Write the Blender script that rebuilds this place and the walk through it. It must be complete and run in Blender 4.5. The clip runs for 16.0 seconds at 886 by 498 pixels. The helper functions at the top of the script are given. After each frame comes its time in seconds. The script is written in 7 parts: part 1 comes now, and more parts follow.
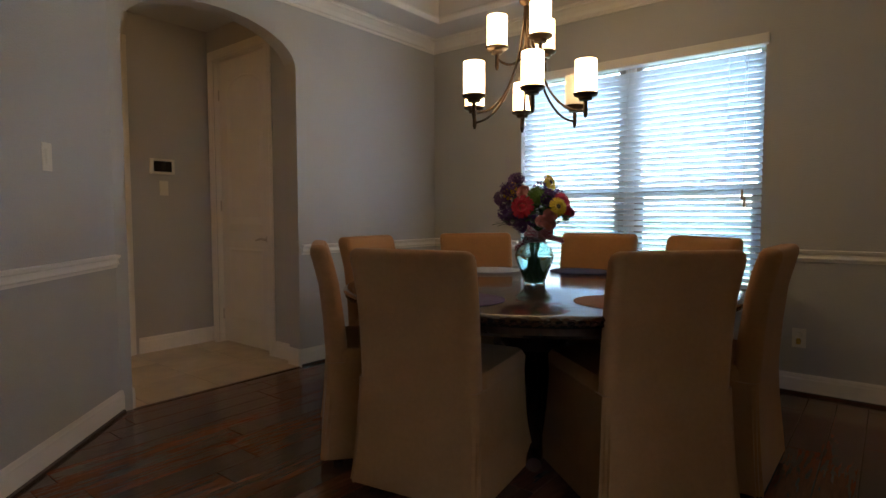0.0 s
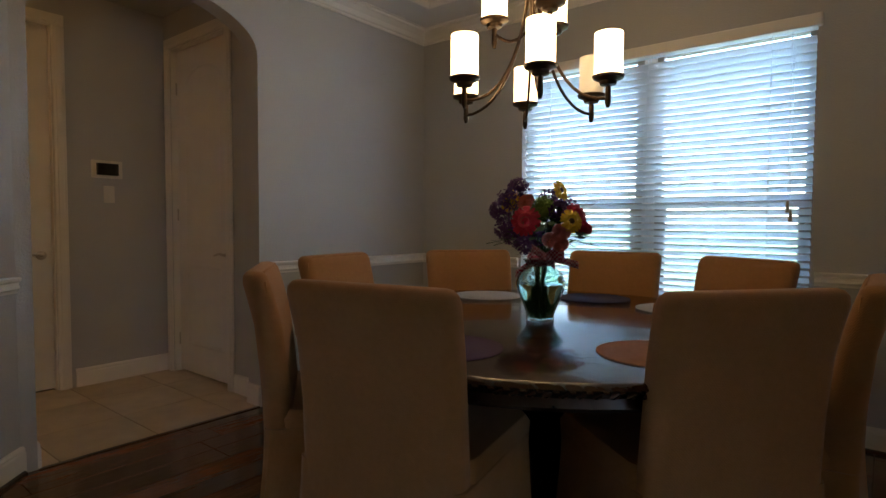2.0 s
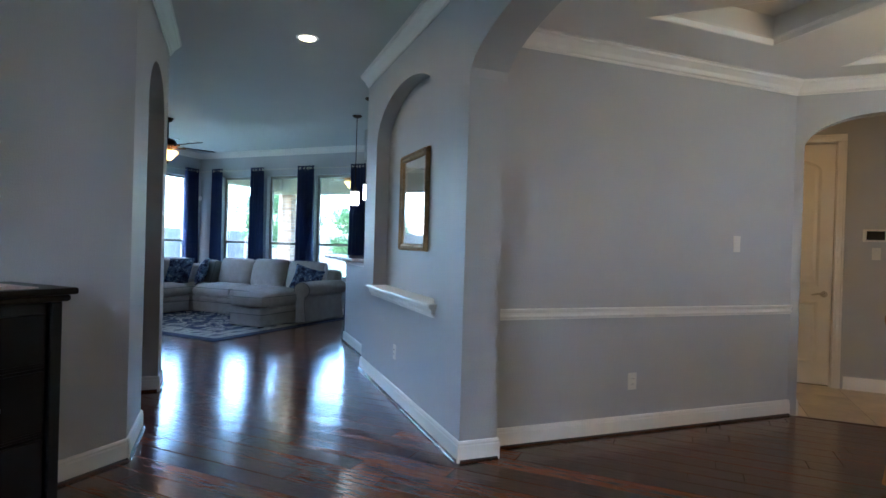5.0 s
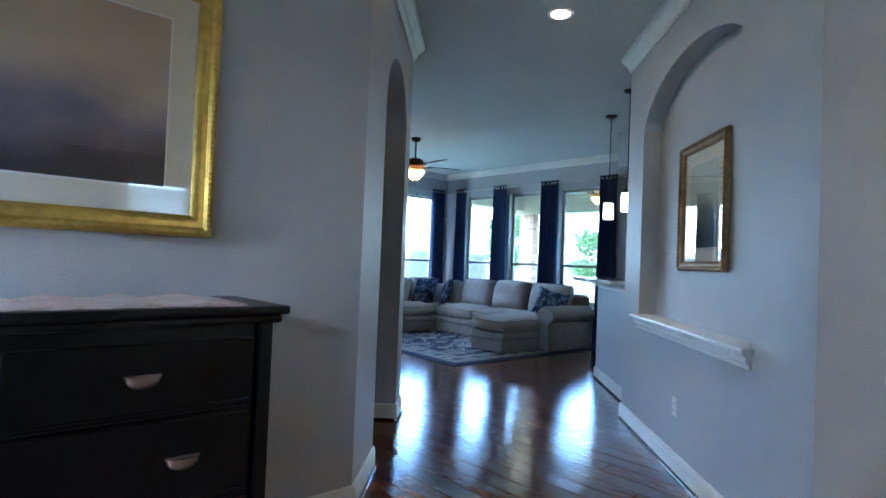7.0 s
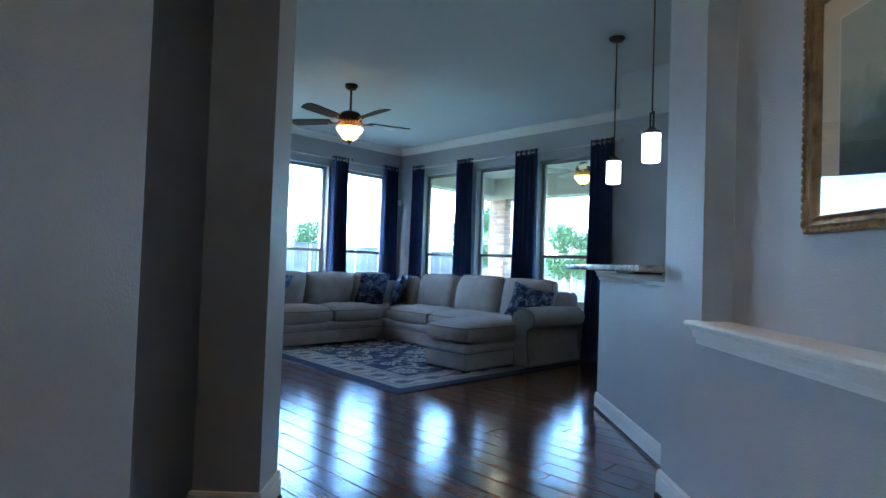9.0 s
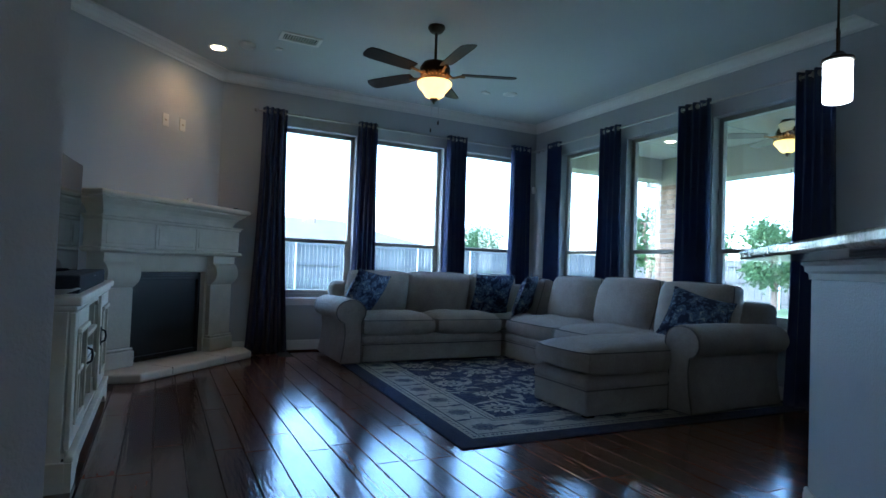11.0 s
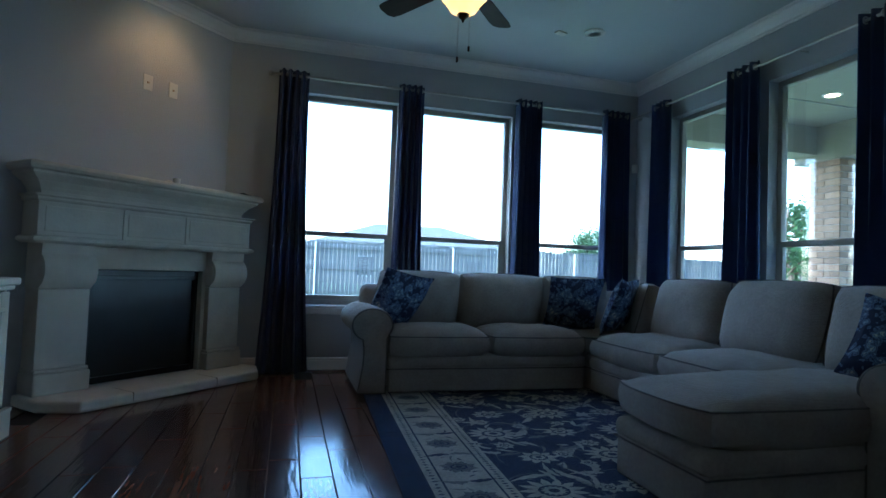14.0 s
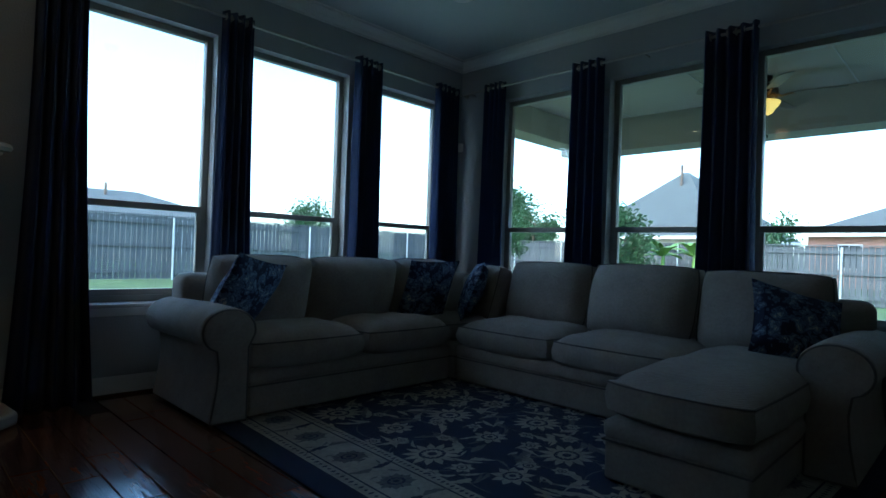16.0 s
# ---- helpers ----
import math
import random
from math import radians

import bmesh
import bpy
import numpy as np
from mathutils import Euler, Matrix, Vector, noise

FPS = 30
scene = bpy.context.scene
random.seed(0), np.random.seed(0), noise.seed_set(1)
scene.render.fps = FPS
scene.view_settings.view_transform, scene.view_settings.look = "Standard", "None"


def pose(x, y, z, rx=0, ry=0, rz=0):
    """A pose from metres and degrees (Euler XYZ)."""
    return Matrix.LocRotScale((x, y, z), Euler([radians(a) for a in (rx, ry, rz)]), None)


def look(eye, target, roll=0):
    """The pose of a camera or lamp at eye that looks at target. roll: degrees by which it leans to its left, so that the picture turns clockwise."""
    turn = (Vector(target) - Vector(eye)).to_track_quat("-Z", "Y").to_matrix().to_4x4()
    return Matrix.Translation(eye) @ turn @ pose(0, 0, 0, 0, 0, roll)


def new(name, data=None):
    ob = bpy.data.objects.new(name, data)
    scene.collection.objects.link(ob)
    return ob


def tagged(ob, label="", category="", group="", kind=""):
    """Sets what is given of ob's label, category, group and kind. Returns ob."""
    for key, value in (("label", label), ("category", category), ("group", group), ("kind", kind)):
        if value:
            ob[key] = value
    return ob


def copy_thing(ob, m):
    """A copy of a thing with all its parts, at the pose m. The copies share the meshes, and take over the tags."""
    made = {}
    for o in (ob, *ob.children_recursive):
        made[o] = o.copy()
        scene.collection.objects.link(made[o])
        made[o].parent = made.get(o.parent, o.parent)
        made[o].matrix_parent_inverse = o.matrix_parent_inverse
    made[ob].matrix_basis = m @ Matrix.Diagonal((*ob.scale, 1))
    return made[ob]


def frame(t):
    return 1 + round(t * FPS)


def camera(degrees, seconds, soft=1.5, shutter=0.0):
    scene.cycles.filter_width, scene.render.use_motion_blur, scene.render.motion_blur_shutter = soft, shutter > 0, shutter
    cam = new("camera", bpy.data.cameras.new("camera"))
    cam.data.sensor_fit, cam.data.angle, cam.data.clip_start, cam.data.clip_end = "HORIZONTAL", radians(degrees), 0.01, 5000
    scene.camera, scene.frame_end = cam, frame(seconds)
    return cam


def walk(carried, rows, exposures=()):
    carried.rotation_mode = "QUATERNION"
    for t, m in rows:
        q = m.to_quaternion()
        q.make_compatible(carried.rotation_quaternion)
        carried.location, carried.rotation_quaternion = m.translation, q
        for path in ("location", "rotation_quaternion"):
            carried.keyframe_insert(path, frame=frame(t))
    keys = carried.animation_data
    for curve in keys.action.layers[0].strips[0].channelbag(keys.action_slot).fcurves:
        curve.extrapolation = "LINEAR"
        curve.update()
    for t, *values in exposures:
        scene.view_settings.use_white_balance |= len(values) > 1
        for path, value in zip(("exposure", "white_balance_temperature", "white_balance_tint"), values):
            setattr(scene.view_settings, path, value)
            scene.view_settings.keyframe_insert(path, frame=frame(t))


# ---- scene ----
cam = camera(76.8, 16.0)
PATH = [
    (0, (1.633, 1.033, 1.112), (0.38, 2.587, 0.992), -0.1),
    (0.5, (1.42, 1.219, 1.136), (0.284, 2.861, 1.012), 0.1),
    (1, (1.316, 1.44, 1.159), (0.195, 3.092, 1.038), 0.2),
    (1.5, (1.264, 1.547, 1.151), (0.087, 3.16, 1.049), 0.2),
    (2, (1.294, 1.557, 1.143), (0.047, 3.118, 1.053), 0.3),
    (2.5, (1.55, 1.457, 1.15), (0.153, 2.885, 1.067), 0.3),
    (3, (1.939, 1.388, 1.154), (0.232, 2.428, 1.085), 0.2),
    (3.5, (2.372, 1.363, 1.177), (0.446, 1.898, 1.129), 1.0),
    (3.8, (2.656, 1.372, 1.161), (0.675, 1.644, 1.133), 0.5),
    (4, (2.864, 1.411, 1.205), (0.865, 1.479, 1.172), 1.0),
    (4.5, (3.286, 1.462, 1.272), (1.349, 0.966, 1.236), 1.5),
    (5, (3.567, 1.548, 1.293), (1.738, 0.74, 1.282), 1.7),
    (5.2, (3.625, 1.551, 1.25), (1.85, 0.63, 1.278), 1.5),
    (7.3, (2.704, 0.713, 1.238), (1.378, -0.783, 1.277), 2.3),
    (7.5, (2.566, 0.559, 1.209), (1.222, -0.922, 1.256), 2.2),
    (8, (2.18, 0.218, 1.189), (0.763, -1.193, 1.24), 2.3),
    (8.2, (2.047, 0.09, 1.167), (0.594, -1.283, 1.228), 2.5),
    (10.3, (0.226, -0.904, 1.061), (-0.925, -2.539, 1.106), 1.8),
    (10.5, (0.101, -0.986, 1.051), (-0.979, -2.669, 1.098), 2.1),
    (11, (-0.168, -1.167, 1.022), (-1.069, -2.952, 1.081), 2.1),
    (11.5, (-0.413, -1.279, 1.028), (-1.152, -3.136, 1.083), 2.2),
    (12, (-0.651, -1.421, 1.006), (-1.257, -3.326, 1.069), 2.2),
    (12.5, (-0.864, -1.646, 0.996), (-1.378, -3.578, 1.059), 2.2),
    (13, (-1.066, -1.84, 0.989), (-1.478, -3.796, 1.056), 2.2),
    (13.5, (-1.272, -2.046, 0.997), (-1.636, -4.011, 1.06), 2.2),
    (14, (-1.243, -2.345, 0.952), (-1.774, -4.272, 1.029), 2.2),
    (14.5, (-1.2, -2.616, 0.95), (-1.971, -4.46, 1.014), 2.4),
    (15, (-0.875, -2.923, 0.976), (-1.873, -4.656, 1.02), 2.2),
    (15.5, (-0.613, -3.19, 0.991), (-1.855, -4.757, 1.026), 2.3),
    (16, (-0.489, -3.492, 1.004), (-1.913, -4.897, 1.017), 2.1),
]
EXPO = [(0.0, 4.45, 6100, 9), (1.0, 4.3, 6050, 8), (2.0, 4.15, 6050, 8), (3.0, 3.85, 6050, 8), (3.5, 4.2, 6000, 8), (4.5, 4.85, 5200, 4), (5.0, 5.2, 5050, 4), (8.0, 5.4, 4850, 3), (10.5, 4.2, 5000, 1), (12.5, 4.2, 4900, 0), (14.5, 3.4, 4900, -5), (16.0, 2.6, 5050, -8)]
walk(cam, [(t, look(eye, target, roll)) for t, eye, target, roll in PATH], EXPO)

# ---- light ----
world = bpy.data.worlds.new("sky")
scene.world = world
world.use_nodes = True
wn = world.node_tree
sky = wn.nodes.new("ShaderNodeTexSky")
sky.sky_type, sky.sun_disc = 'NISHITA', False
sky.sun_elevation, sky.sun_rotation = radians(50), radians(88)
sky.air_density, sky.dust_density, sky.ozone_density = 1.0, 2.0, 1.6
wn.nodes["Background"].inputs[1].default_value = 0.15
wn.links.new(sky.outputs[0], wn.nodes["Background"].inputs[0])
sun = new("sun", bpy.data.lights.new("sun", 'SUN'))
sun.data.energy, sun.data.angle, sun.data.color = 0.5, radians(30), (1.0, 0.95, 0.88)
sun.matrix_world = look((40, 2, 48), (0, 0, 0))

R2 = 2 ** -0.5


def P(u, v):
    """Plan place from the two diagonal axes: u to the north-east, v to the north-west."""
    return ((u - v) * R2, (u + v) * R2)


# ---- materials ----
def mat(name, color, rough=0.6, metal=0.0, grain=0.0, scale=20.0, bump=0.0, bscale=60.0, emit=None, strength=0.0,
        vary=0.0, spec=0.5, stretch=(1, 1, 1), coat=0.0, dark=0.6):
    m = bpy.data.materials.new(name)
    m.use_nodes = True
    n, l = m.node_tree.nodes, m.node_tree.links
    b = n["Principled BSDF"]
    b.inputs["Base Color"].default_value = (*color, 1)
    b.inputs["Roughness"].default_value = rough
    b.inputs["Metallic"].default_value = metal
    b.inputs["Specular IOR Level"].default_value = spec
    b.inputs["Coat Weight"].default_value = coat
    if emit:
        b.inputs["Emission Color"].default_value = (*emit, 1)
        b.inputs["Emission Strength"].default_value = strength
    tc = n.new("ShaderNodeTexCoord")
    mp = n.new("ShaderNodeMapping")
    mp.inputs["Scale"].default_value = stretch
    if vary:
        oo, sc, av = n.new("ShaderNodeObjectInfo"), n.new("ShaderNodeVectorMath"), n.new("ShaderNodeVectorMath")
        sc.operation, sc.inputs[0].default_value, av.operation = 'SCALE', (31.0, 17.0, 5.0), 'ADD'
        l.new(oo.outputs["Random"], sc.inputs["Scale"]), l.new(tc.outputs["Object"], av.inputs[0]), l.new(sc.outputs[0], av.inputs[1])
        l.new(av.outputs[0], mp.inputs[0])
    else:
        l.new(tc.outputs["Object"], mp.inputs[0])
    last = None
    if grain:
        t1, t2, ramp = n.new("ShaderNodeTexNoise"), n.new("ShaderNodeTexNoise"), n.new("ShaderNodeMixRGB")
        t1.inputs["Scale"].default_value, t2.inputs["Scale"].default_value = scale, scale * 0.13
        t1.inputs["Detail"].default_value, t2.inputs["Detail"].default_value = 6, 3
        l.new(mp.outputs[0], t1.inputs[0]), l.new(mp.outputs[0], t2.inputs[0])
        mul = n.new("ShaderNodeMath")
        mul.operation = 'MULTIPLY_ADD'
        mul.inputs[1].default_value, mul.inputs[2].default_value = 0.5, 0.0
        l.new(t2.outputs["Fac"], mul.inputs[0])
        add = n.new("ShaderNodeMath")
        add.operation = 'MULTIPLY_ADD'
        add.inputs[1].default_value = 0.5
        l.new(t1.outputs["Fac"], add.inputs[0]), l.new(mul.outputs[0], add.inputs[2])
        cr = n.new("ShaderNodeValToRGB")
        cr.color_ramp.elements[0].position, cr.color_ramp.elements[1].position = 0.35, 0.65
        cr.color_ramp.elements[0].color = (*[c * (1 - grain * dark) for c in color], 1)
        cr.color_ramp.elements[1].color = (*[min(1, c * (1 + grain * 0.5)) for c in color], 1)
        l.new(add.outputs[0], cr.inputs[0])
        last = cr.outputs[0]
    if vary:
        oi, hs = n.new("ShaderNodeObjectInfo"), n.new("ShaderNodeHueSaturation")
        mr = n.new("ShaderNodeMapRange")
        mr.inputs[3].default_value, mr.inputs[4].default_value = 1 - vary, 1 + vary
        l.new(oi.outputs["Random"], mr.inputs[0]), l.new(mr.outputs[0], hs.inputs["Value"])
        if last:
            l.new(last, hs.inputs["Color"])
        else:
            hs.inputs["Color"].default_value = (*color, 1)
        last = hs.outputs[0]
    if last:
        l.new(last, b.inputs["Base Color"])
    if bump:
        tb, bp = n.new("ShaderNodeTexNoise"), n.new("ShaderNodeBump")
        tb.inputs["Scale"].default_value, tb.inputs["Detail"].default_value = bscale, 3
        bp.inputs["Strength"].default_value, bp.inputs["Distance"].default_value = bump, 0.01
        l.new(mp.outputs[0], tb.inputs[0]), l.new(tb.outputs["Fac"], bp.inputs["Height"]), l.new(bp.outputs[0], b.inputs["Normal"])
    return m


def glass_mat(name, color=(1, 1, 1), rough=0.0, ior=1.45):
    m = mat(name, color, rough, ior and 0)
    b = m.node_tree.nodes["Principled BSDF"]
    b.inputs["Transmission Weight"].default_value, b.inputs["IOR"].default_value = 1.0, ior
    return m


def weave_mat(name, color, size, rough=0.95, grain=0.25, bump=0.6):
    """Woven cloth: fine crossed waves in the relief, mottled colour."""
    m = mat(name, color, rough, grain=grain, scale=60, spec=0.15)
    n, l = m.node_tree.nodes, m.node_tree.links
    tc = n.new("ShaderNodeTexCoord")
    a, b2, mx, bp = n.new("ShaderNodeTexWave"), n.new("ShaderNodeTexWave"), n.new("ShaderNodeMath"), n.new("ShaderNodeBump")
    a.bands_direction, b2.bands_direction = 'DIAGONAL', 'Z'
    for w in (a, b2):
        w.inputs["Scale"].default_value, w.inputs["Distortion"].default_value = size, 3.0
        w.inputs["Detail Scale"].default_value = 2.0
        l.new(tc.outputs["Object"], w.inputs[0])
    l.new(a.outputs["Fac"], mx.inputs[0]), l.new(b2.outputs["Fac"], mx.inputs[1])
    bp.inputs["Strength"].default_value, bp.inputs["Distance"].default_value = bump, 0.002
    l.new(mx.outputs[0], bp.inputs["Height"]), l.new(bp.outputs[0], n["Principled BSDF"].inputs["Normal"])
    n["Principled BSDF"].inputs["Sheen Weight"].default_value = 0.15
    return m


WALL = mat("wall_paint", (0.46, 0.465, 0.475), 0.42, grain=0.05, scale=3, bump=0.35, bscale=110, spec=0.4)
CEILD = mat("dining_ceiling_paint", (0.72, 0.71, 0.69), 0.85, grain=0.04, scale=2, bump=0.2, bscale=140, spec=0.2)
# white ceilings outside the dining room; base colour lowered to imitate dimmer light
CEIL_DIM = mat("dimmed_ceiling_paint", (0.57, 0.59, 0.58), 0.85, grain=0.04, scale=2, bump=0.2, bscale=140, spec=0.2)
TRIM = mat("trim_paint", (0.80, 0.78, 0.74), 0.35, grain=0.04, scale=6)
DOORP = mat("door_paint", (0.78, 0.77, 0.75), 0.4, grain=0.05, scale=8, bump=0.05, bscale=40)
WOOD = mat("floor_wood", (0.112, 0.042, 0.022), 0.15, grain=0.75, scale=9, bump=0.13, bscale=7, vary=0.45, stretch=(7, 0.8, 1), spec=0.75)
GAP = mat("floor_gap", (0.012, 0.007, 0.005), 0.6, grain=0.2)
TILE = mat("floor_tile", (0.48, 0.41, 0.31), 0.35, grain=0.35, scale=7, bump=0.1, bscale=15, vary=0.08)
GROUT = mat("tile_grout", (0.26, 0.22, 0.17), 0.9, grain=0.2)
SLIP = weave_mat("slipcover_cotton", (0.37, 0.185, 0.072), 75, grain=0.12, bump=0.22)
DARKW = mat("dark_table_wood", (0.040, 0.018, 0.012), 0.16, grain=0.5, scale=10, bump=0.05, bscale=20, stretch=(1, 6, 1), coat=0.4)
BLACKW = mat("black_lacquer_wood", (0.0042, 0.0040, 0.0045), 0.36, grain=0.4, scale=20, bump=0.08, bscale=30, spec=0.22)
BRONZE = mat("oil_rubbed_bronze", (0.055, 0.036, 0.024), 0.38, 0.8, grain=0.4, scale=30)
SHADE = mat("lit_frosted_glass", (0.9, 0.8, 0.62), 0.5, emit=(1.0, 0.62, 0.26), strength=0.62)
SHADEOFF = mat("unlit_frosted_glass", (0.75, 0.75, 0.78), 0.4, grain=0.05)
PENDG = mat("lit_white_glass", (0.9, 0.9, 0.9), 0.4, emit=(1.0, 0.93, 0.82), strength=0.4)
BULB = mat("lit_bulb", (1, 0.9, 0.7), 0.5, emit=(1.0, 0.66, 0.32), strength=2.5)
BOWL = mat("lit_alabaster_bowl", (0.8, 0.65, 0.45), 0.5, emit=(1.0, 0.44, 0.11), strength=0.22, grain=0.3, scale=14)
PLASTIC = mat("white_plastic", (0.72, 0.70, 0.64), 0.4, grain=0.03)
SCREENB = mat("black_screen", (0.006, 0.006, 0.008), 0.04, spec=0.7)
BLACKP = mat("black_plastic", (0.02, 0.02, 0.022), 0.45, grain=0.1)
SLATE = weave_mat("speaker_cloth", (0.035, 0.04, 0.05), 120)
BLINDM = mat("blind_slat_white", (0.82, 0.86, 0.88), 0.5, grain=0.03)
bn, bl = BLINDM.node_tree.nodes, BLINDM.node_tree.links
thin, blend = bn.new("ShaderNodeBsdfTranslucent"), bn.new("ShaderNodeMixShader")
thin.inputs["Color"].default_value, blend.inputs[0].default_value = (0.80, 0.90, 0.95, 1), 0.34
bl.new(bn["Principled BSDF"].outputs[0], blend.inputs[1]), bl.new(thin.outputs[0], blend.inputs[2])
bl.new(blend.outputs[0], bn["Material Output"].inputs["Surface"])
SOFA = weave_mat("sofa_chenille", (0.345, 0.318, 0.29), 70, grain=0.22)
PIPING = weave_mat("sofa_piping", (0.15, 0.145, 0.145), 90)
NAVY = weave_mat("navy_curtain_cloth", (0.018, 0.032, 0.105), 60, rough=0.8, grain=0.3)
NAVY.node_tree.nodes["Principled BSDF"].inputs["Sheen Weight"].default_value = 0.3
RUGN = weave_mat("rug_navy_pile", (0.026, 0.046, 0.115), 130, grain=0.4, bump=0.9)
RUGC = weave_mat("rug_cream_pile", (0.52, 0.50, 0.45), 130, grain=0.4, bump=0.9)
RUGG = weave_mat("rug_grey_pile", (0.19, 0.20, 0.22), 130, grain=0.4, bump=0.9)
CREAM = mat("distressed_cream_paint", (0.76, 0.70, 0.57), 0.5, grain=0.16, scale=16, bump=0.1, bscale=30)
TANB = mat("cabinet_back_board", (0.42, 0.30, 0.18), 0.6, grain=0.2, scale=12, stretch=(1, 1, 5))
LIME = mat("cast_limestone", (0.60, 0.555, 0.47), 0.75, grain=0.14, scale=9, bump=0.25, bscale=45)
LIMED = mat("limestone_joint", (0.30, 0.27, 0.22), 0.9, grain=0.3)
FIREB = mat("firebox_black", (0.008, 0.008, 0.009), 0.35, grain=0.3)
FIREG = mat("firebox_trim_metal", (0.05, 0.05, 0.055), 0.3, 0.9)
STEEL = mat("brushed_nickel", (0.55, 0.53, 0.50), 0.28, 1.0, grain=0.1, scale=40)
GRANITE = mat("granite_top", (0.40, 0.37, 0.34), 0.15, grain=0.9, scale=70)
GOLD = mat("gilt_frame", (0.62, 0.40, 0.08), 0.32, 0.75, grain=0.4, scale=30, bump=0.3, bscale=60)
GOLDD = mat("antique_gilt_frame", (0.28, 0.16, 0.06), 0.42, 0.6, grain=0.7, scale=25, bump=0.5, bscale=70)
MATB = mat("cream_mat_board", (0.66, 0.62, 0.52), 0.8, grain=0.04)
WINF = mat("window_frame_almond", (0.36, 0.34, 0.30), 0.45, grain=0.06)
GLASS = glass_mat("window_glass")
PICG = glass_mat("picture_glass", (1, 1, 1))
VASEG = glass_mat("aqua_vase_glass", (0.72, 0.93, 0.90))
WATER = glass_mat("vase_water", (0.9, 0.97, 0.95), ior=1.33)
LACE = weave_mat("pink_lace_runner", (0.74, 0.60, 0.57), 160)
PAPER = mat("white_paper", (0.75, 0.74, 0.72), 0.8)


def pic_mat(name, dark, mid, light, scale):
    """A landscape print: sky above, hills and water below."""
    m = bpy.data.materials.new(name)
    m.use_nodes = True
    n, l = m.node_tree.nodes, m.node_tree.links
    tc, ns, sp, ad, cr = (n.new("ShaderNodeTexCoord"), n.new("ShaderNodeTexNoise"), n.new("ShaderNodeSeparateXYZ"),
                          n.new("ShaderNodeMath"), n.new("ShaderNodeValToRGB"))
    ns.inputs["Scale"].default_value, ns.inputs["Detail"].default_value = scale, 8
    l.new(tc.outputs["Generated"], ns.inputs[0]), l.new(tc.outputs["Generated"], sp.inputs[0])
    ad.operation = 'MULTIPLY_ADD'
    ad.inputs[1].default_value = 0.6
    l.new(ns.outputs["Fac"], ad.inputs[0]), l.new(sp.outputs["Z"], ad.inputs[2])
    e = cr.color_ramp.elements
    e[0].position, e[0].color, e[1].position, e[1].color = 0.42, (*dark, 1), 0.92, (*light, 1)
    k = e.new(0.64)
    k.color = (*mid, 1)
    l.new(ad.outputs[0], cr.inputs[0]), l.new(cr.outputs[0], n["Principled BSDF"].inputs["Base Color"])
    n["Principled BSDF"].inputs["Roughness"].default_value = 0.7
    return m


# ---- mesh helpers ----
def link(name, bm, material, parent=None, label="", smooth=False, m=None):
    me = bpy.data.meshes.new(name)
    bmesh.ops.recalc_face_normals(bm, faces=bm.faces)
    bm.to_mesh(me)
    bm.free()
    me.materials.append(material)
    if smooth:
        me.shade_smooth()
        me.set_sharp_from_angle(angle=radians(40))
    ob = new(name, me)
    if parent:
        ob.parent = parent
    if m is not None:
        ob.matrix_basis = m
    if label:
        ob["label"] = label
    return ob


def part(name, bm, material, parent, label="", smooth=False, m=None):
    return link(name, bm, material, parent, label, smooth, m)


def thing(name, label, category, m=None, group="", kind=""):
    ob = new(name)
    ob.empty_display_size = 0.1
    if m is not None:
        ob.matrix_basis = m
    return tagged(ob, label, category, group, kind)


def box(bm, x0, x1, y0, y1, z0, z1, bev=0.0, seg=2, m=None):
    g = bmesh.ops.create_cube(bm, size=1.0)["verts"]
    for v in g:
        v.co = Vector(((x0 + x1) / 2 + v.co.x * (x1 - x0), (y0 + y1) / 2 + v.co.y * (y1 - y0), (z0 + z1) / 2 + v.co.z * (z1 - z0)))
        if m is not None:
            v.co = m @ v.co
    if bev:
        es = {e for v in g for e in v.link_edges}
        bmesh.ops.bevel(bm, geom=list(es), offset=bev, segments=seg, profile=0.5, affect='EDGES')
    return bm


def B():
    return bmesh.new()


def boxed(*a, **k):
    return box(B(), *a, **k)


def extrude_poly(bm, pts, f0, f1):
    """A polygon of 2D points made solid: f0 and f1 turn a point into its place on either face."""
    a, b = [bm.verts.new(f0(*p)) for p in pts], [bm.verts.new(f1(*p)) for p in pts]
    bm.faces.new(a), bm.faces.new(b[::-1])
    for i in range(len(pts)):
        j = (i + 1) % len(pts)
        bm.faces.new((a[i], a[j], b[j], b[i]))
    return bm


def lathe(bm, prof, seg=24, c=(0, 0, 0), squash=1.0):
    rings = []
    for r, z in prof:
        rings.append([bm.verts.new((c[0] + r * math.cos(a) , c[1] + r * squash * math.sin(a), c[2] + z))
                      for a in [2 * math.pi * i / seg for i in range(seg)]])
    for p, q in zip(rings, rings[1:]):
        for i in range(seg):
            bm.faces.new((p[i], p[(i + 1) % seg], q[(i + 1) % seg], q[i]))
    for ring in (rings[0], rings[-1]):
        if (ring[0].co - ring[seg // 2].co).length > 1e-4:
            bm.faces.new(ring)
    return bm


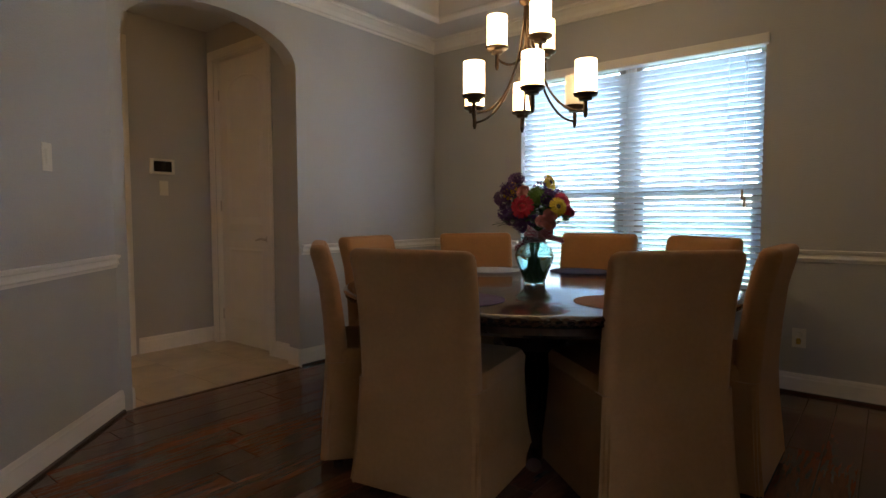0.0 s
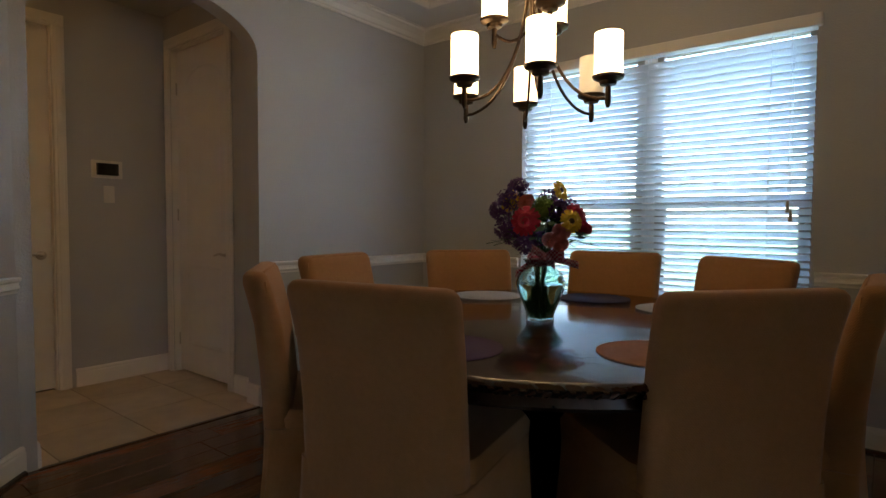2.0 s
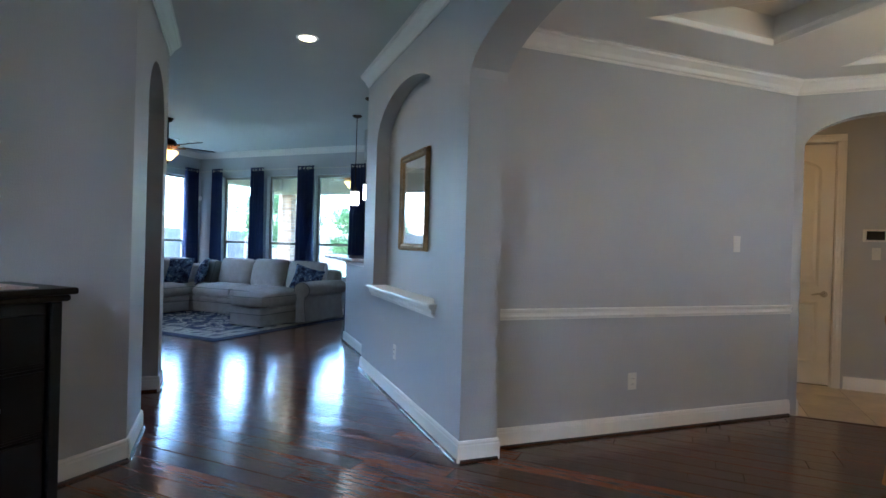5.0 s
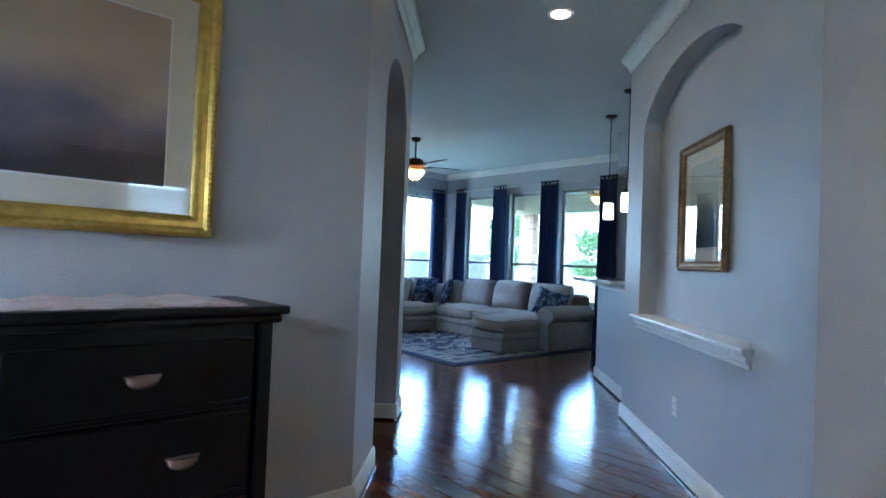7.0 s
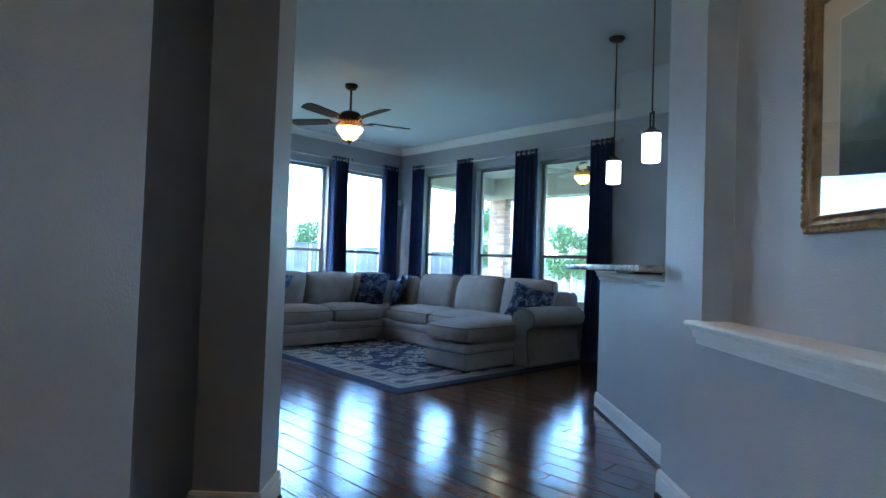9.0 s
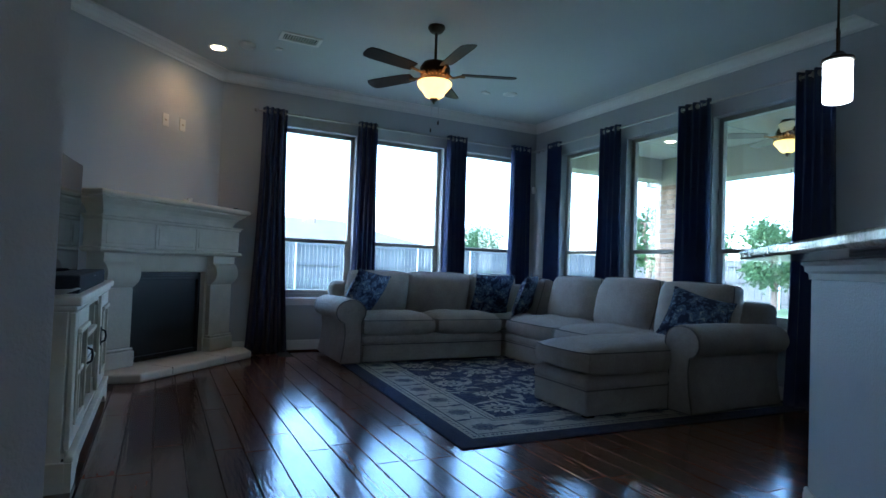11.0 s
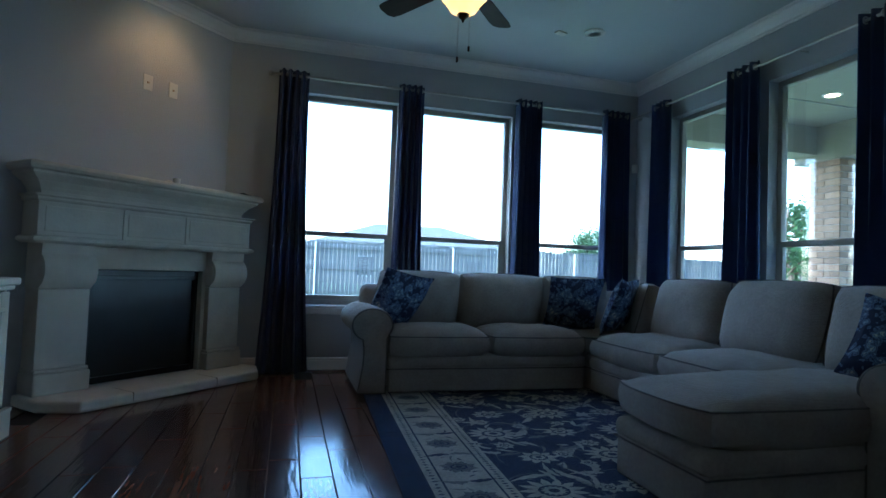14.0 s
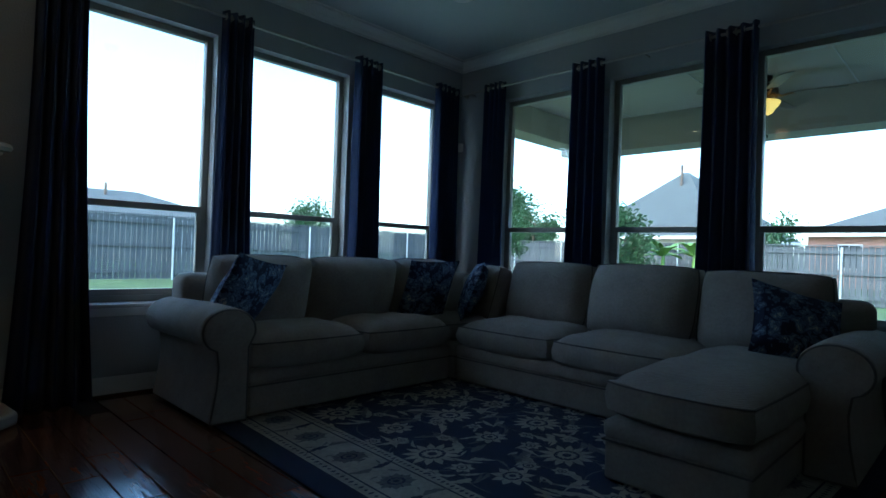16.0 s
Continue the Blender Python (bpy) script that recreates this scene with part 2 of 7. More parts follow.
def tube(bm, pts, r, seg=8):
    pts = [Vector(p) for p in pts]
    rings = []
    for i, p in enumerate(pts):
        d = (pts[min(i + 1, len(pts) - 1)] - pts[max(i - 1, 0)]).normalized()
        a = d.orthogonal().normalized() if i == 0 else (rings_a - d * rings_a.dot(d)).normalized()
        rings_a = a
        b = d.cross(a)
        rr = r[i] if isinstance(r, (list, tuple)) else r
        rings.append([bm.verts.new(p + (a * math.cos(t) + b * math.sin(t)) * rr) for t in [2 * math.pi * k / seg for k in range(seg)]])
    for p, q in zip(rings, rings[1:]):
        for i in range(seg):
            bm.faces.new((p[i], p[(i + 1) % seg], q[(i + 1) % seg], q[i]))
    bm.faces.new(rings[0]), bm.faces.new(rings[-1])
    return bm


def line_frame(p0, p1, z=0.0):
    """Local axes of a wall: x along it, y out of the room behind its face, z up."""
    d = (Vector((*p1, 0)) - Vector((*p0, 0)))
    a = math.atan2(d.y, d.x)
    m = Matrix.Translation((*p0, z)) @ Matrix.Rotation(a, 4, 'Z') @ Matrix.Diagonal((1, -1, 1, 1))
    return m, d.length


def arch_pts(s0, s1, zs, rise, n=20):
    c, h = (s0 + s1) / 2, (s1 - s0) / 2
    return [(c - h * math.cos(math.pi * i / n), zs + rise * math.sin(math.pi * i / n)) for i in range(n + 1)]


def wall(name, p0, p1, th, h, openings=(), label="grey painted wall with a fine orange-peel texture", material=None):
    """A wall whose face runs from p0 to p1 with the room on its left. openings: start, end, sill, spring or head, rise."""
    m, length = line_frame(p0, p1)
    bm = B()
    f0, f1 = (lambda s, z: m @ Vector((s, 0, z))), (lambda s, z: m @ Vector((s, th, z)))
    at = 0.0
    for s0, s1, zb, zt, rise in sorted(openings):
        if s0 > at + 1e-4:
            extrude_poly(bm, [(at, 0), (s0, 0), (s0, h), (at, h)], f0, f1)
        if zb > 0.001:
            extrude_poly(bm, [(s0, 0), (s1, 0), (s1, zb), (s0, zb)], f0, f1)
        low = arch_pts(s0, s1, zt, rise) if rise else [(s0, zt), (s1, zt)]
        for a, b in zip(low, low[1:]):
            extrude_poly(bm, [a, b, (b[0], h), (a[0], h)], f0, f1)
        at = s1
    if at < length - 1e-4:
        extrude_poly(bm, [(at, 0), (length, 0), (length, h), (at, h)], f0, f1)
    bmesh.ops.remove_doubles(bm, verts=bm.verts, dist=0.0005)
    return tagged(link(name, bm, material or WALL), label, "wall", kind="structure")


def trim(name, p0, p1, prof, z=0.0, label="white painted moulding", e0=0.0, e1=0.0, category="trim"):
    """A moulding along a wall face; prof: (out into the room, up) points. e0, e1 lengthen the ends at the outer edge for mitres."""
    m, length = line_frame(p0, p1, z)
    w = max(p[0] for p in prof)
    bm = B()
    extrude_poly(bm, prof, lambda o, u: m @ Vector((-e0 * o / w, -o, u)), lambda o, u: m @ Vector((length + e1 * o / w, -o, u)))
    return tagged(link(name, bm, TRIM), label, category, kind="structure")


BASE = [(0.001, 0.0), (0.016, 0.0), (0.016, 0.095), (0.012, 0.105), (0.014, 0.112), (0.009, 0.125), (0.001, 0.128)]
SHOE = [(0.016, 0.0), (0.030, 0.0), (0.027, 0.012), (0.016, 0.018)]
CROWN = [(0.001, -0.105), (0.012, -0.105), (0.014, -0.090), (0.026, -0.082), (0.040, -0.055), (0.070, -0.028), (0.082, -0.022), (0.084, -0.008), (0.098, -0.004), (0.098, -0.0008), (0.001, -0.0008)]
RAIL = [(0.001, -0.04), (0.010, -0.04), (0.012, -0.028), (0.026, -0.018), (0.020, -0.004), (0.020, 0.008), (0.034, 0.018), (0.036, 0.030), (0.001, 0.034)]


def base_and_shoe(p0, p1, e0=0.0, e1=0.0):
    trim("baseboard", p0, p1, BASE, 0, "white painted baseboard with a stepped top", e0, e1, "baseboard")
    m, length = line_frame(p0, p1)
    bm = B()
    extrude_poly(bm, SHOE, lambda o, u: m @ Vector((0, -o, u)), lambda o, u: m @ Vector((length, -o, u)))
    tagged(link("baseboard", bm, DARKW), "dark wood shoe moulding along the baseboard", "baseboard", kind="structure")

# ---- the large structure ----
H1, H2 = 3.0, 2.70
S_Y, W_X, E_X = -7.53, -4.78, 0.60
FIRE_V = -4.84
LEFT_V, NICHE_V = -1.94, -0.10
PY = -1.40
C1 = (PY - LEFT_V / R2, PY)
B0 = (-1.74, 2.306)
SWIN = [(-2.185, -1.25), (-3.345, -2.385), (-4.50, -3.54)]
WWIN = [(-6.96, -5.98), (-5.82, -4.90), (-4.72, -3.80)]
ZW0, ZW1 = 0.60, 2.52

fs, fe = (S_Y - FIRE_V / R2, S_Y), (E_X, E_X + FIRE_V / R2)
wall("wall_south", (W_X, S_Y), fs, 0.16, H1, [(a - W_X, b - W_X, ZW0, ZW1, 0) for a, b in SWIN])
wall("wall_fireplace", fs, fe, 0.14, H1)
wall("wall_television", fe, (E_X, -3.08), 0.14, H1)
wall("wall_corridor_end", (E_X, -3.08), P(-1.88, LEFT_V - 0.28), 0.05, H1)
c1u = (C1[0] + C1[1]) * R2
wall("wall_corridor", P(-1.88, LEFT_V), C1, 0.28, H1, [(0.255, 1.26, 0, 2.2, 0.4)])
wall("wall_side_hall", P(-2.09, -3.1), P(0.4, -3.1), 0.1, H1)
wall("wall_side_hall_end", P(-0.3, -3.1), P(-0.3, -2.18), 0.1, H1)
wall("wall_painting", C1, (5.0, PY), 0.13, H1)
wall("wall_foyer_east", (5.0, PY), (5.0, 3.5), 0.13, H1, [(0.35, 0.80, 0.30, 2.40, 0), (1.75, 2.05, 0.30, 2.40, 0)])
wall("wall_foyer_north", (5.0, 3.5), (3.48, 3.5), 0.13, H1)
wall("wall_dining_arch", P(4.94, NICHE_V), P(0.55, NICHE_V), 0.25, H1, [(1.74, 4.39, 0, 2.31, 0.32)])
wall("wall_niche", P(0.55, NICHE_V), P(-2.06, NICHE_V), 0.13, H1, [(0.50, 2.21, 0.875, 2.24, 0.40)])
wall("wall_niche_back", P(0.55, NICHE_V + 0.13), P(-2.06, NICHE_V + 0.13), 0.12, H1)
wall("wall_bar", P(-2.06, 0.06), P(-3.76, 0.06), 0.16, 1.095)
wall("wall_dining_southwest", B0, P(0.40, NICHE_V + 0.25), 0.13, H1)
wall("wall_dining_west", (-1.74, 5.09), B0, 0.13, H1, [(1.55, 2.72, 0, 2.16, 0.27)])
wall("wall_dining_north", (2.3, 5.09), (-1.87, 5.09), 0.16, H1, [(1.33, 3.10, 0.56, 2.235, 0)])
wall("wall_dining_east", (2.3, 2.62), (2.3, 5.09), 0.13, H1)
wall("wall_hall_west", (-3.07, 3.72), (-3.07, 1.3), 0.12, 2.8, [(0.86, 1.67, 0, 2.44, 0)])
wall("wall_hall_north", (-1.87, 3.6), (-3.07, 3.6), 0.12, 2.8, [(0.33, 1.10, 0, 2.44, 0)])
wall("wall_hall_south", (-3.07, 1.3), (-1.75, 1.3), 0.12, 2.8)
wall("wall_hall_east", (-1.87, 1.3), (-1.87, 2.306), 0.06, 2.8)
wall("wall_west", (W_X, 1.2), (W_X, S_Y), 0.16, H1, [(1.2 - b, 1.2 - a, ZW0, ZW1, 0) for a, b in WWIN])
wall("wall_kitchen_north", (-0.86, 1.2), (-5.4, 1.2), 0.14, H1)

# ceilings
tagged(link("ceiling", boxed(-5.6, 5.2, -7.72, 5.3, H1, H1 + 0.1), CEIL_DIM), "white ceiling of living room and corridor, colour darkened for dim light", "ceiling", kind="structure")
tagged(link("ceiling_hall", boxed(-3.2, -1.87, 1.2, 3.72, H2, H2 + 0.08), CEIL_DIM), "white ceiling of the small tiled hall, colour darkened for dim light", "ceiling", kind="structure")
tagged(link("ceiling_kitchen", boxed(W_X + 0.001, -3.6, -2.95, 1.19, 2.55, H1 - 0.002), CEIL_DIM), "lowered kitchen ceiling edge", "ceiling", kind="structure")


def tray_ceiling():
    """The dining ceiling: a flat border and beams round four raised coffers."""
    outer = [B0, P(0.40, NICHE_V + 0.25), (2.3, 2.3 + (NICHE_V + 0.25) / R2), (2.3, 5.09), (-1.74, 5.09)]
    holes = [[(-1.38, 3.74), (0.02, 3.74), (0.02, 4.72), (-1.38, 4.72)],
             [(0.42, 3.74), (1.92, 3.74), (1.92, 4.72), (0.42, 4.72)],
             [(-1.38, 2.52), (-1.38, 3.34), (0.02, 3.34)],
             [(-0.76, 2.02), (0.02, 2.72), (0.02, 1.26)],
             [(0.42, 1.32), (0.42, 3.34), (1.92, 3.34), (1.92, 2.78)]]
    bm = B()
    edges = []
    for loop in [outer] + holes:
        vs = [bm.verts.new((*p, H2)) for p in loop]
        edges += [bm.edges.new((vs[i], vs[(i + 1) % len(vs)])) for i in range(len(vs))]
    bmesh.ops.triangle_fill(bm, use_beauty=True, use_dissolve=False, edges=edges)
    for loop in holes:
        a, b = [bm.verts.new((*p, H2)) for p in loop], [bm.verts.new((*p, H2 + 0.2)) for p in loop]
        for i in range(len(a)):
            bm.faces.new((a[i], a[(i + 1) % len(a)], b[(i + 1) % len(a)], b[i]))
        bm.faces.new(b)
    bmesh.ops.remove_doubles(bm, verts=bm.verts, dist=0.0005)
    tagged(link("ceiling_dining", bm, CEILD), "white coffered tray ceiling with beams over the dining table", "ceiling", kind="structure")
    for loop in holes:
        for i in range(len(loop)):
            p, q = loop[i], loop[(i + 1) % len(loop)]
            cx, cy = sum(k[0] for k in loop) / len(loop), sum(k[1] for k in loop) / len(loop)
            left = (q[0] - p[0]) * (cy - p[1]) - (q[1] - p[1]) * (cx - p[0]) > 0
            a, b = (p, q) if left else (q, p)
            trim("trim", a, b, [(0.001, 0.001), (0.012, 0.001), (0.03, 0.03), (0.03, 0.045), (0.001, 0.06)], H2, "white coffer edge moulding", -0.02, -0.02)


tray_ceiling()

# mouldings: crown
TW = 0.0414
for a, b, z, e0, e1 in [((W_X, S_Y), fs, H1, -0.09, -0.04), (fs, fe, H1, -0.04, -0.04), (fe, (E_X, -3.08), H1, -0.04, 0),
                        ((W_X, -2.95), (W_X, S_Y), H1, 0, -0.09), (P(-1.88, LEFT_V), C1, H1, 0.0, -0.04), (C1, (5.0, PY), H1, 0.04, -0.1),
                        (P(4.94, NICHE_V), P(-2.06, NICHE_V), H1, 0, 0),
                        (B0, P(0.40, NICHE_V + 0.25), H2, -TW, -0.1), ((-1.74, 5.09), B0, H2, -0.1, -TW), ((2.3, 5.09), (-1.74, 5.09), H2, -0.1, -0.1), ((2.3, 2.62), (2.3, 5.09), H2, 0, -0.1)]:
    trim("trim", a, b, CROWN, z, "white painted crown moulding", e0, e1)
# chair rail of the dining room
for a, b, e0, e1 in [(B0, P(0.40, NICHE_V + 0.25), -0.015, 0), ((-1.74, 5.09), (-1.74, 3.56), -0.036, 0), ((-0.82, 5.09), (-1.74, 5.09), 0, -0.036), ((2.3, 5.09), (0.99, 5.09), -0.036, 0), ((2.3, 2.62), (2.3, 5.09), 0, -0.036)]:
    trim("trim", a, b, RAIL, 0.865, "white painted chair rail", e0, e1)
# baseboards
AY0, AY1 = 5.09 - 2.72, 5.09 - 1.55
for a, b in [((W_X, S_Y), fs), (fe, (E_X, -3.08)), (P(-1.88, LEFT_V), P(-1.625, LEFT_V)), (P(-0.62, LEFT_V), C1), (C1, (5.0, PY)),
             (P(0.55, NICHE_V), P(-2.06, NICHE_V)), (P(-2.06, 0.06), P(-3.76, 0.06)), (B0, P(0.40, NICHE_V + 0.25)), ((-1.74, 5.09), (-1.74, AY1)),
             ((2.3, 5.09), (-1.74, 5.09)), ((2.3, 2.62), (2.3, 5.09)), ((W_X, 1.2), (W_X, S_Y)),
             (P(0.55, NICHE_V + 0.25), P(0.55, NICHE_V)), (P(-1.625, LEFT_V), P(-1.625, LEFT_V - 0.28)), (P(-3.76, 0.06), P(-3.76, 0.22)),
             (P(-1.88, LEFT_V - 0.28), P(-1.88, LEFT_V)), (P(-0.62, LEFT_V - 0.28), P(-0.62, LEFT_V))]:
    base_and_shoe(a, b, 0.016, 0.016)
for a, b in [((-3.07, 3.6), (-3.07, 2.96)), ((-2.13, 3.6), (-2.2, 3.6)), ((-1.87, 3.6), (-2.12, 3.6)), ((-1.74, AY1), (-1.87, AY1)), ((-1.87, AY0), (-1.74, AY0))]:
    trim("baseboard", a, b, BASE, 0, "white painted baseboard in the tiled hall", 0, 0, "baseboard")
# ledge of the niche and trim under the bar top
trim("trim", P(0.10, NICHE_V), P(-1.70, NICHE_V), [(-0.128, 0.0), (0.055, 0.0), (0.06, 0.01), (0.055, 0.022), (-0.128, 0.022)], 0.876, "white wooden niche sill", 0, 0)
trim("trim", P(0.08, NICHE_V), P(-1.68, NICHE_V), [(0.001, -0.075), (0.012, -0.075), (0.014, -0.055), (0.03, -0.045), (0.03, -0.02), (0.045, -0.010), (0.045, -0.0005), (0.001, -0.0005)], 0.876, "white moulding under the niche sill", 0, 0)
trim("trim", P(-2.06, 0.06), P(-3.76, 0.06), [(0.001, -0.075), (0.008, -0.075), (0.010, -0.05), (0.022, -0.04), (0.024, -0.02), (0.034, -0.01), (0.034, -0.001), (0.001, -0.001)], 1.095, "white moulding under the bar top", 0, 0.03)

# floors
fl = link("floor", boxed(-5.6, 5.2, -7.7, 5.3, -0.12, -0.012), GAP)
tagged(fl, "dark hand-scraped hardwood plank floor with a glossy finish", "floor", kind="structure")
tf = link("floor_tile", boxed(-3.2, -1.752, 1.2, 3.72, -0.011, -0.003), GROUT)
tagged(tf, "beige square ceramic tile floor of the hall", "floor", kind="structure")
tagged(link("threshold", boxed(-1.752, -1.725, AY0 + 0.002, AY1 - 0.002, -0.011, 0.004, 0.003), DARKW), "dark wood threshold strip between tile and planks", "floor", kind="structure")


# ---- windows and doors ----
def window(name, wm, s0, s1, z0, z1, mid, label, deep=0.085):
    """A single-hung window in a wall with local axes wm: frame, lower sash, meeting rail, two panes, sill."""
    w = thing(name, label, "window", kind="structure")

    def loc(bm):
        bmesh.ops.transform(bm, matrix=wm, verts=bm.verts)
        return bm
    f, d = 0.045, deep
    for a, b, c, e in [(s0, s0 + f, z0, z1), (s1 - f, s1, z0, z1), (s0 + f, s1 - f, z1 - f, z1), (s0 + f, s1 - f, z0, z0 + f)]:
        part("window_frame", loc(boxed(a, b, d, d + 0.06, c, e, 0.004, 1)), WINF, w)
    part("meeting_rail", loc(boxed(s0 + f, s1 - f, d - 0.012, d + 0.045, mid - 0.022, mid + 0.022, 0.004, 1)), WINF, w)
    for a, b, c, e in [(s0 + f, s0 + f + 0.028, z0 + f, mid - 0.022), (s1 - f - 0.028, s1 - f, z0 + f, mid - 0.022), (s0 + f + 0.028, s1 - f - 0.028, z0 + f, z0 + f + 0.04)]:
        part("sash", loc(boxed(a, b, d - 0.010, d + 0.03, c, e, 0.003, 1)), WINF, w)
    for c, e, dd in [(z0 + f, mid - 0.022, d + 0.012), (mid + 0.022, z1 - f, d + 0.034)]:
        pn = part("pane", loc(boxed(s0 + f, s1 - f, dd, dd + 0.004, c, e)), GLASS, w, "clear glass pane")
        pn.visible_shadow = False
    part("window_sill", loc(boxed(s0 - 0.04, s1 + 0.04, -0.035, d, z0 - 0.028, z0 - 0.002, 0.006)), TRIM, w, "white painted sill")
    part("apron", loc(boxed(s0 - 0.02, s1 + 0.02, -0.016, -0.001, z0 - 0.085, z0 - 0.029, 0.004)), TRIM, w)
    return w


MID = 1.25
wm, _ = line_frame((W_X, S_Y), fs)
for i, (a, b) in enumerate(SWIN):
    window("window_%d" % (i + 1), wm, a - W_X, b - W_X, ZW0, ZW1, MID, "tall single-hung window with almond frame above the lawn side")
wm, _ = line_frame((W_X, -3.1), (W_X, S_Y))
for i, (a, b) in enumerate(WWIN):
    window("window_%d" % (i + 4), wm, -3.1 - b, -3.1 - a, ZW0, ZW1, MID, "tall single-hung window with almond frame onto the covered patio")
wm, _ = line_frame((2.3, 5.09), (-1.87, 5.09))
wm8, _ = line_frame((5.0, PY), (5.0, 3.5))
window("window_8", wm8, 0.35, 0.80, 0.30, 2.40, 1.5, "narrow bright foyer window mirrored in the painting glass", 0.06)
window("window_9", wm8, 1.75, 2.05, 0.30, 2.40, 1.5, "narrow bright foyer window mirrored in the painting glass", 0.06)
window("window_7", wm, 1.33, 2.185, 0.56, 2.235, 1.27, "dining room window behind white blinds", 0.10)
post = boxed(2.186, 2.264, 0.095, 0.158, 0.562, 2.233, 0.004, 1)
bmesh.ops.transform(post, matrix=wm, verts=post.verts)
tagged(link("window_post", post, TRIM), "white painted post between the two dining windows", "window", kind="structure")
window("window_10", wm, 2.265, 3.10, 0.56, 2.235, 1.27, "dining room window behind white blinds", 0.10)


def blind(wm, s0, s1, z0, z1):
    b = thing("window_blind", "white horizontal wood-look blind, lowered with tilted slats", "blind")

    def loc(bm):
        bmesh.ops.transform(bm, matrix=wm, verts=bm.verts)
        return bm
    part("headrail", loc(boxed(s0 + 0.005, s1 - 0.005, 0.02, 0.075, z1 - 0.05, z1 - 0.004, 0.004)), BLINDM, b)
    part("valance", loc(boxed(s0 - 0.02, s1 + 0.02, -0.03, 0.012, z1 - 0.055, z1 + 0.012, 0.008)), TRIM, b, "white valance board over the blind")
    n = int((z1 - z0 - 0.09) / 0.0415)
    tilt = Matrix.Rotation(radians(-36), 4, 'X')
    me = None
    for i in range(n):
        z = z0 + 0.035 + i * 0.0415
        if me is None:
            bm = boxed(s0 + 0.008, s1 - 0.008, -0.025, 0.025, -0.0014, 0.0014)
            sl = part("slat", bm, BLINDM, b)
            me = sl.data
        else:
            sl = new("slat", me)
            sl.parent = b
        sl.matrix_basis = wm @ Matrix.Translation((0, 0.048, z)) @ tilt
    part("bottom_rail", loc(boxed(s0 + 0.008, s1 - 0.008, 0.022, 0.072, z0 + 0.002, z0 + 0.018, 0.004)), BLINDM, b)
    for k in (0.12, 0.5, 0.88):
        s = s0 + (s1 - s0) * k
        for dd in (0.021, 0.075):
            part("ladder_cord", loc(boxed(s - 0.0015, s + 0.0015, dd, dd + 0.0015, z0 + 0.01, z1 - 0.05)), BLINDM, b)
    for k, zz in ((0.10, 1.22), (0.115, 1.27)):
        part("pull_cord", loc(boxed(s0 + k, s0 + k + 0.003, 0.010, 0.012, zz, z1 - 0.05)), BLINDM, b)
        bm = lathe(B(), [(0.002, 0.06), (0.006, 0.055), (0.010, 0.0), (0.009, -0.006), (0.001, -0.007)], 10, (s0 + k, 0.011, zz - 0.05))
        part("cord_tassel", loc(bm), TANB, b, "small wooden cord tassel", True)


blind(wm, 1.33, 3.10, 0.56, 2.235)


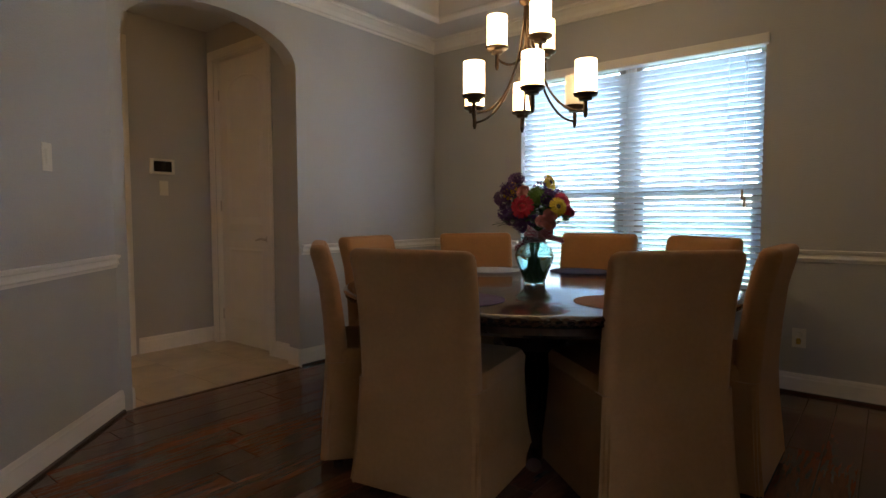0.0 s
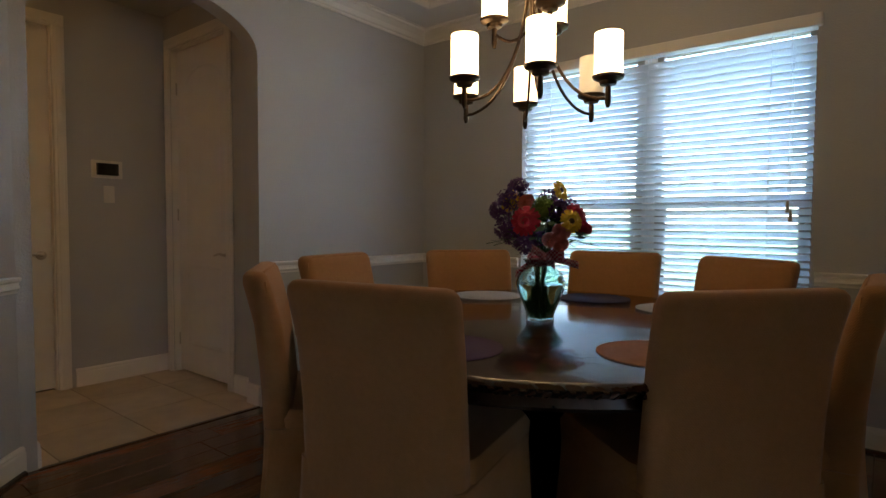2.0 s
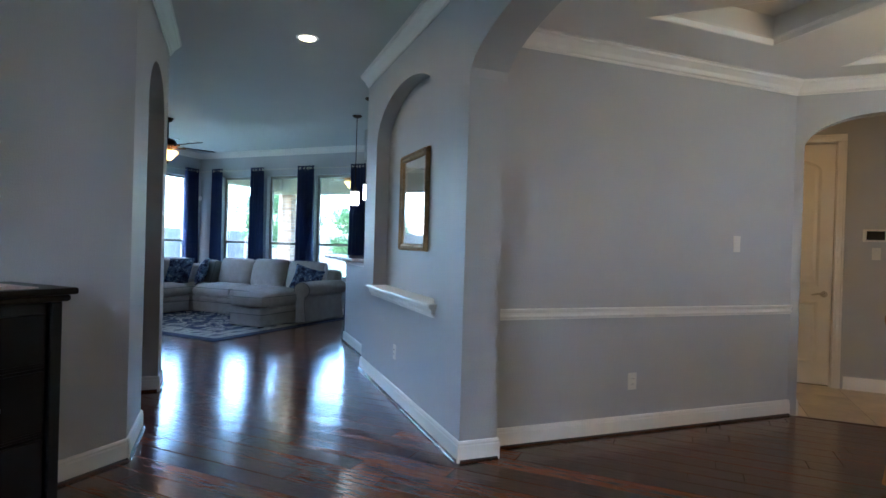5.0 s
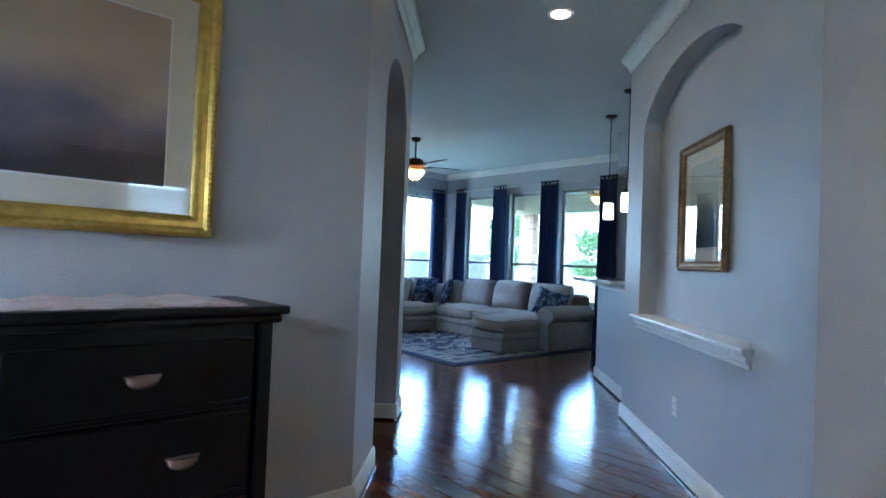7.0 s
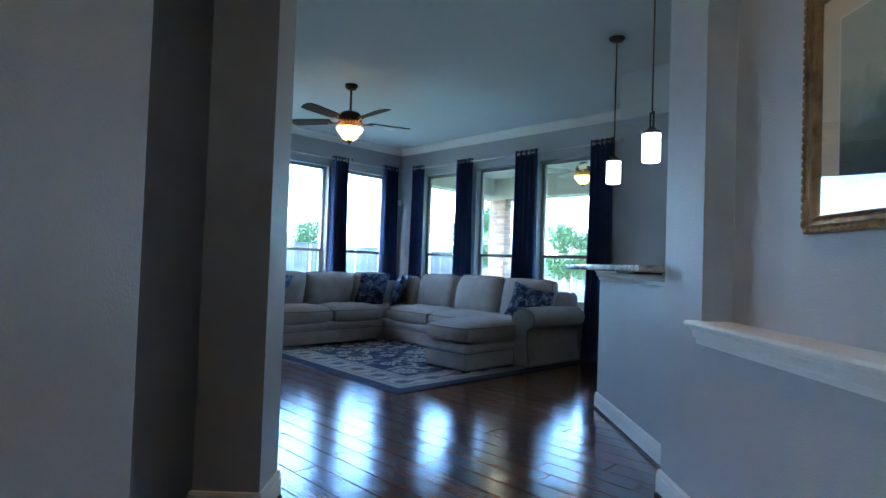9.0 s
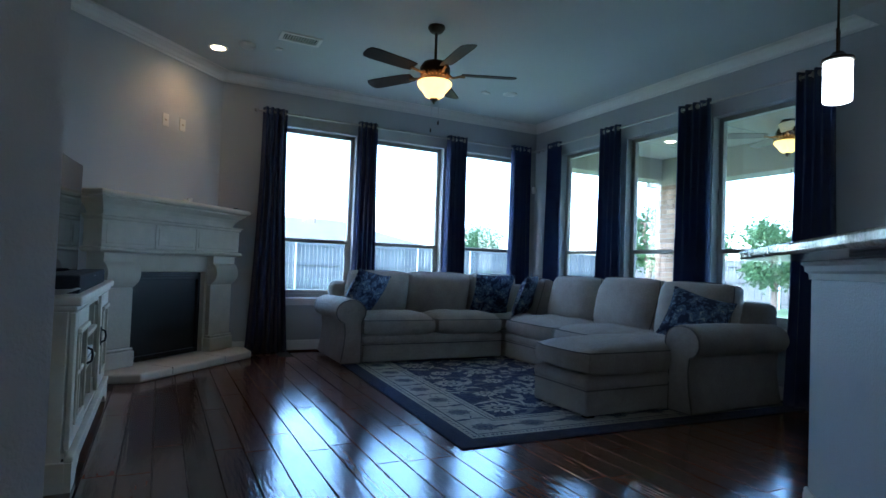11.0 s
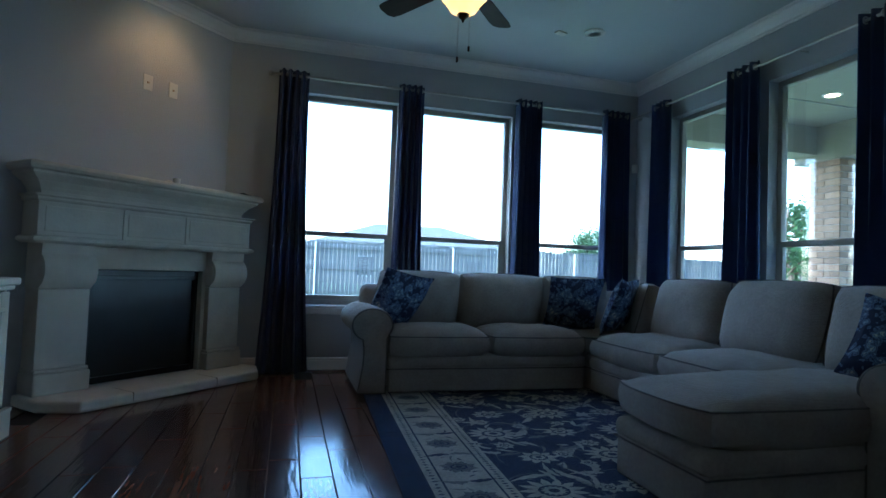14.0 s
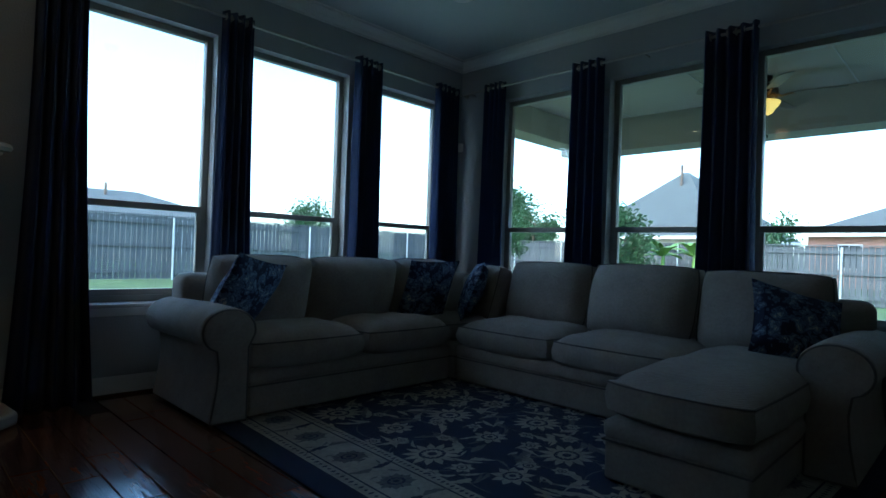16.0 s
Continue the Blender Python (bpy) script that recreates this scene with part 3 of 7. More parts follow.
def panel_door(name, p0, p1, label, handle_at, lock=True):
    """A two-panel door with an arched upper panel in a cased opening; p0 to p1 along the wall face, room on the left."""
    m, w = line_frame(p0, p1)
    d = thing(name, label, "door", m, kind="structure")
    h = 2.43
    part("door_leaf", boxed(0.006, w - 0.006, 0.045, 0.080, 0.012, h, 0.002, 1), DOORP, d)

    def ring(pts, t, name2, inset):
        n = len(pts)
        cx, cz = sum(p[0] for p in pts) / n, sum(p[1] for p in pts) / n
        bm = B()
        o = [bm.verts.new((x, 0.0445, z)) for x, z in pts]
        k = [bm.verts.new((x + (cx - x) * t, 0.036, z + (cz - z) * t * 0.55)) for x, z in pts]
        q = [bm.verts.new((x + (cx - x) * t * 2, 0.0445, z + (cz - z) * t * 1.1)) for x, z in pts]
        for i in range(n):
            j = (i + 1) % n
            bm.faces.new((o[i], o[j], k[j], k[i])), bm.faces.new((k[i], k[j], q[j], q[i]))
        part(name2, bm, DOORP, d)
    x0, x1 = 0.12, w - 0.12
    ring([(x0, 0.98)] + [(x1, 0.98)] + [(p[0], p[1]) for p in reversed(arch_pts(x0, x1, 2.16, 0.12, 14))], 0.10, "upper_panel_moulding", 0)
    ring([(x0, 0.22), (x1, 0.22), (x1, 0.84), (x0, 0.84)], 0.10, "lower_panel_moulding", 0)
    cw = 0.075
    for a, b, c, e in [(-cw, 0.0, 0.0, h + 0.01), (w, w + cw, 0.0, h + 0.01), (-cw, w + cw, h + 0.01, h + 0.01 + cw)]:
        part("door_casing", boxed(a, b, -0.018, -0.001, c, e, 0.006), TRIM, d, "white door casing")
        part("door_casing", boxed(a + 0.02, b - 0.02, -0.024, -0.017, c if c == 0 else c + 0.02, e - 0.02 if c else e, 0.003, 1), TRIM, d)
    for a, b in [(0.0, 0.005), (w - 0.005, w)]:
        part("door_jamb", boxed(a, b, 0.0, 0.118, 0, h + 0.01), TRIM, d)
    part("door_jamb", boxed(0.0, w, 0.0, 0.118, h + 0.004, h + 0.012), TRIM, d)
    part("door_back", boxed(-0.02, w + 0.02, 0.121, 0.16, 0, h + 0.1), BLACKP, d)
    hx = 0.07 if handle_at == 0 else w - 0.07
    sgn = 1 if handle_at == 0 else -1
    bm = lathe(B(), [(0.001, 0.0), (0.032, 0.001), (0.030, 0.008), (0.012, 0.012), (0.010, 0.045), (0.001, 0.046)], 16)
    bmesh.ops.transform(bm, matrix=Matrix.Translation((hx, 0.045, 0.92)) @ Matrix.Rotation(radians(90), 4, 'X'), verts=bm.verts)
    hd = part("door_handle", bm, STEEL, d, "brushed nickel lever handle", True)
    tube_pts = [(hx + sgn * k, 0.002, 0.92 + 0.008 * math.sin(k * 40)) for k in (0, 0.03, 0.06, 0.09, 0.115)]
    part("lever", tube(B(), tube_pts, [0.010, 0.010, 0.009, 0.008, 0.006]), STEEL, hd, "", True)
    for z in (0.25, 1.2, 2.15):
        part("hinge", boxed((w - 0.008) if handle_at == 0 else 0.0, w if handle_at == 0 else 0.008, 0.034, 0.048, z - 0.045, z + 0.045), STEEL, d)


panel_door("door_1", (-2.2, 3.6), (-2.97, 3.6), "closed white two-panel door with an arched top panel", 0)
panel_door("door_2", (-3.07, 2.86), (-3.07, 2.05), "closed white panel door lit warm yellow in the hall", 0)


# ---- wall fittings ----
def wall_plate(name, p0, p1, s, z, w, h, label, detail, category="switch"):
    m, _ = line_frame(p0, p1)
    ob = thing(name, label, category, m @ Matrix.Translation((s, 0, z)))
    part("plate", boxed(-w / 2, w / 2, -0.007, -0.0005, -h / 2, h / 2, 0.004), PLASTIC, ob)
    n = max(1, round(w / 0.06)) if detail == "rocker" else 1
    for i in range(n):
        cx = (i - (n - 1) / 2) * 0.046
        if detail == "rocker":
            part("rocker", boxed(cx - 0.016, cx + 0.016, -0.011, -0.006, -0.033, 0.033, 0.003), PLASTIC, ob)
        elif detail == "outlet":
            for dz in (-0.02, 0.02):
                fc = part("socket", boxed(-0.016, 0.016, -0.010, -0.006, dz - 0.014, dz + 0.014, 0.004), PLASTIC, ob)
                for dx in (-0.006, 0.006):
                    part("slot", boxed(dx - 0.0012, dx + 0.0012, -0.0106, -0.0098, dz - 0.005, dz + 0.006), BLACKP, fc)
        elif detail == "jack":
            part("jack", boxed(-0.008, 0.008, -0.011, -0.006, -0.008, 0.008, 0.002), TANB, ob)
    return ob


D45 = (B0, P(0.40, NICHE_V + 0.25))
wall_plate("light_switch", *D45, 0.61, 1.375, 0.072, 0.125, "white rocker light switch on the dining wall", "rocker")
wall_plate("outlet", *D45, 1.57, 0.37, 0.075, 0.12, "white wall outlet below the chair rail", "outlet", "outlet")
wall_plate("outlet", P(0.55, NICHE_V), P(-2.06, NICHE_V), 0.55 + 0.85, 0.40, 0.075, 0.12, "white wall outlet under the niche", "outlet", "outlet")
wall_plate("light_switch", (-3.07, 3.72), (-3.07, 1.3), 0.525, 1.34, 0.072, 0.12, "almond light switch under the thermostat", "rocker")
wall_plate("light_switch", fe, (E_X, -3.08), 0.20, 1.33, 0.072, 0.12, "white light switch beside the fireplace", "rocker")
for s in (0.755, 0.545):
    wall_plate("wall_plate", fs, fe, s, 2.29, 0.075, 0.12, "almond wall plate above the mantel", "jack", "wall plate")
ol = wall_plate("outlet", (2.3, 5.09), (-1.74, 5.09), 1.10, 0.35, 0.075, 0.12, "white wall outlet with a plug-in scent warmer", "outlet", "outlet")
ml, _ = line_frame((2.3, 5.09), (-1.74, 5.09))
sw = thing("scent_warmer", "small plug-in air freshener with amber oil bottle", "air freshener", ml @ Matrix.Translation((1.10, -0.03, 0.36)))
part("housing", lathe(B(), [(0.001, -0.005), (0.018, -0.004), (0.021, 0.012), (0.016, 0.03), (0.001, 0.032)], 14), PLASTIC, sw, "", True)
part("bottle", lathe(B(), [(0.001, -0.045), (0.012, -0.044), (0.014, -0.02), (0.008, -0.006), (0.001, -0.005)], 12), glass_mat("amber_oil", (0.75, 0.55, 0.15)), sw, "amber oil bottle", True)
mth, _ = line_frame((-3.07, 3.72), (-3.07, 1.3))
th = thing("thermostat", "white thermostat panel with a dark screen on the hall wall", "thermostat", mth @ Matrix.Translation((0.54, 0, 1.515)))
part("body", boxed(-0.10, 0.10, -0.028, -0.001, -0.062, 0.062, 0.008), PLASTIC, th)
part("screen", boxed(-0.072, 0.072, -0.0295, -0.0275, -0.042, 0.042), SCREENB, th, "dark glass screen")
sn = thing("motion_sensor", "small white alarm sensor in the room corner", "sensor", pose(W_X + 0.05, S_Y + 0.05, 2.1, 0, 0, -45))
part("housing", lathe(B(), [(0.001, -0.045), (0.028, -0.04), (0.033, 0.0), (0.030, 0.045), (0.001, 0.05)], 12, squash=0.6), PLASTIC, sn, "", True)


# ---- living room: curtains ----
def curtain(p, along, width, seed, flare):
    """A grommet-top curtain panel on its rod: deep vertical folds, wider at the floor."""
    rnd = random.Random(seed)
    bm = B()
    nx, nz, top = 44, 16, 2.67
    ph = [rnd.uniform(0, 6.28) for _ in range(3)]
    grid = []
    for j in range(nz + 1):
        k = j / nz
        z = top - k * (top - 0.012)
        w = width * (0.92 + flare * k * k)
        row = []
        for i in range(nx + 1):
            s = i / nx
            amp = 0.035 + 0.012 * k
            d = amp * math.sin(s * math.pi * 2 * 4.5 + ph[0] + 0.5 * k * math.sin(3 * s + ph[1])) + 0.010 * math.sin(s * 31 + ph[2] + 2 * k)
            row.append((-w / 2 + s * w + 0.012 * math.sin(s * 25 + ph[1]) * k, d, z))
        grid.append(row)
    vs = [[bm.verts.new(p) for p in row] for row in grid]
    for j in range(nz):
        for i in range(nx):
            bm.faces.new((vs[j][i], vs[j][i + 1], vs[j + 1][i + 1], vs[j + 1][i]))
    a = math.atan2(along[1], along[0])
    c = thing("curtain", "floor-length navy grommet curtain panel hanging open", "curtain", pose(p[0], p[1], 0, 0, 0, math.degrees(a)), "living room curtains")
    pan = part("panel", bm, NAVY, c, "", True)
    sol = pan.modifiers.new("cloth", 'SOLIDIFY')
    sol.thickness = 0.003
    for i in range(6):
        s = (i + 0.5) / 6 - 0.5
        gm = lathe(B(), [(0.017, -0.003), (0.026, -0.003), (0.026, 0.003), (0.017, 0.003), (0.017, -0.003)], 12)
        bmesh.ops.transform(gm, matrix=Matrix.Translation((s * width * 0.9, 0, 2.625)) @ Matrix.Rotation(radians(90), 4, 'Y'), verts=gm.verts)
        part("grommet", gm, STEEL, c, "", True)


for i, x in enumerate((-1.22, -2.285, -3.475, -4.46)):
    curtain((x, S_Y + 0.11), (1, 0), (0.28, 0.26, 0.28, 0.33)[i], 11 + i, (0.65, 0.35, 0.2, 0.1)[i])
for i, y in enumerate((-7.00, -5.98, -4.84, -3.73)):
    curtain((W_X + 0.11, y), (0, 1), (0.29, 0.36, 0.38, 0.32)[i], 31 + i, (0.1, 0.2, 0.25, 0.35)[i])


def curtain_rod(p0, p1):
    r = thing("curtain_rod", "thin brushed nickel curtain rod with ball finials", "curtain rod")
    a, b = Vector((*p0, 2.625)), Vector((*p1, 2.625))
    part("rod", tube(B(), [a, b], 0.011, 10), STEEL, r, "", True)
    for e in (a, b):
        bm = B()
        bmesh.ops.create_uvsphere(bm, u_segments=12, v_segments=8, radius=0.022)
        bmesh.ops.translate(bm, vec=e, verts=bm.verts)
        part("finial", bm, STEEL, r, "", True)
    d = (b - a).normalized()
    nrm = Vector((d.y, -d.x, 0))
    for k in (0.04, 0.5, 0.96):
        q = a.lerp(b, k)
        part("bracket", tube(B(), [q, q + nrm * 0.109], 0.006, 6), STEEL, r)


curtain_rod((W_X + 0.04, S_Y + 0.11), (-1.02, S_Y + 0.11))
curtain_rod((W_X + 0.11, -3.48), (W_X + 0.11, S_Y + 0.04))


# ---- living room: sofa ----
def cushion_bm(w, d, h, puff=0.04, corner=0.06, nx=14, ny=14):
    """A stuffed cushion, w by d and h thick, with crowned faces and rounded corners."""
    bm = B()
    def face(sgn):
        rows = []
        for j in range(ny + 1):
            row = []
            for i in range(nx + 1):
                a, b = 2 * i / nx - 1, 2 * j / ny - 1
                pa, pb = a, b
                r = max(abs(a), abs(b))
                edge = (1 - abs(a) ** 4) * (1 - abs(b) ** 4)
                z = sgn * (h / 2 * (0.62 + 0.38 * edge ** 0.4) + puff * edge ** 0.8 * 0.5)
                sh = 1 - 0.06 * (abs(a * b)) ** 3
                row.append(bm.verts.new((pa * w / 2 * sh, pb * d / 2 * sh, z)))
            rows.append(row)
        for j in range(ny):
            for i in range(nx):
                q = (rows[j][i], rows[j][i + 1], rows[j + 1][i + 1], rows[j + 1][i])
                bm.faces.new(q if sgn > 0 else q[::-1])
        return rows
    t, b = face(1), face(-1)
    def rim(r):
        return r[0][:-1] + [row[-1] for row in r[:-1]] + r[-1][::-1][:-1] + [row[0] for row in r[::-1][:-1]]
    ta, ba = rim(t), rim(b)
    n = len(ta)
    mids = []
    for p, q in zip(ta, ba):
        v = (p.co + q.co) / 2
        mids.append(bm.verts.new((v.x * 1.0 + (0.012 if v.x > 0 else -0.012) * (abs(v.x) > w * 0.45), v.y + (0.012 if v.y > 0 else -0.012) * (abs(v.y) > d * 0.45), v.z)))
    for i in range(n):
        j = (i + 1) % n
        bm.faces.new((ta[i], mids[i], mids[j], ta[j])), bm.faces.new((mids[i], ba[i], ba[j], mids[j]))
    return bm, [v.co.copy() for v in ta]


def cushion(name, parent, m, w, d, h, puff=0.04, seed=0, material=None, label=""):
    bm, rim = cushion_bm(w, d, h, puff)
    rnd = random.Random(seed)
    off = Vector((rnd.uniform(0, 9), rnd.uniform(0, 9), rnd.uniform(0, 9)))
    for v in bm.verts:
        k = noise.noise(v.co * 4 + off) * 0.016 + noise.noise(v.co * 11 + off) * 0.007
        v.co.z += k
    c = part(name, bm, material or SOFA, parent, label, True, m)
    pts = [p + Vector((0, 0, 0.004)) for p in rim]
    part("piping", tube(B(), pts + [pts[0]], 0.005, 5), PIPING if material is None else material, c, "", True)
    return c


def sofa():
    s = thing("sectional_sofa", "grey-beige upholstered sectional sofa with rolled arms and a chaise", "sofa")
    yb, xb = S_Y + 0.17, -4.66
    yf, xf, xc = -6.46, -3.63, -2.77
    y0c, y1c = -4.72, -4.07

    def base(x0, x1, y0, y1):
        part("base", boxed(x0 + 0.012, x1 - 0.012, y0 + 0.012, y1 - 0.012, 0.03, 0.245, 0.02, 3), SOFA, s, "", True)
        part("rail", boxed(x0, x1, y0, y1, 0.205, 0.30, 0.038, 5), SOFA, s, "rounded rail under the cushions", True)
        bm = B()
        q = [(x0 + 0.006, y0 + 0.006, 0.206), (x1 - 0.006, y0 + 0.006, 0.206), (x1 - 0.006, y1 - 0.006, 0.206), (x0 + 0.006, y1 - 0.006, 0.206)]
        part("piping", tube(bm, q + [q[0]], 0.005, 5), PIPING, s, "", True)
    # south run, corner, west run, chaise
    base(xf - 0.005, -1.98, yb, yf)
    base(xb + 0.04, xf - 0.01, yb, yf + 0.02)
    base(xb + 0.04, xf, yf + 0.025, y0c - 0.005)
    base(xb + 0.04, xc, y0c, y1c - 0.03)
    # back frames
    part("back_frame", boxed(xb, -1.86, yb - 0.02, yb + 0.22, 0.10, 0.81, 0.07, 5), SOFA, s, "", True)
    part("back_frame", boxed(xb, xb + 0.23, yb + 0.225, y1c + 0.10, 0.10, 0.81, 0.07, 5), SOFA, s, "", True)
    # seat cushions
    sz = 0.385
    ym = (yb + 0.20 + yf) / 2
    dep = yf - yb - 0.20
    for i, (x0, x1) in enumerate([(-2.80, -1.98), (-3.62, -2.805)]):
        cushion("seat_cushion", s, pose((x0 + x1) / 2, ym + 0.02, sz), x1 - x0, dep, 0.185, 0.085, i)
    cushion("seat_cushion", s, pose(-4.03, ym - 0.02, sz - 0.004), 0.78, dep - 0.06, 0.17, 0.03, 3)
    xm, wid = (xb + 0.21 + xf) / 2, xf - xb - 0.21
    yw = [yf + 0.03, (yf + y0c) / 2 + 0.02, y0c - 0.01]
    for i, (y0, y1) in enumerate(zip(yw, yw[1:])):
        cushion("seat_cushion", s, pose(xm + 0.02, (y0 + y1) / 2, sz), wid, y1 - y0 - 0.008, 0.185, 0.085, 4 + i)
    cushion("chaise_cushion", s, pose((xb + 0.21 + xc) / 2 + 0.01, (y0c + y1c) / 2 - 0.015, sz + 0.006), xc - xb - 0.19, y1c - y0c - 0.02, 0.20, 0.075, 8)
    # back cushions, leaning on the frames
    for i, (x0, x1) in enumerate([(-2.68, -1.98), (-3.46, -2.69), (-4.10, -3.47)]):
        cushion("back_cushion", s, pose((x0 + x1) / 2, yb + 0.31 + 0.004 * i, 0.675, 75, 0, (1, -1, 1)[i]), x1 - x0, 0.52, 0.19, 0.17, 10 + i)
    for i, (y0, y1) in enumerate([(-6.40, -5.66), (-5.65, -4.86), (-4.85, -4.13)]):
        cushion("back_cushion", s, pose(xb + 0.34, (y0 + y1) / 2, 0.685 + 0.012 * (i == 1), 74, 0, 90 + (2, -2, 2)[i]), y1 - y0, 0.53, 0.20, 0.19, 20 + i)
    cushion("back_cushion", s, pose(xb + 0.36, -6.66, 0.66, 76, 0, 62), 0.5, 0.48, 0.17, 0.06, 30)

    # rolled arms
    def arm(m, length, sg):
        prof = [(-0.10, 0.03), (0.115, 0.03), (0.100, 0.10), (0.080, 0.22), (0.072, 0.34), (0.085, 0.43)]
        for i in range(21):
            a = -0.80 + i * (math.pi + 1.0) / 20
            prof.append((0.015 + 0.155 * math.cos(a), 0.535 + 0.122 * math.sin(a)))
        prof += [(-0.10, 0.44)]
        prof = [(sg * x, z) for x, z in prof]
        bm = B()
        rings = []
        for k in range(9):
            y = length * k / 8
            swell = 1 + 0.02 * math.sin(math.pi * k / 8)
            rings.append([bm.verts.new((x * swell, y, z + 0.006 * math.sin(5 * k / 8) * (z > 0.45))) for x, z in prof])
        n = len(prof)
        for a, b in zip(rings, rings[1:]):
            for i in range(n):
                bm.faces.new((a[i], a[(i + 1) % n], b[(i + 1) % n], b[i]))
        bm.faces.new(rings[0]), bm.faces.new(rings[-1])
        ar = part("arm", bm, SOFA, s, "rolled arm", True, m)
        bv = ar.modifiers.new("soft", 'BEVEL')
        bv.width, bv.segments, bv.limit_method, bv.angle_limit = 0.016, 3, 'ANGLE', radians(60)
        part("arm_panel", extrude_poly(B(), [(x * 0.90, 0.035 + (z - 0.03) * 0.975) for x, z in prof], lambda x, z: Vector((x, -0.008, z)), lambda x, z: Vector((x, 0.004, z))), SOFA, ar, "flat facing panel of the arm", True)
        part("piping", tube(B(), [(x * 0.96, -0.004, 0.03 + (z - 0.03) * 0.985) for x, z in prof] + [(prof[0][0] * 0.96, -0.004, 0.03)], 0.006, 5), PIPING, ar)
    arm(pose(-1.88, yf - 0.01, 0, 0, 0, 180), yf - yb - 0.02, -1)
    arm(pose(-3.56, y1c + 0.06, 0, 0, 0, 90), 1.02, 1)
    for x, y in [(-1.93, yf - 0.12), (-1.93, yb + 0.06), (xb + 0.1, yb + 0.06), (xb + 0.1, y1c - 0.08), (xc - 0.08, y1c - 0.1), (xc - 0.08, y0c + 0.06)]:
        part("foot", boxed(x - 0.03, x + 0.03, y - 0.03, y + 0.03, 0.013 if y > -7.0 else 0.0, 0.04), DARKW, s)


sofa()
FLOR = bpy.data.materials.new("blue_floral_print")
FLOR.use_nodes = True
fn, fl_ = FLOR.node_tree.nodes, FLOR.node_tree.links
vo, cr, tcf = fn.new("ShaderNodeTexVoronoi"), fn.new("ShaderNodeValToRGB"), fn.new("ShaderNodeTexCoord")
wv, mx = fn.new("ShaderNodeTexNoise"), fn.new("ShaderNodeMixRGB")
vo.inputs["Scale"].default_value, wv.inputs["Scale"].default_value, wv.inputs["Detail"].default_value = 13, 16, 4
mx.blend_type, mx.inputs[0].default_value = 'ADD', 0.22
fl_.new(tcf.outputs["Object"], wv.inputs[0]), fl_.new(tcf.outputs["Object"], mx.inputs[1]), fl_.new(wv.outputs["Color"], mx.inputs[2])
fl_.new(mx.outputs[0], vo.inputs["Vector"]), fl_.new(vo.outputs["Distance"], cr.inputs[0])
e = cr.color_ramp.elements
e[0].position, e[0].color, e[1].position, e[1].color = 0.0, (0.45, 0.38, 0.28, 1), 0.75, (0.012, 0.022, 0.06, 1)
for ps, c in ((0.14, (0.50, 0.52, 0.52, 1)), (0.18, (0.03, 0.06, 0.13, 1)), (0.30, (0.26, 0.34, 0.46, 1)), (0.40, (0.02, 0.035, 0.09, 1)), (0.52, (0.15, 0.21, 0.34, 1)), (0.58, (0.014, 0.025, 0.07, 1))):
    k = e.new(ps)
    k.color = c
fl_.new(cr.outputs[0], fn["Principled BSDF"].inputs["Base Color"])
fn["Principled BSDF"].inputs["Roughness"].default_value = 0.85


def pillow(m, w, seed):
    t = thing("throw_pillow", "square navy and grey floral throw pillow on the sofa", "pillow", m, "throw pillows")
    bm = B()
    n = 16
    def at(i, j, sg):
        a, b = 2 * i / n - 1, 2 * j / n - 1
        full = max(0.0, (1 - a * a) * (1 - b * b))
        p = Vector((a * w / 2 * (1 - 0.09 * (1 - b * b)), b * w / 2 * (1 - 0.09 * (1 - a * a)), sg * 0.088 * full ** 0.42))
        p.z += noise.noise(p * 7 + Vector((seed, sg, 0))) * 0.022 * full ** 0.3 + 0.012 * math.sin(3 * a + seed) * b
        return p
    grid = {(i, j, sg): at(i, j, sg) for i in range(n + 1) for j in range(n + 1) for sg in (1, -1)}
    vs = {}
    for (i, j, sg), p in grid.items():
        edge = i in (0, n) or j in (0, n)
        if not (edge and sg < 0):
            vs[i, j, sg] = bm.verts.new(p)
        if edge and sg < 0:
            vs[i, j, sg] = vs[i, j, 1]
    for i in range(n):
        for j in range(n):
            for sg in (1, -1):
                q = (vs[i, j, sg], vs[i + 1, j, sg], vs[i + 1, j + 1, sg], vs[i, j + 1, sg])
                bm.faces.new(q if sg > 0 else q[::-1])
    rim = [grid[k] for k in [(i, 0, 1) for i in range(n)] + [(n, j, 1) for j in range(n)] + [(i, n, 1) for i in range(n, 0, -1)] + [(0, j, 1) for j in range(n, 0, -1)]]
    part("cover", bm, FLOR, t, "", True)
    part("edge_cord", tube(B(), rim + [rim[0]], 0.004, 5), FLOR, t)


pillow(pose(-2.12, -6.83, 0.70, 66, 0, 24) @ pose(0, 0, 0, 0, 0, 10), 0.50, 1)
pillow(pose(-3.68, -6.80, 0.70, 70, 0, -4), 0.51, 2)
pillow(pose(-4.02, -6.60, 0.70, 70, 0, 40), 0.50, 3)
pillow(pose(-4.02, -4.25, 0.675, 52, 0, 134) @ pose(0, 0, 0, 0, 0, -18), 0.48, 4)


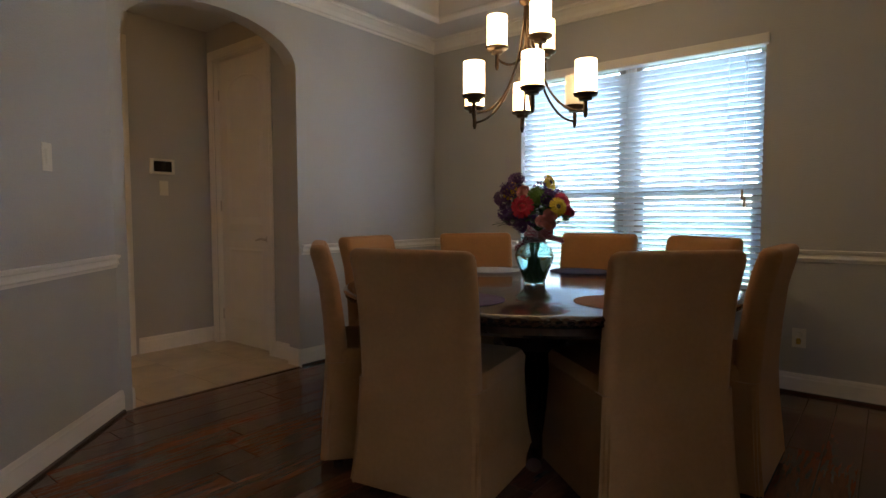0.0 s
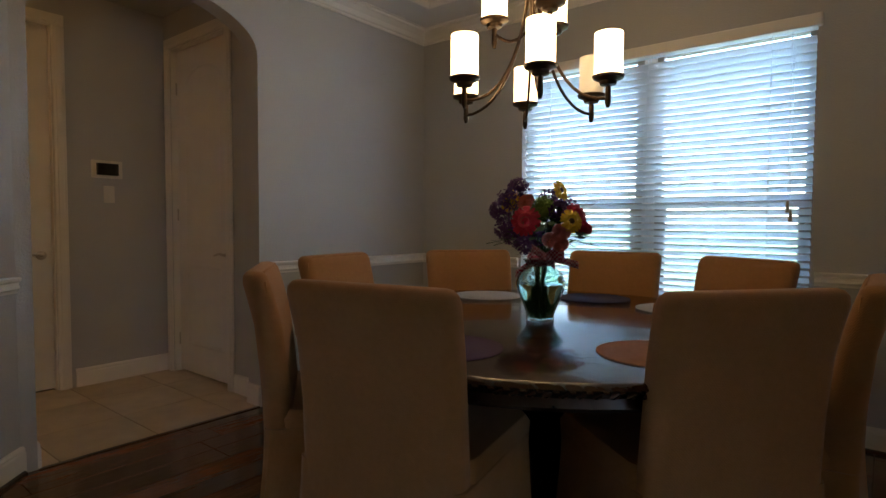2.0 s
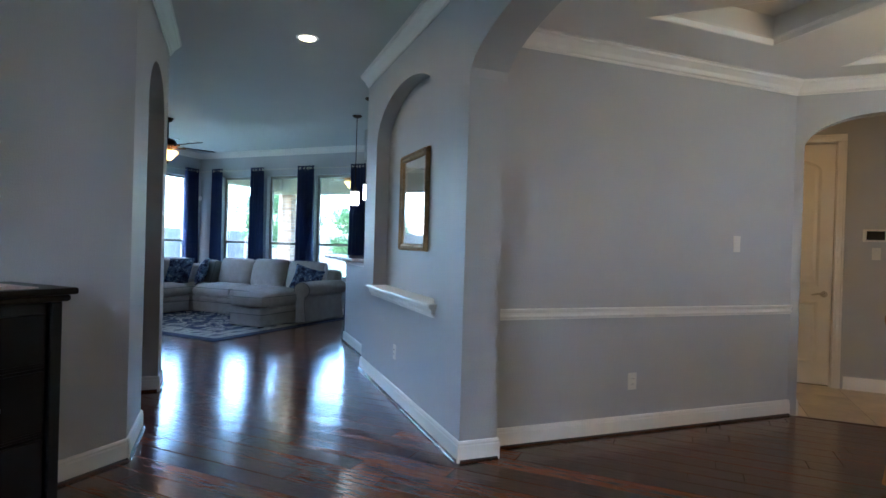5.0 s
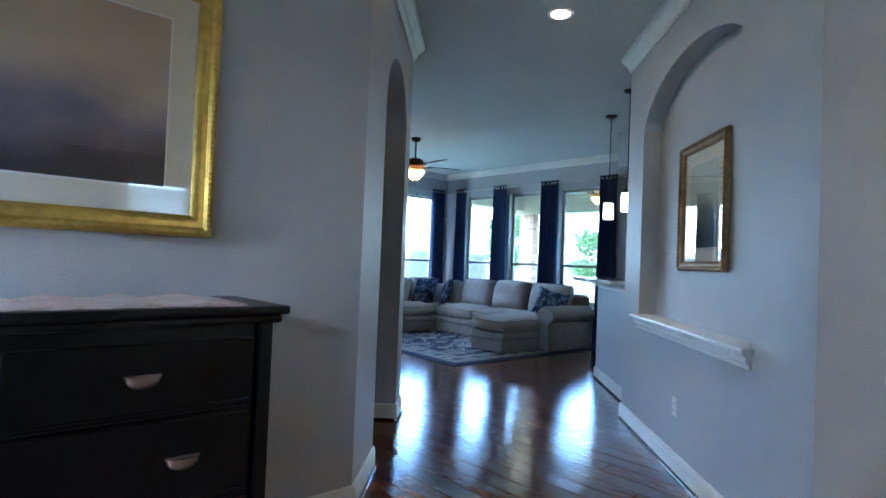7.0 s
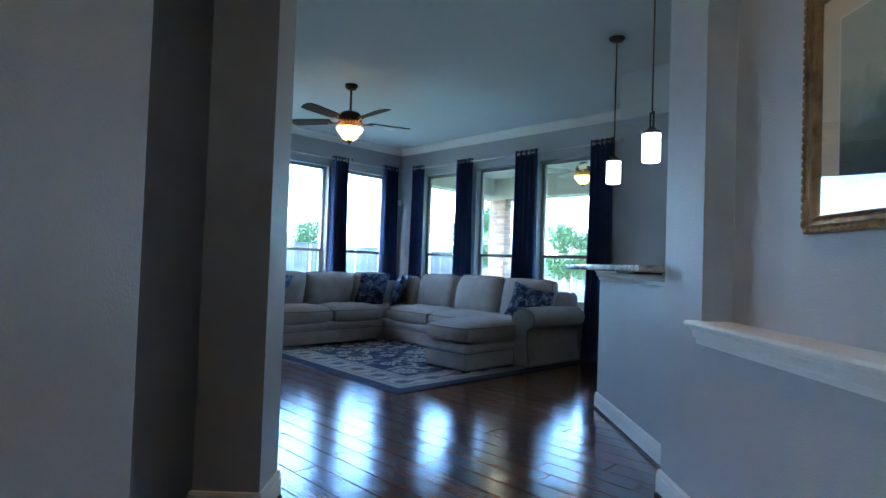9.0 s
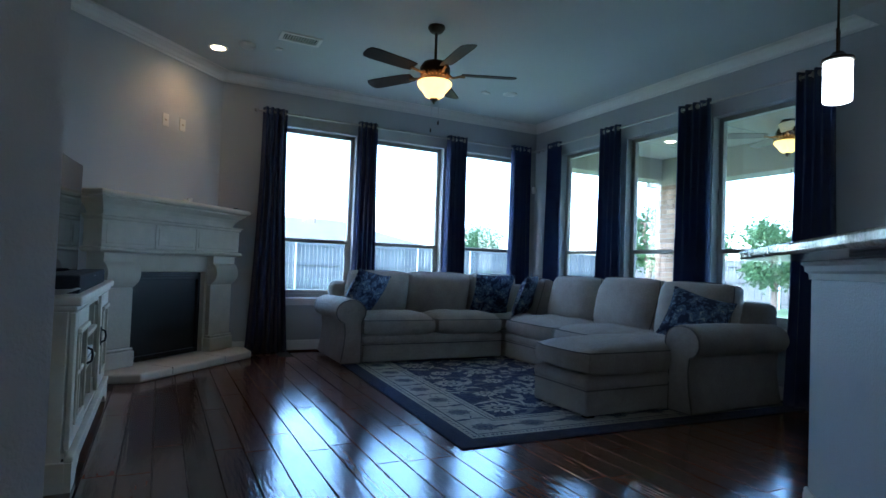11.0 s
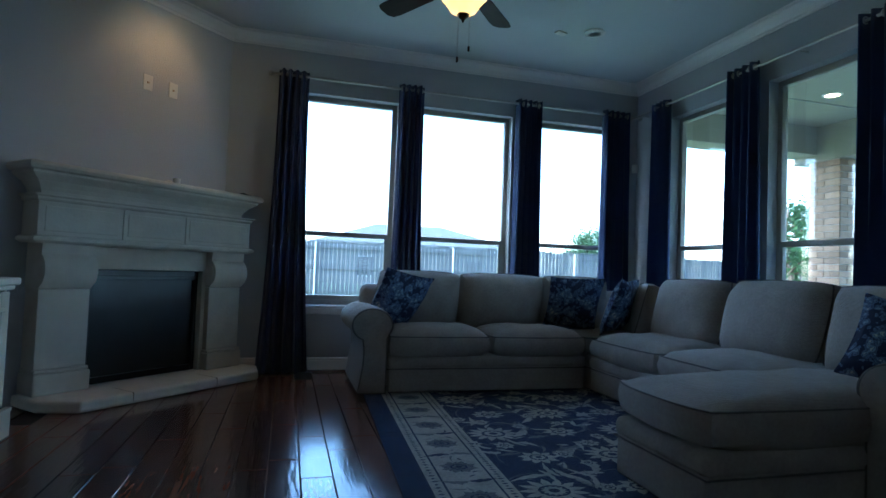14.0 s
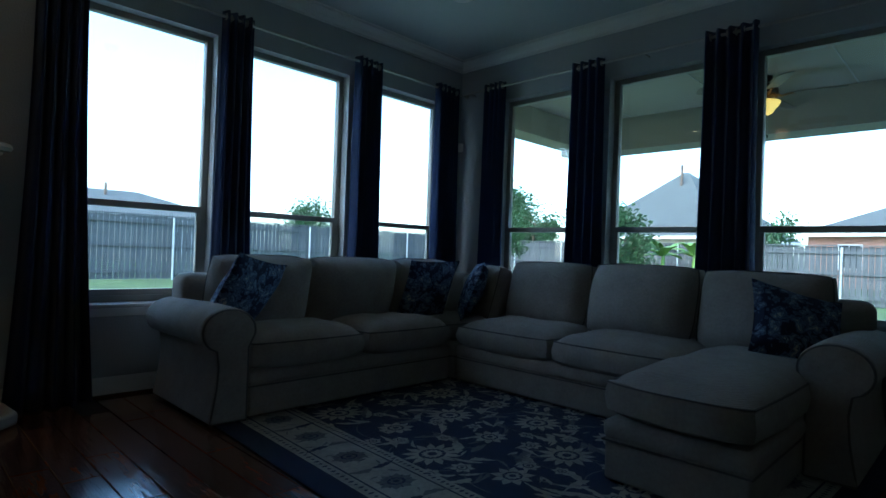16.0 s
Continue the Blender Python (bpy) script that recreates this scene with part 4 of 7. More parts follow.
# ---- living room: rug ----
def rug():
    r = thing("area_rug", "navy oriental-style area rug with a cream floral border", "rug", pose(-1.72, -3.91, 0, 0, 0, -2.4))
    W, L = 3.10, 3.55
    def slab(x0, x1, y0, y1, z, mt, nm, lb=""):
        part(nm, boxed(-x1, -x0, -y1, -y0, 0.001, z, 0.003, 1), mt, r, lb)
    slab(0, W, 0, L, 0.010, RUGN, "field", "navy pile field")
    def frame_band(i0, i1, z, mt, nm):
        bm = B()
        for a in ((i0, W - i0, i0, i1), (i0, W - i0, L - i1, L - i0), (i0, i1, i1, L - i1), (W - i1, W - i0, i1, L - i1)):
            box(bm, -a[1], -a[0], -a[3], -a[2], 0.004, z)
        part(nm, bm, mt, r)
    frame_band(0.13, 0.19, 0.0112, RUGC, "guard_stripe")
    frame_band(0.19, 0.20, 0.0114, RUGN, "guard_line")
    frame_band(0.20, 0.43, 0.0112, RUGC, "border")
    frame_band(0.43, 0.44, 0.0114, RUGN, "guard_line")
    frame_band(0.44, 0.50, 0.0112, RUGC, "guard_stripe")
    rnd = random.Random(5)
    lev = {"c": B(), "n": B(), "g": B()}
    def poly(k, pts, z):
        bm = lev[k]
        bm.faces.new([bm.verts.new((-x, -y, z)) for x, y in pts])
    def flower(x, y, rad, petals, z, k0="c", k1="n", turn=0.0, sq=1.0):
        def ringp(rr, dep, n):
            return [(x + (rr * (1 - dep * abs(math.sin(petals * a / 2))) * math.cos(a + turn)), y + sq * (rr * (1 - dep * abs(math.sin(petals * a / 2))) * math.sin(a + turn))) for a in [2 * math.pi * i / n for i in range(n)]]
        poly(k0, ringp(rad, 0.30, petals * 6), z)
        for i in range(petals):
            a = turn + 2 * math.pi * (i + 0.5) / petals
            r0, r1, w = rad * 0.5, rad * 0.8, rad * 0.06
            poly(k1, [(x + r0 * math.cos(a) , y + sq * r0 * math.sin(a)), (x + r1 * math.cos(a) - w * math.sin(a), y + sq * (r1 * math.sin(a) + w * math.cos(a))), (x + r1 * math.cos(a) + w * math.sin(a), y + sq * (r1 * math.sin(a) - w * math.cos(a)))], z + 0.0003)
        poly(k1, ringp(rad * 0.47, 0.1, 24), z + 0.0003)
        poly(k0, ringp(rad * 0.38, 0.25, petals * 4), z + 0.0006)
        poly(k1, ringp(rad * 0.16, 0.0, 12), z + 0.0009)
    def leaf(x, y, ln, wd, a, z, k="c", curl=0.5):
        up, dn = [], []
        for i in range(9):
            t = i / 8
            bx, by = ln * t, curl * ln * t * t
            w = wd * math.sin(math.pi * t ** 0.8) * (1 + 0.25 * math.sin(t * 22))
            up.append((bx, by + w)), dn.append((bx, by - w * 0.5))
        ca, sa = math.cos(a), math.sin(a)
        poly(k, [(x + p * ca - q * sa, y + p * sa + q * ca) for p, q in up + dn[::-1][1:-1]], z)
    def stem(x, y, rad, a0, a1, z, k="g"):
        n = 12
        o = [(x + rad * math.cos(a0 + (a1 - a0) * i / n), y + rad * math.sin(a0 + (a1 - a0) * i / n)) for i in range(n + 1)]
        q = [(x + (rad - 0.006) * math.cos(a0 + (a1 - a0) * i / n), y + (rad - 0.006) * math.sin(a0 + (a1 - a0) * i / n)) for i in range(n + 1)]
        for i in range(n):
            poly(k, [o[i], o[i + 1], q[i + 1], q[i]], z)
    zf, zbd = 0.0108, 0.0118
    nx, ny = 5, 6
    for j in range(ny):
        for i in range(nx):
            x = 0.5 + (W - 1.0) * (i + 0.5 + 0.25 * (j % 2) - 0.12) / nx
            y = 0.5 + (L - 1.0) * (j + 0.5) / ny
            big = (i + j) % 2 == 0
            flower(x, y, 0.165 if big else 0.115, 13 if big else 9, zf, turn=rnd.uniform(0, 1), sq=0.85)
            for k in range(8 if big else 6):
                a = rnd.uniform(0, 6.28)
                leaf(x + 0.2 * math.cos(a), y + 0.19 * math.sin(a), rnd.uniform(0.11, 0.20), rnd.uniform(0.020, 0.034), a + rnd.uniform(0.4, 1.6), zf - 0.0003, "c" if k % 3 else "g", rnd.uniform(-0.8, 0.8))
            stem(x, y, 0.22, rnd.uniform(0, 3), rnd.uniform(3.2, 5.5), zf - 0.0004)
            flower(x + 0.27 * math.cos(i + 2 * j), y + 0.23 * math.sin(i + 2 * j), 0.062, 7, zf - 0.0001)
            flower(x - 0.25 * math.cos(i + 2 * j + 0.7), y - 0.25 * math.sin(i + 2 * j + 0.7), 0.05, 6, zf - 0.0002)
    for k in range(150):
        x, y, a = rnd.uniform(0.56, W - 0.56), rnd.uniform(0.56, L - 0.56), rnd.uniform(0, 6.28)
        leaf(x, y, rnd.uniform(0.06, 0.13), rnd.uniform(0.010, 0.020), a, zf - 0.0005, "c" if k % 2 else "g", rnd.uniform(-1, 1))
    for k in range(230):
        q, a = rnd.uniform(0.24, 0.39), rnd.uniform(0, 6.28)
        x, y = [(q, rnd.uniform(0.3, L - 0.3)), (W - q, rnd.uniform(0.3, L - 0.3)), (rnd.uniform(0.3, W - 0.3), q), (rnd.uniform(0.3, W - 0.3), L - q)][k % 4]
        leaf(x, y, rnd.uniform(0.03, 0.07), rnd.uniform(0.005, 0.010), a, zbd - 0.0003, "g" if k % 3 else "n", rnd.uniform(-1, 1))
    n1 = 17
    for s in range(n1):
        t = 0.32 + (L - 0.64) * s / (n1 - 1)
        for x in (0.315, W - 0.315):
            if s % 2 == 0:
                flower(x, t, 0.10, 8, zbd, "g", "n", 0.3 * s, 0.8)
            else:
                for q in (-1, 1):
                    leaf(x, t, 0.13, 0.026, q * 1.2 + 1.57 * s, zbd, "n" if q > 0 else "g", 0.6 * q)
    n2 = 15
    for s in range(n2):
        t = 0.32 + (W - 0.64) * s / (n2 - 1)
        for y in (0.315, L - 0.315):
            if s % 2 == 0:
                flower(t, y, 0.10, 8, zbd + 0.0001, "g", "n", 0.3 * s, 0.8)
            else:
                for q in (-1, 1):
                    leaf(t, y, 0.13, 0.026, q * 1.2 + 1.57 * s, zbd + 0.0001, "n" if q > 0 else "g", 0.6 * q)
    for band in (0.16, 0.47):
        n = 90
        for s in range(n):
            t = band + (L - 2 * band) * s / n
            w = 0.011 if s % 2 else 0.018
            poly("n", [(band - w, t), (band, t + 0.009), (band + w, t), (band, t - 0.009)], zbd)
            t = band + (W - 2 * band) * s / n
            poly("n", [(t - 0.009, band), (t, band + w), (t + 0.009, band), (t, band - w)], zbd)
    for nm, k, mt in (("cream_ornament", "c", RUGC), ("navy_ornament", "n", RUGN), ("grey_ornament", "g", RUGG)):
        tagged(part(nm, lev[k], mt, r, "woven flower and leaf pattern"), kind="stuff")


rug()


# ---- living room: fireplace ----
def fireplace():
    m = Matrix.Translation((*P(-5.125, FIRE_V), 0)) @ Matrix.Rotation(radians(45), 4, 'Z')
    f = thing("fireplace", "cast limestone fireplace surround with corbels, deep mantel and raised hearth", "fireplace", m)
    # local: x along the wall to the north-east, y away from the room is negative-left: the room lies at +y
    def pt(nm, bm, mt=LIME, lb="", sm=False):
        return part(nm, bm, mt, f, lb, sm)
    hp = [(-0.86, 0.001), (-0.86, 0.30), (-0.70, 0.50), (0.68, 0.50), (0.84, 0.30), (0.84, 0.001)]
    h = extrude_poly(B(), hp, lambda x, y: Vector((x, y, 0.001)), lambda x, y: Vector((x, y, 0.075)))
    hb = pt("hearth", h, LIME, "limestone hearth slab with angled ends")
    bv = hb.modifiers.new("worn", 'BEVEL')
    bv.width, bv.segments = 0.018, 3
    for x in (-0.30, 0.35):
        part("joint", boxed(x - 0.002, x + 0.002, 0.26, 0.503, 0.02, 0.0757), LIMED, hb)
    # plinths, legs and corbels on both sides of the firebox
    for sx in (-0.60, 0.64):
        s0, s1 = sx - 0.155, sx + 0.155
        pt("plinth", boxed(s0 - 0.015, s1 + 0.015, 0.001, 0.20, 0.076, 0.21, 0.010, 2))
        pt("plinth_cap", boxed(s0 - 0.008, s1 + 0.008, 0.001, 0.19, 0.211, 0.235, 0.010, 3))
        pt("leg", boxed(s0, s1, 0.001, 0.165, 0.236, 0.74, 0.006, 2))
        bm = B()
        prof = [(0.001, 0.742), (0.165, 0.742)]
        for i in range(9):
            a = -1.2 + i * 2.4 / 8
            prof.append((0.185 + 0.085 * math.cos(a) - 0.03, 0.86 + 0.105 * math.sin(a)))
        prof += [(0.19, 1.0), (0.19, 1.028), (0.001, 1.028)]
        extrude_poly(bm, prof, lambda y, z, s0=s0: Vector((s0 - 0.004, y, z)), lambda y, z, s1=s1: Vector((s1 + 0.004, y, z)))
        c = pt("corbel", bm, LIME, "scrolled corbel", True)
        for s in (s0 - 0.006, s1 + 0.0065):
            part("scroll", lathe(B(), [(0.001, 0), (0.05, 0.0), (0.05, 0.003), (0.02, 0.004), (0.001, 0.006)], 18), LIME, c, "", True, Matrix.Translation((s, 0.165, 0.865)) @ Matrix.Rotation(radians(90), 4, 'Y'))
    # face slabs round the firebox
    pt("face_slab", boxed(-0.444, -0.43 + 0.02, 0.001, 0.12, 0.076, 0.87, 0.003, 1))
    pt("face_slab", boxed(0.462, 0.484, 0.001, 0.12, 0.076, 0.87, 0.003, 1))
    pt("face_slab", boxed(-0.444, 0.484, 0.001, 0.12, 0.871, 1.028, 0.003, 1))
    # frieze: a moulded band, three panels, a cove and the shelf
    def band(z0, z1, pr, nm, x0=-0.80, x1=0.84, lb="", deep=0.20):
        bm = B()
        L = [(x0, x1)]
        n = len(pr)
        def loop(o, z):
            return [bm.verts.new((x0 - o, 0.001, z)), bm.verts.new((x0 - o, deep + o, z)), bm.verts.new((x1 + o, deep + o, z)), bm.verts.new((x1 + o, 0.001, z))]
        loops = [loop(o, z0 + (z1 - z0) * k) for o, k in pr]
        for a, b in zip(loops, loops[1:]):
            for i in range(3):
                bm.faces.new((a[i], a[i + 1], b[i + 1], b[i]))
            bm.faces.new((a[3], a[0], b[0], b[3]))
        bm.faces.new(loops[0]), bm.faces.new(loops[-1])
        return pt(nm, bm, LIME, lb)
    band(1.029, 1.075, [(0.0, 0), (0.03, 0.35), (0.03, 0.7), (0.012, 1)], "frieze_moulding")
    for x0, x1 in [(-0.80, -0.18), (-0.176, 0.306), (0.31, 0.84)]:
        pt("frieze_panel", boxed(x0, x1, 0.001, 0.20, 1.0755, 1.29, 0.005, 2))
    for x0, x1 in [(-0.76, -0.21), (-0.145, 0.275), (0.34, 0.80)]:
        pt("panel_field", boxed(x0, x1, 0.19, 0.206, 1.105, 1.262, 0.004, 2))
    band(1.291, 1.335, [(0.0, 0), (0.012, 0.3), (0.012, 0.6), (0.03, 0.8), (0.03, 1)], "cornice_moulding")
    band(1.336, 1.47, [(0.02, 0), (0.022, 0.15), (0.035, 0.35), (0.06, 0.6), (0.10, 0.82), (0.112, 0.9), (0.112, 1)], "mantel_cove", -0.70, 0.80, "", 0.16)
    sh = band(1.471, 1.525, [(0.115, 0), (0.138, 0.15), (0.145, 0.5), (0.138, 0.85), (0.125, 1)], "mantel_shelf", -0.70, 0.80, "thick limestone mantel shelf", 0.16)
    # firebox
    fb = pt("firebox", boxed(-0.405, 0.460, 0.0015, 0.03, 0.0765, 0.868), FIREB, "black metal firebox insert")
    for x0, x1, z0, z1 in [(-0.405, -0.375, 0.077, 0.866), (0.43, 0.46, 0.077, 0.866), (-0.374, 0.429, 0.80, 0.866), (-0.374, 0.429, 0.077, 0.12)]:
        part("firebox_frame", boxed(x0, x1, 0.031, 0.075, z0, z1, 0.004, 1), FIREB, fb)
    part("louvre", boxed(-0.37, 0.425, 0.076, 0.090, 0.795, 0.812, 0.003, 1), FIREG, fb, "thin metal louvre")
    part("louvre", boxed(-0.37, 0.425, 0.076, 0.082, 0.825, 0.835, 0.002, 1), FIREG, fb)
    g = part("glass_front", boxed(-0.372, 0.428, 0.042, 0.046, 0.121, 0.793), FIREB, fb, "dark glass front")
    tl = thing("tealight_holder", "small glass tealight holder on the mantel shelf", "candle holder", m @ pose(-0.10, 0.17, 1.5255))
    part("cup", lathe(B(), [(0.001, 0), (0.024, 0.0), (0.028, 0.05), (0.024, 0.05), (0.021, 0.006), (0.001, 0.006)], 16), PAPER, tl, "", True)
    dv = thing("remote_control", "small black remote control lying on the mantel", "remote", m @ pose(-0.72, 0.22, 1.5255, 0, 0, 25))
    part("case", boxed(-0.07, 0.07, -0.02, 0.02, 0.0003, 0.016, 0.006), BLACKP, dv)
    part("buttons", boxed(-0.05, 0.05, -0.011, 0.011, 0.0155, 0.0175, 0.001, 1), PLASTIC, dv)
    kn = thing("mantel_ornament", "small carved stone ornament on the mantel", "ornament", m @ pose(-0.03, 0.18, 1.5255))
    part("body", lathe(B(), [(0.001, 0), (0.030, 0.001), (0.034, 0.012), (0.02, 0.025), (0.001, 0.028)], 14, squash=0.6), LIME, kn, "", True)


fireplace()


# ---- living room: media cabinet and television ----
def media_cabinet():
    c = thing("media_cabinet", "distressed cream media cabinet with glass doors and open centre shelves", "cabinet", pose(0.58, -4.95, 0))
    X0, Y0, Y1 = -0.43, -0.84, 0.92
    def pt(nm, bm, mt=CREAM, lb="", par=None):
        return part(nm, bm, mt, par or c, lb)
    pt("top", boxed(X0 - 0.03, 0.0, Y0 - 0.03, Y1 + 0.03, 0.79, 0.83, 0.010, 3))
    pt("top_moulding", boxed(X0 - 0.012, 0.0, Y0 - 0.012, Y1 + 0.012, 0.765, 0.789, 0.008, 2))
    for y in (Y0, Y1 - 0.025):
        pt("side_panel", boxed(X0 + 0.022, 0.0, y, y + 0.025, 0.09, 0.764, 0.003, 1))
    for y in (Y0 + 0.52, Y1 - 0.545):
        pt("divider", boxed(X0 + 0.03, -0.02, y, y + 0.025, 0.13, 0.764, 0.002, 1))
    pt("bottom", boxed(X0 + 0.01, 0.0, Y0 + 0.026, Y1 - 0.026, 0.13, 0.155, 0.002, 1))
    pt("back", boxed(-0.016, -0.002, Y0 + 0.026, Y1 - 0.026, 0.156, 0.763), TANB, "tan inner back board")
    # scalloped plinth with bracket feet
    bm = B()
    pr = [(Y0 - 0.02, 0.0)] + [(Y0 + 0.12, 0.0), (Y0 + 0.16, 0.04), (Y0 + 0.22, 0.055), (Y0 + 0.26, 0.075)] + [(Y1 - 0.26, 0.075), (Y1 - 0.22, 0.055), (Y1 - 0.16, 0.04), (Y1 - 0.12, 0.0), (Y1 + 0.02, 0.0), (Y1 + 0.02, 0.125), (Y0 - 0.02, 0.125)]
    extrude_poly(bm, pr, lambda y, z: Vector((X0 - 0.022, y, z)), lambda y, z: Vector((X0 + 0.005, y, z)))
    pt("plinth", bm)
    for y in (Y0 - 0.019, Y1 - 0.006):
        pt("plinth_side", extrude_poly(B(), [(X0 + 0.006, 0), (X0 + 0.12, 0), (X0 + 0.17, 0.06), (-0.14, 0.06), (-0.10, 0.0), (-0.001, 0.0), (-0.001, 0.125), (X0 + 0.006, 0.125)], lambda x, z, y=y: Vector((x, y, z)), lambda x, z, y=y: Vector((x, y + 0.025, z))))
    pt("base_moulding", boxed(X0 - 0.027, X0 + 0.008, Y0 - 0.025, Y1 + 0.025, 0.126, 0.15, 0.007, 2))
    # centre bay
    a, b = Y0 + 0.546, Y1 - 0.546
    for z in (0.385, 0.555):
        pt("shelf", boxed(X0 + 0.012, -0.02, a, b, z, z + 0.024, 0.006, 2))
    bm = B()
    pr = [(a, 0.764), (a, 0.70), (a + 0.03, 0.715), (a + 0.06, 0.735), (b - 0.06, 0.735), (b - 0.03, 0.715), (b, 0.70), (b, 0.764)]
    extrude_poly(bm, pr, lambda y, z: Vector((X0 + 0.012, y, z)), lambda y, z: Vector((X0 + 0.03, y, z)))
    pt("bay_valance", bm)
    # glazed doors
    for y0, y1, hs in [(Y0 + 0.03, Y0 + 0.53, 1), (Y1 - 0.53, Y1 - 0.03, -1)]:
        d = pt("door", boxed(X0 - 0.004, X0 + 0.018, y0, y0 + 0.085, 0.165, 0.755, 0.003, 1))
        for p, q, z0, z1 in [(y1 - 0.085, y1, 0.165, 0.755), (y0 + 0.086, y1 - 0.086, 0.165, 0.25), (y0 + 0.086, y1 - 0.086, 0.67, 0.755)]:
            pt("door_rail", boxed(X0 - 0.004, X0 + 0.018, p, q, z0, z1, 0.003, 1), CREAM, "", d)
        pt("crest", boxed(X0 - 0.022, X0 - 0.002, y0 + 0.075, y1 - 0.075, 0.655, 0.68, 0.006, 2), CREAM, "", d)
        for p, q, z0, z1 in [(y0 + 0.086, y0 + 0.10, 0.25, 0.67), (y1 - 0.10, y1 - 0.086, 0.25, 0.67), (y0 + 0.10, y1 - 0.10, 0.25, 0.264)]:
            pt("glazing_bead", boxed(X0 - 0.014, X0 - 0.003, p, q, z0, z1, 0.003, 1), CREAM, "", d)
        ym = (y0 + y1) / 2
        pt("mullion", boxed(X0 - 0.006, X0 + 0.010, ym - 0.009, ym + 0.009, 0.251, 0.669, 0.003, 1), CREAM, "", d)
        pt("mullion", boxed(X0 - 0.005, X0 + 0.009, y0 + 0.087, y1 - 0.087, 0.451, 0.469, 0.003, 1), CREAM, "", d)
        g = pt("glass", boxed(X0 + 0.006, X0 + 0.009, y0 + 0.084, y1 - 0.084, 0.248, 0.672), GLASS, "clear glass pane", d)
        hy = y1 - 0.04 if hs > 0 else y0 + 0.04
        hd = pt("door_pull", boxed(X0 - 0.010, X0 - 0.004, hy - 0.012, hy + 0.012, 0.44, 0.56, 0.003, 1), BLACKP, "black wrought-iron pull", d)
        hd2 = tube(B(), [(X0 - 0.008, hy, 0.46), (X0 - 0.03, hy, 0.47), (X0 - 0.034, hy, 0.50), (X0 - 0.03, hy, 0.53), (X0 - 0.008, hy, 0.54)], 0.006, 6)
        bmesh.ops.translate(hd2, vec=(0, 0, 0), verts=hd2.verts)
        pt("bail", hd2, BLACKP, "", d)
    gc = thing("game_console", "flat white game console lying on the cabinet shelf", "console", pose(0.30, -4.98, 0.4092))
    part("case", boxed(-0.13, 0.12, -0.14, 0.14, 0.0, 0.062, 0.004), PAPER, gc)
    part("vent_band", boxed(-0.1305, -0.12, -0.1, 0.1, 0.02, 0.03), BLACKP, gc)
    part("label_strip", boxed(-0.1307, -0.129, 0.04, 0.12, 0.008, 0.014), STEEL, gc)


media_cabinet()
tv = thing("television", "large flat black television with its screen off on the cabinet", "television", pose(0.36, -4.85, 0.8302))


def bowed(w, z0, z1, x0, x1, n=24):
    """An upright sheet that bows away from the room in its middle."""
    bm = B()
    bow = lambda y: 0.055 * (1 - (2 * y / 1.42) ** 2)
    rows = [[bm.verts.new((x + bow(y), y, z)) for x, z in ((x0, z0), (x0, z1), (x1, z1), (x1, z0))] for y in [-w / 2 + w * i / n for i in range(n + 1)]]
    for a, b in zip(rows, rows[1:]):
        for i in range(4):
            bm.faces.new((a[i], a[(i + 1) % 4], b[(i + 1) % 4], b[i]))
    bm.faces.new(rows[0]), bm.faces.new(rows[-1])
    return bm


part("panel", bowed(1.36, 0.062, 0.765, -0.05, 0.0), BLACKP, tv, "black plastic housing with a curved front")
part("screen", bowed(1.345, 0.076, 0.755, -0.0525, -0.0495), SCREENB, tv, "dark glossy curved screen", True)
for y in (-0.45, 0.45):
    part("foot", boxed(-0.10, 0.10, y - 0.012, y + 0.012, 0.0, 0.012, 0.003, 1), BLACKP, tv)
    part("foot_post", boxed(-0.012, 0.012, y - 0.010, y + 0.010, 0.0125, 0.0615), BLACKP, tv)
sb = thing("soundbar", "dark grey cloth-covered soundbar in front of the television", "speaker", pose(0.22, -4.86, 0.8302))
part("body", boxed(-0.065, 0.065, -0.64, 0.64, 0.0, 0.085, 0.010, 3), SLATE, sb)
part("logo_bar", boxed(-0.0665, -0.064, -0.02, 0.02, 0.062, 0.066), STEEL, sb)
dd = thing("glass_dish", "small shallow glass dish on the cabinet top", "dish", pose(0.26, -4.16, 0.8302))
part("bowl", lathe(B(), [(0.001, 0.0), (0.05, 0.001), (0.10, 0.02), (0.115, 0.026), (0.112, 0.029), (0.09, 0.02), (0.001, 0.006)], 24), STEEL, dd, "", True)


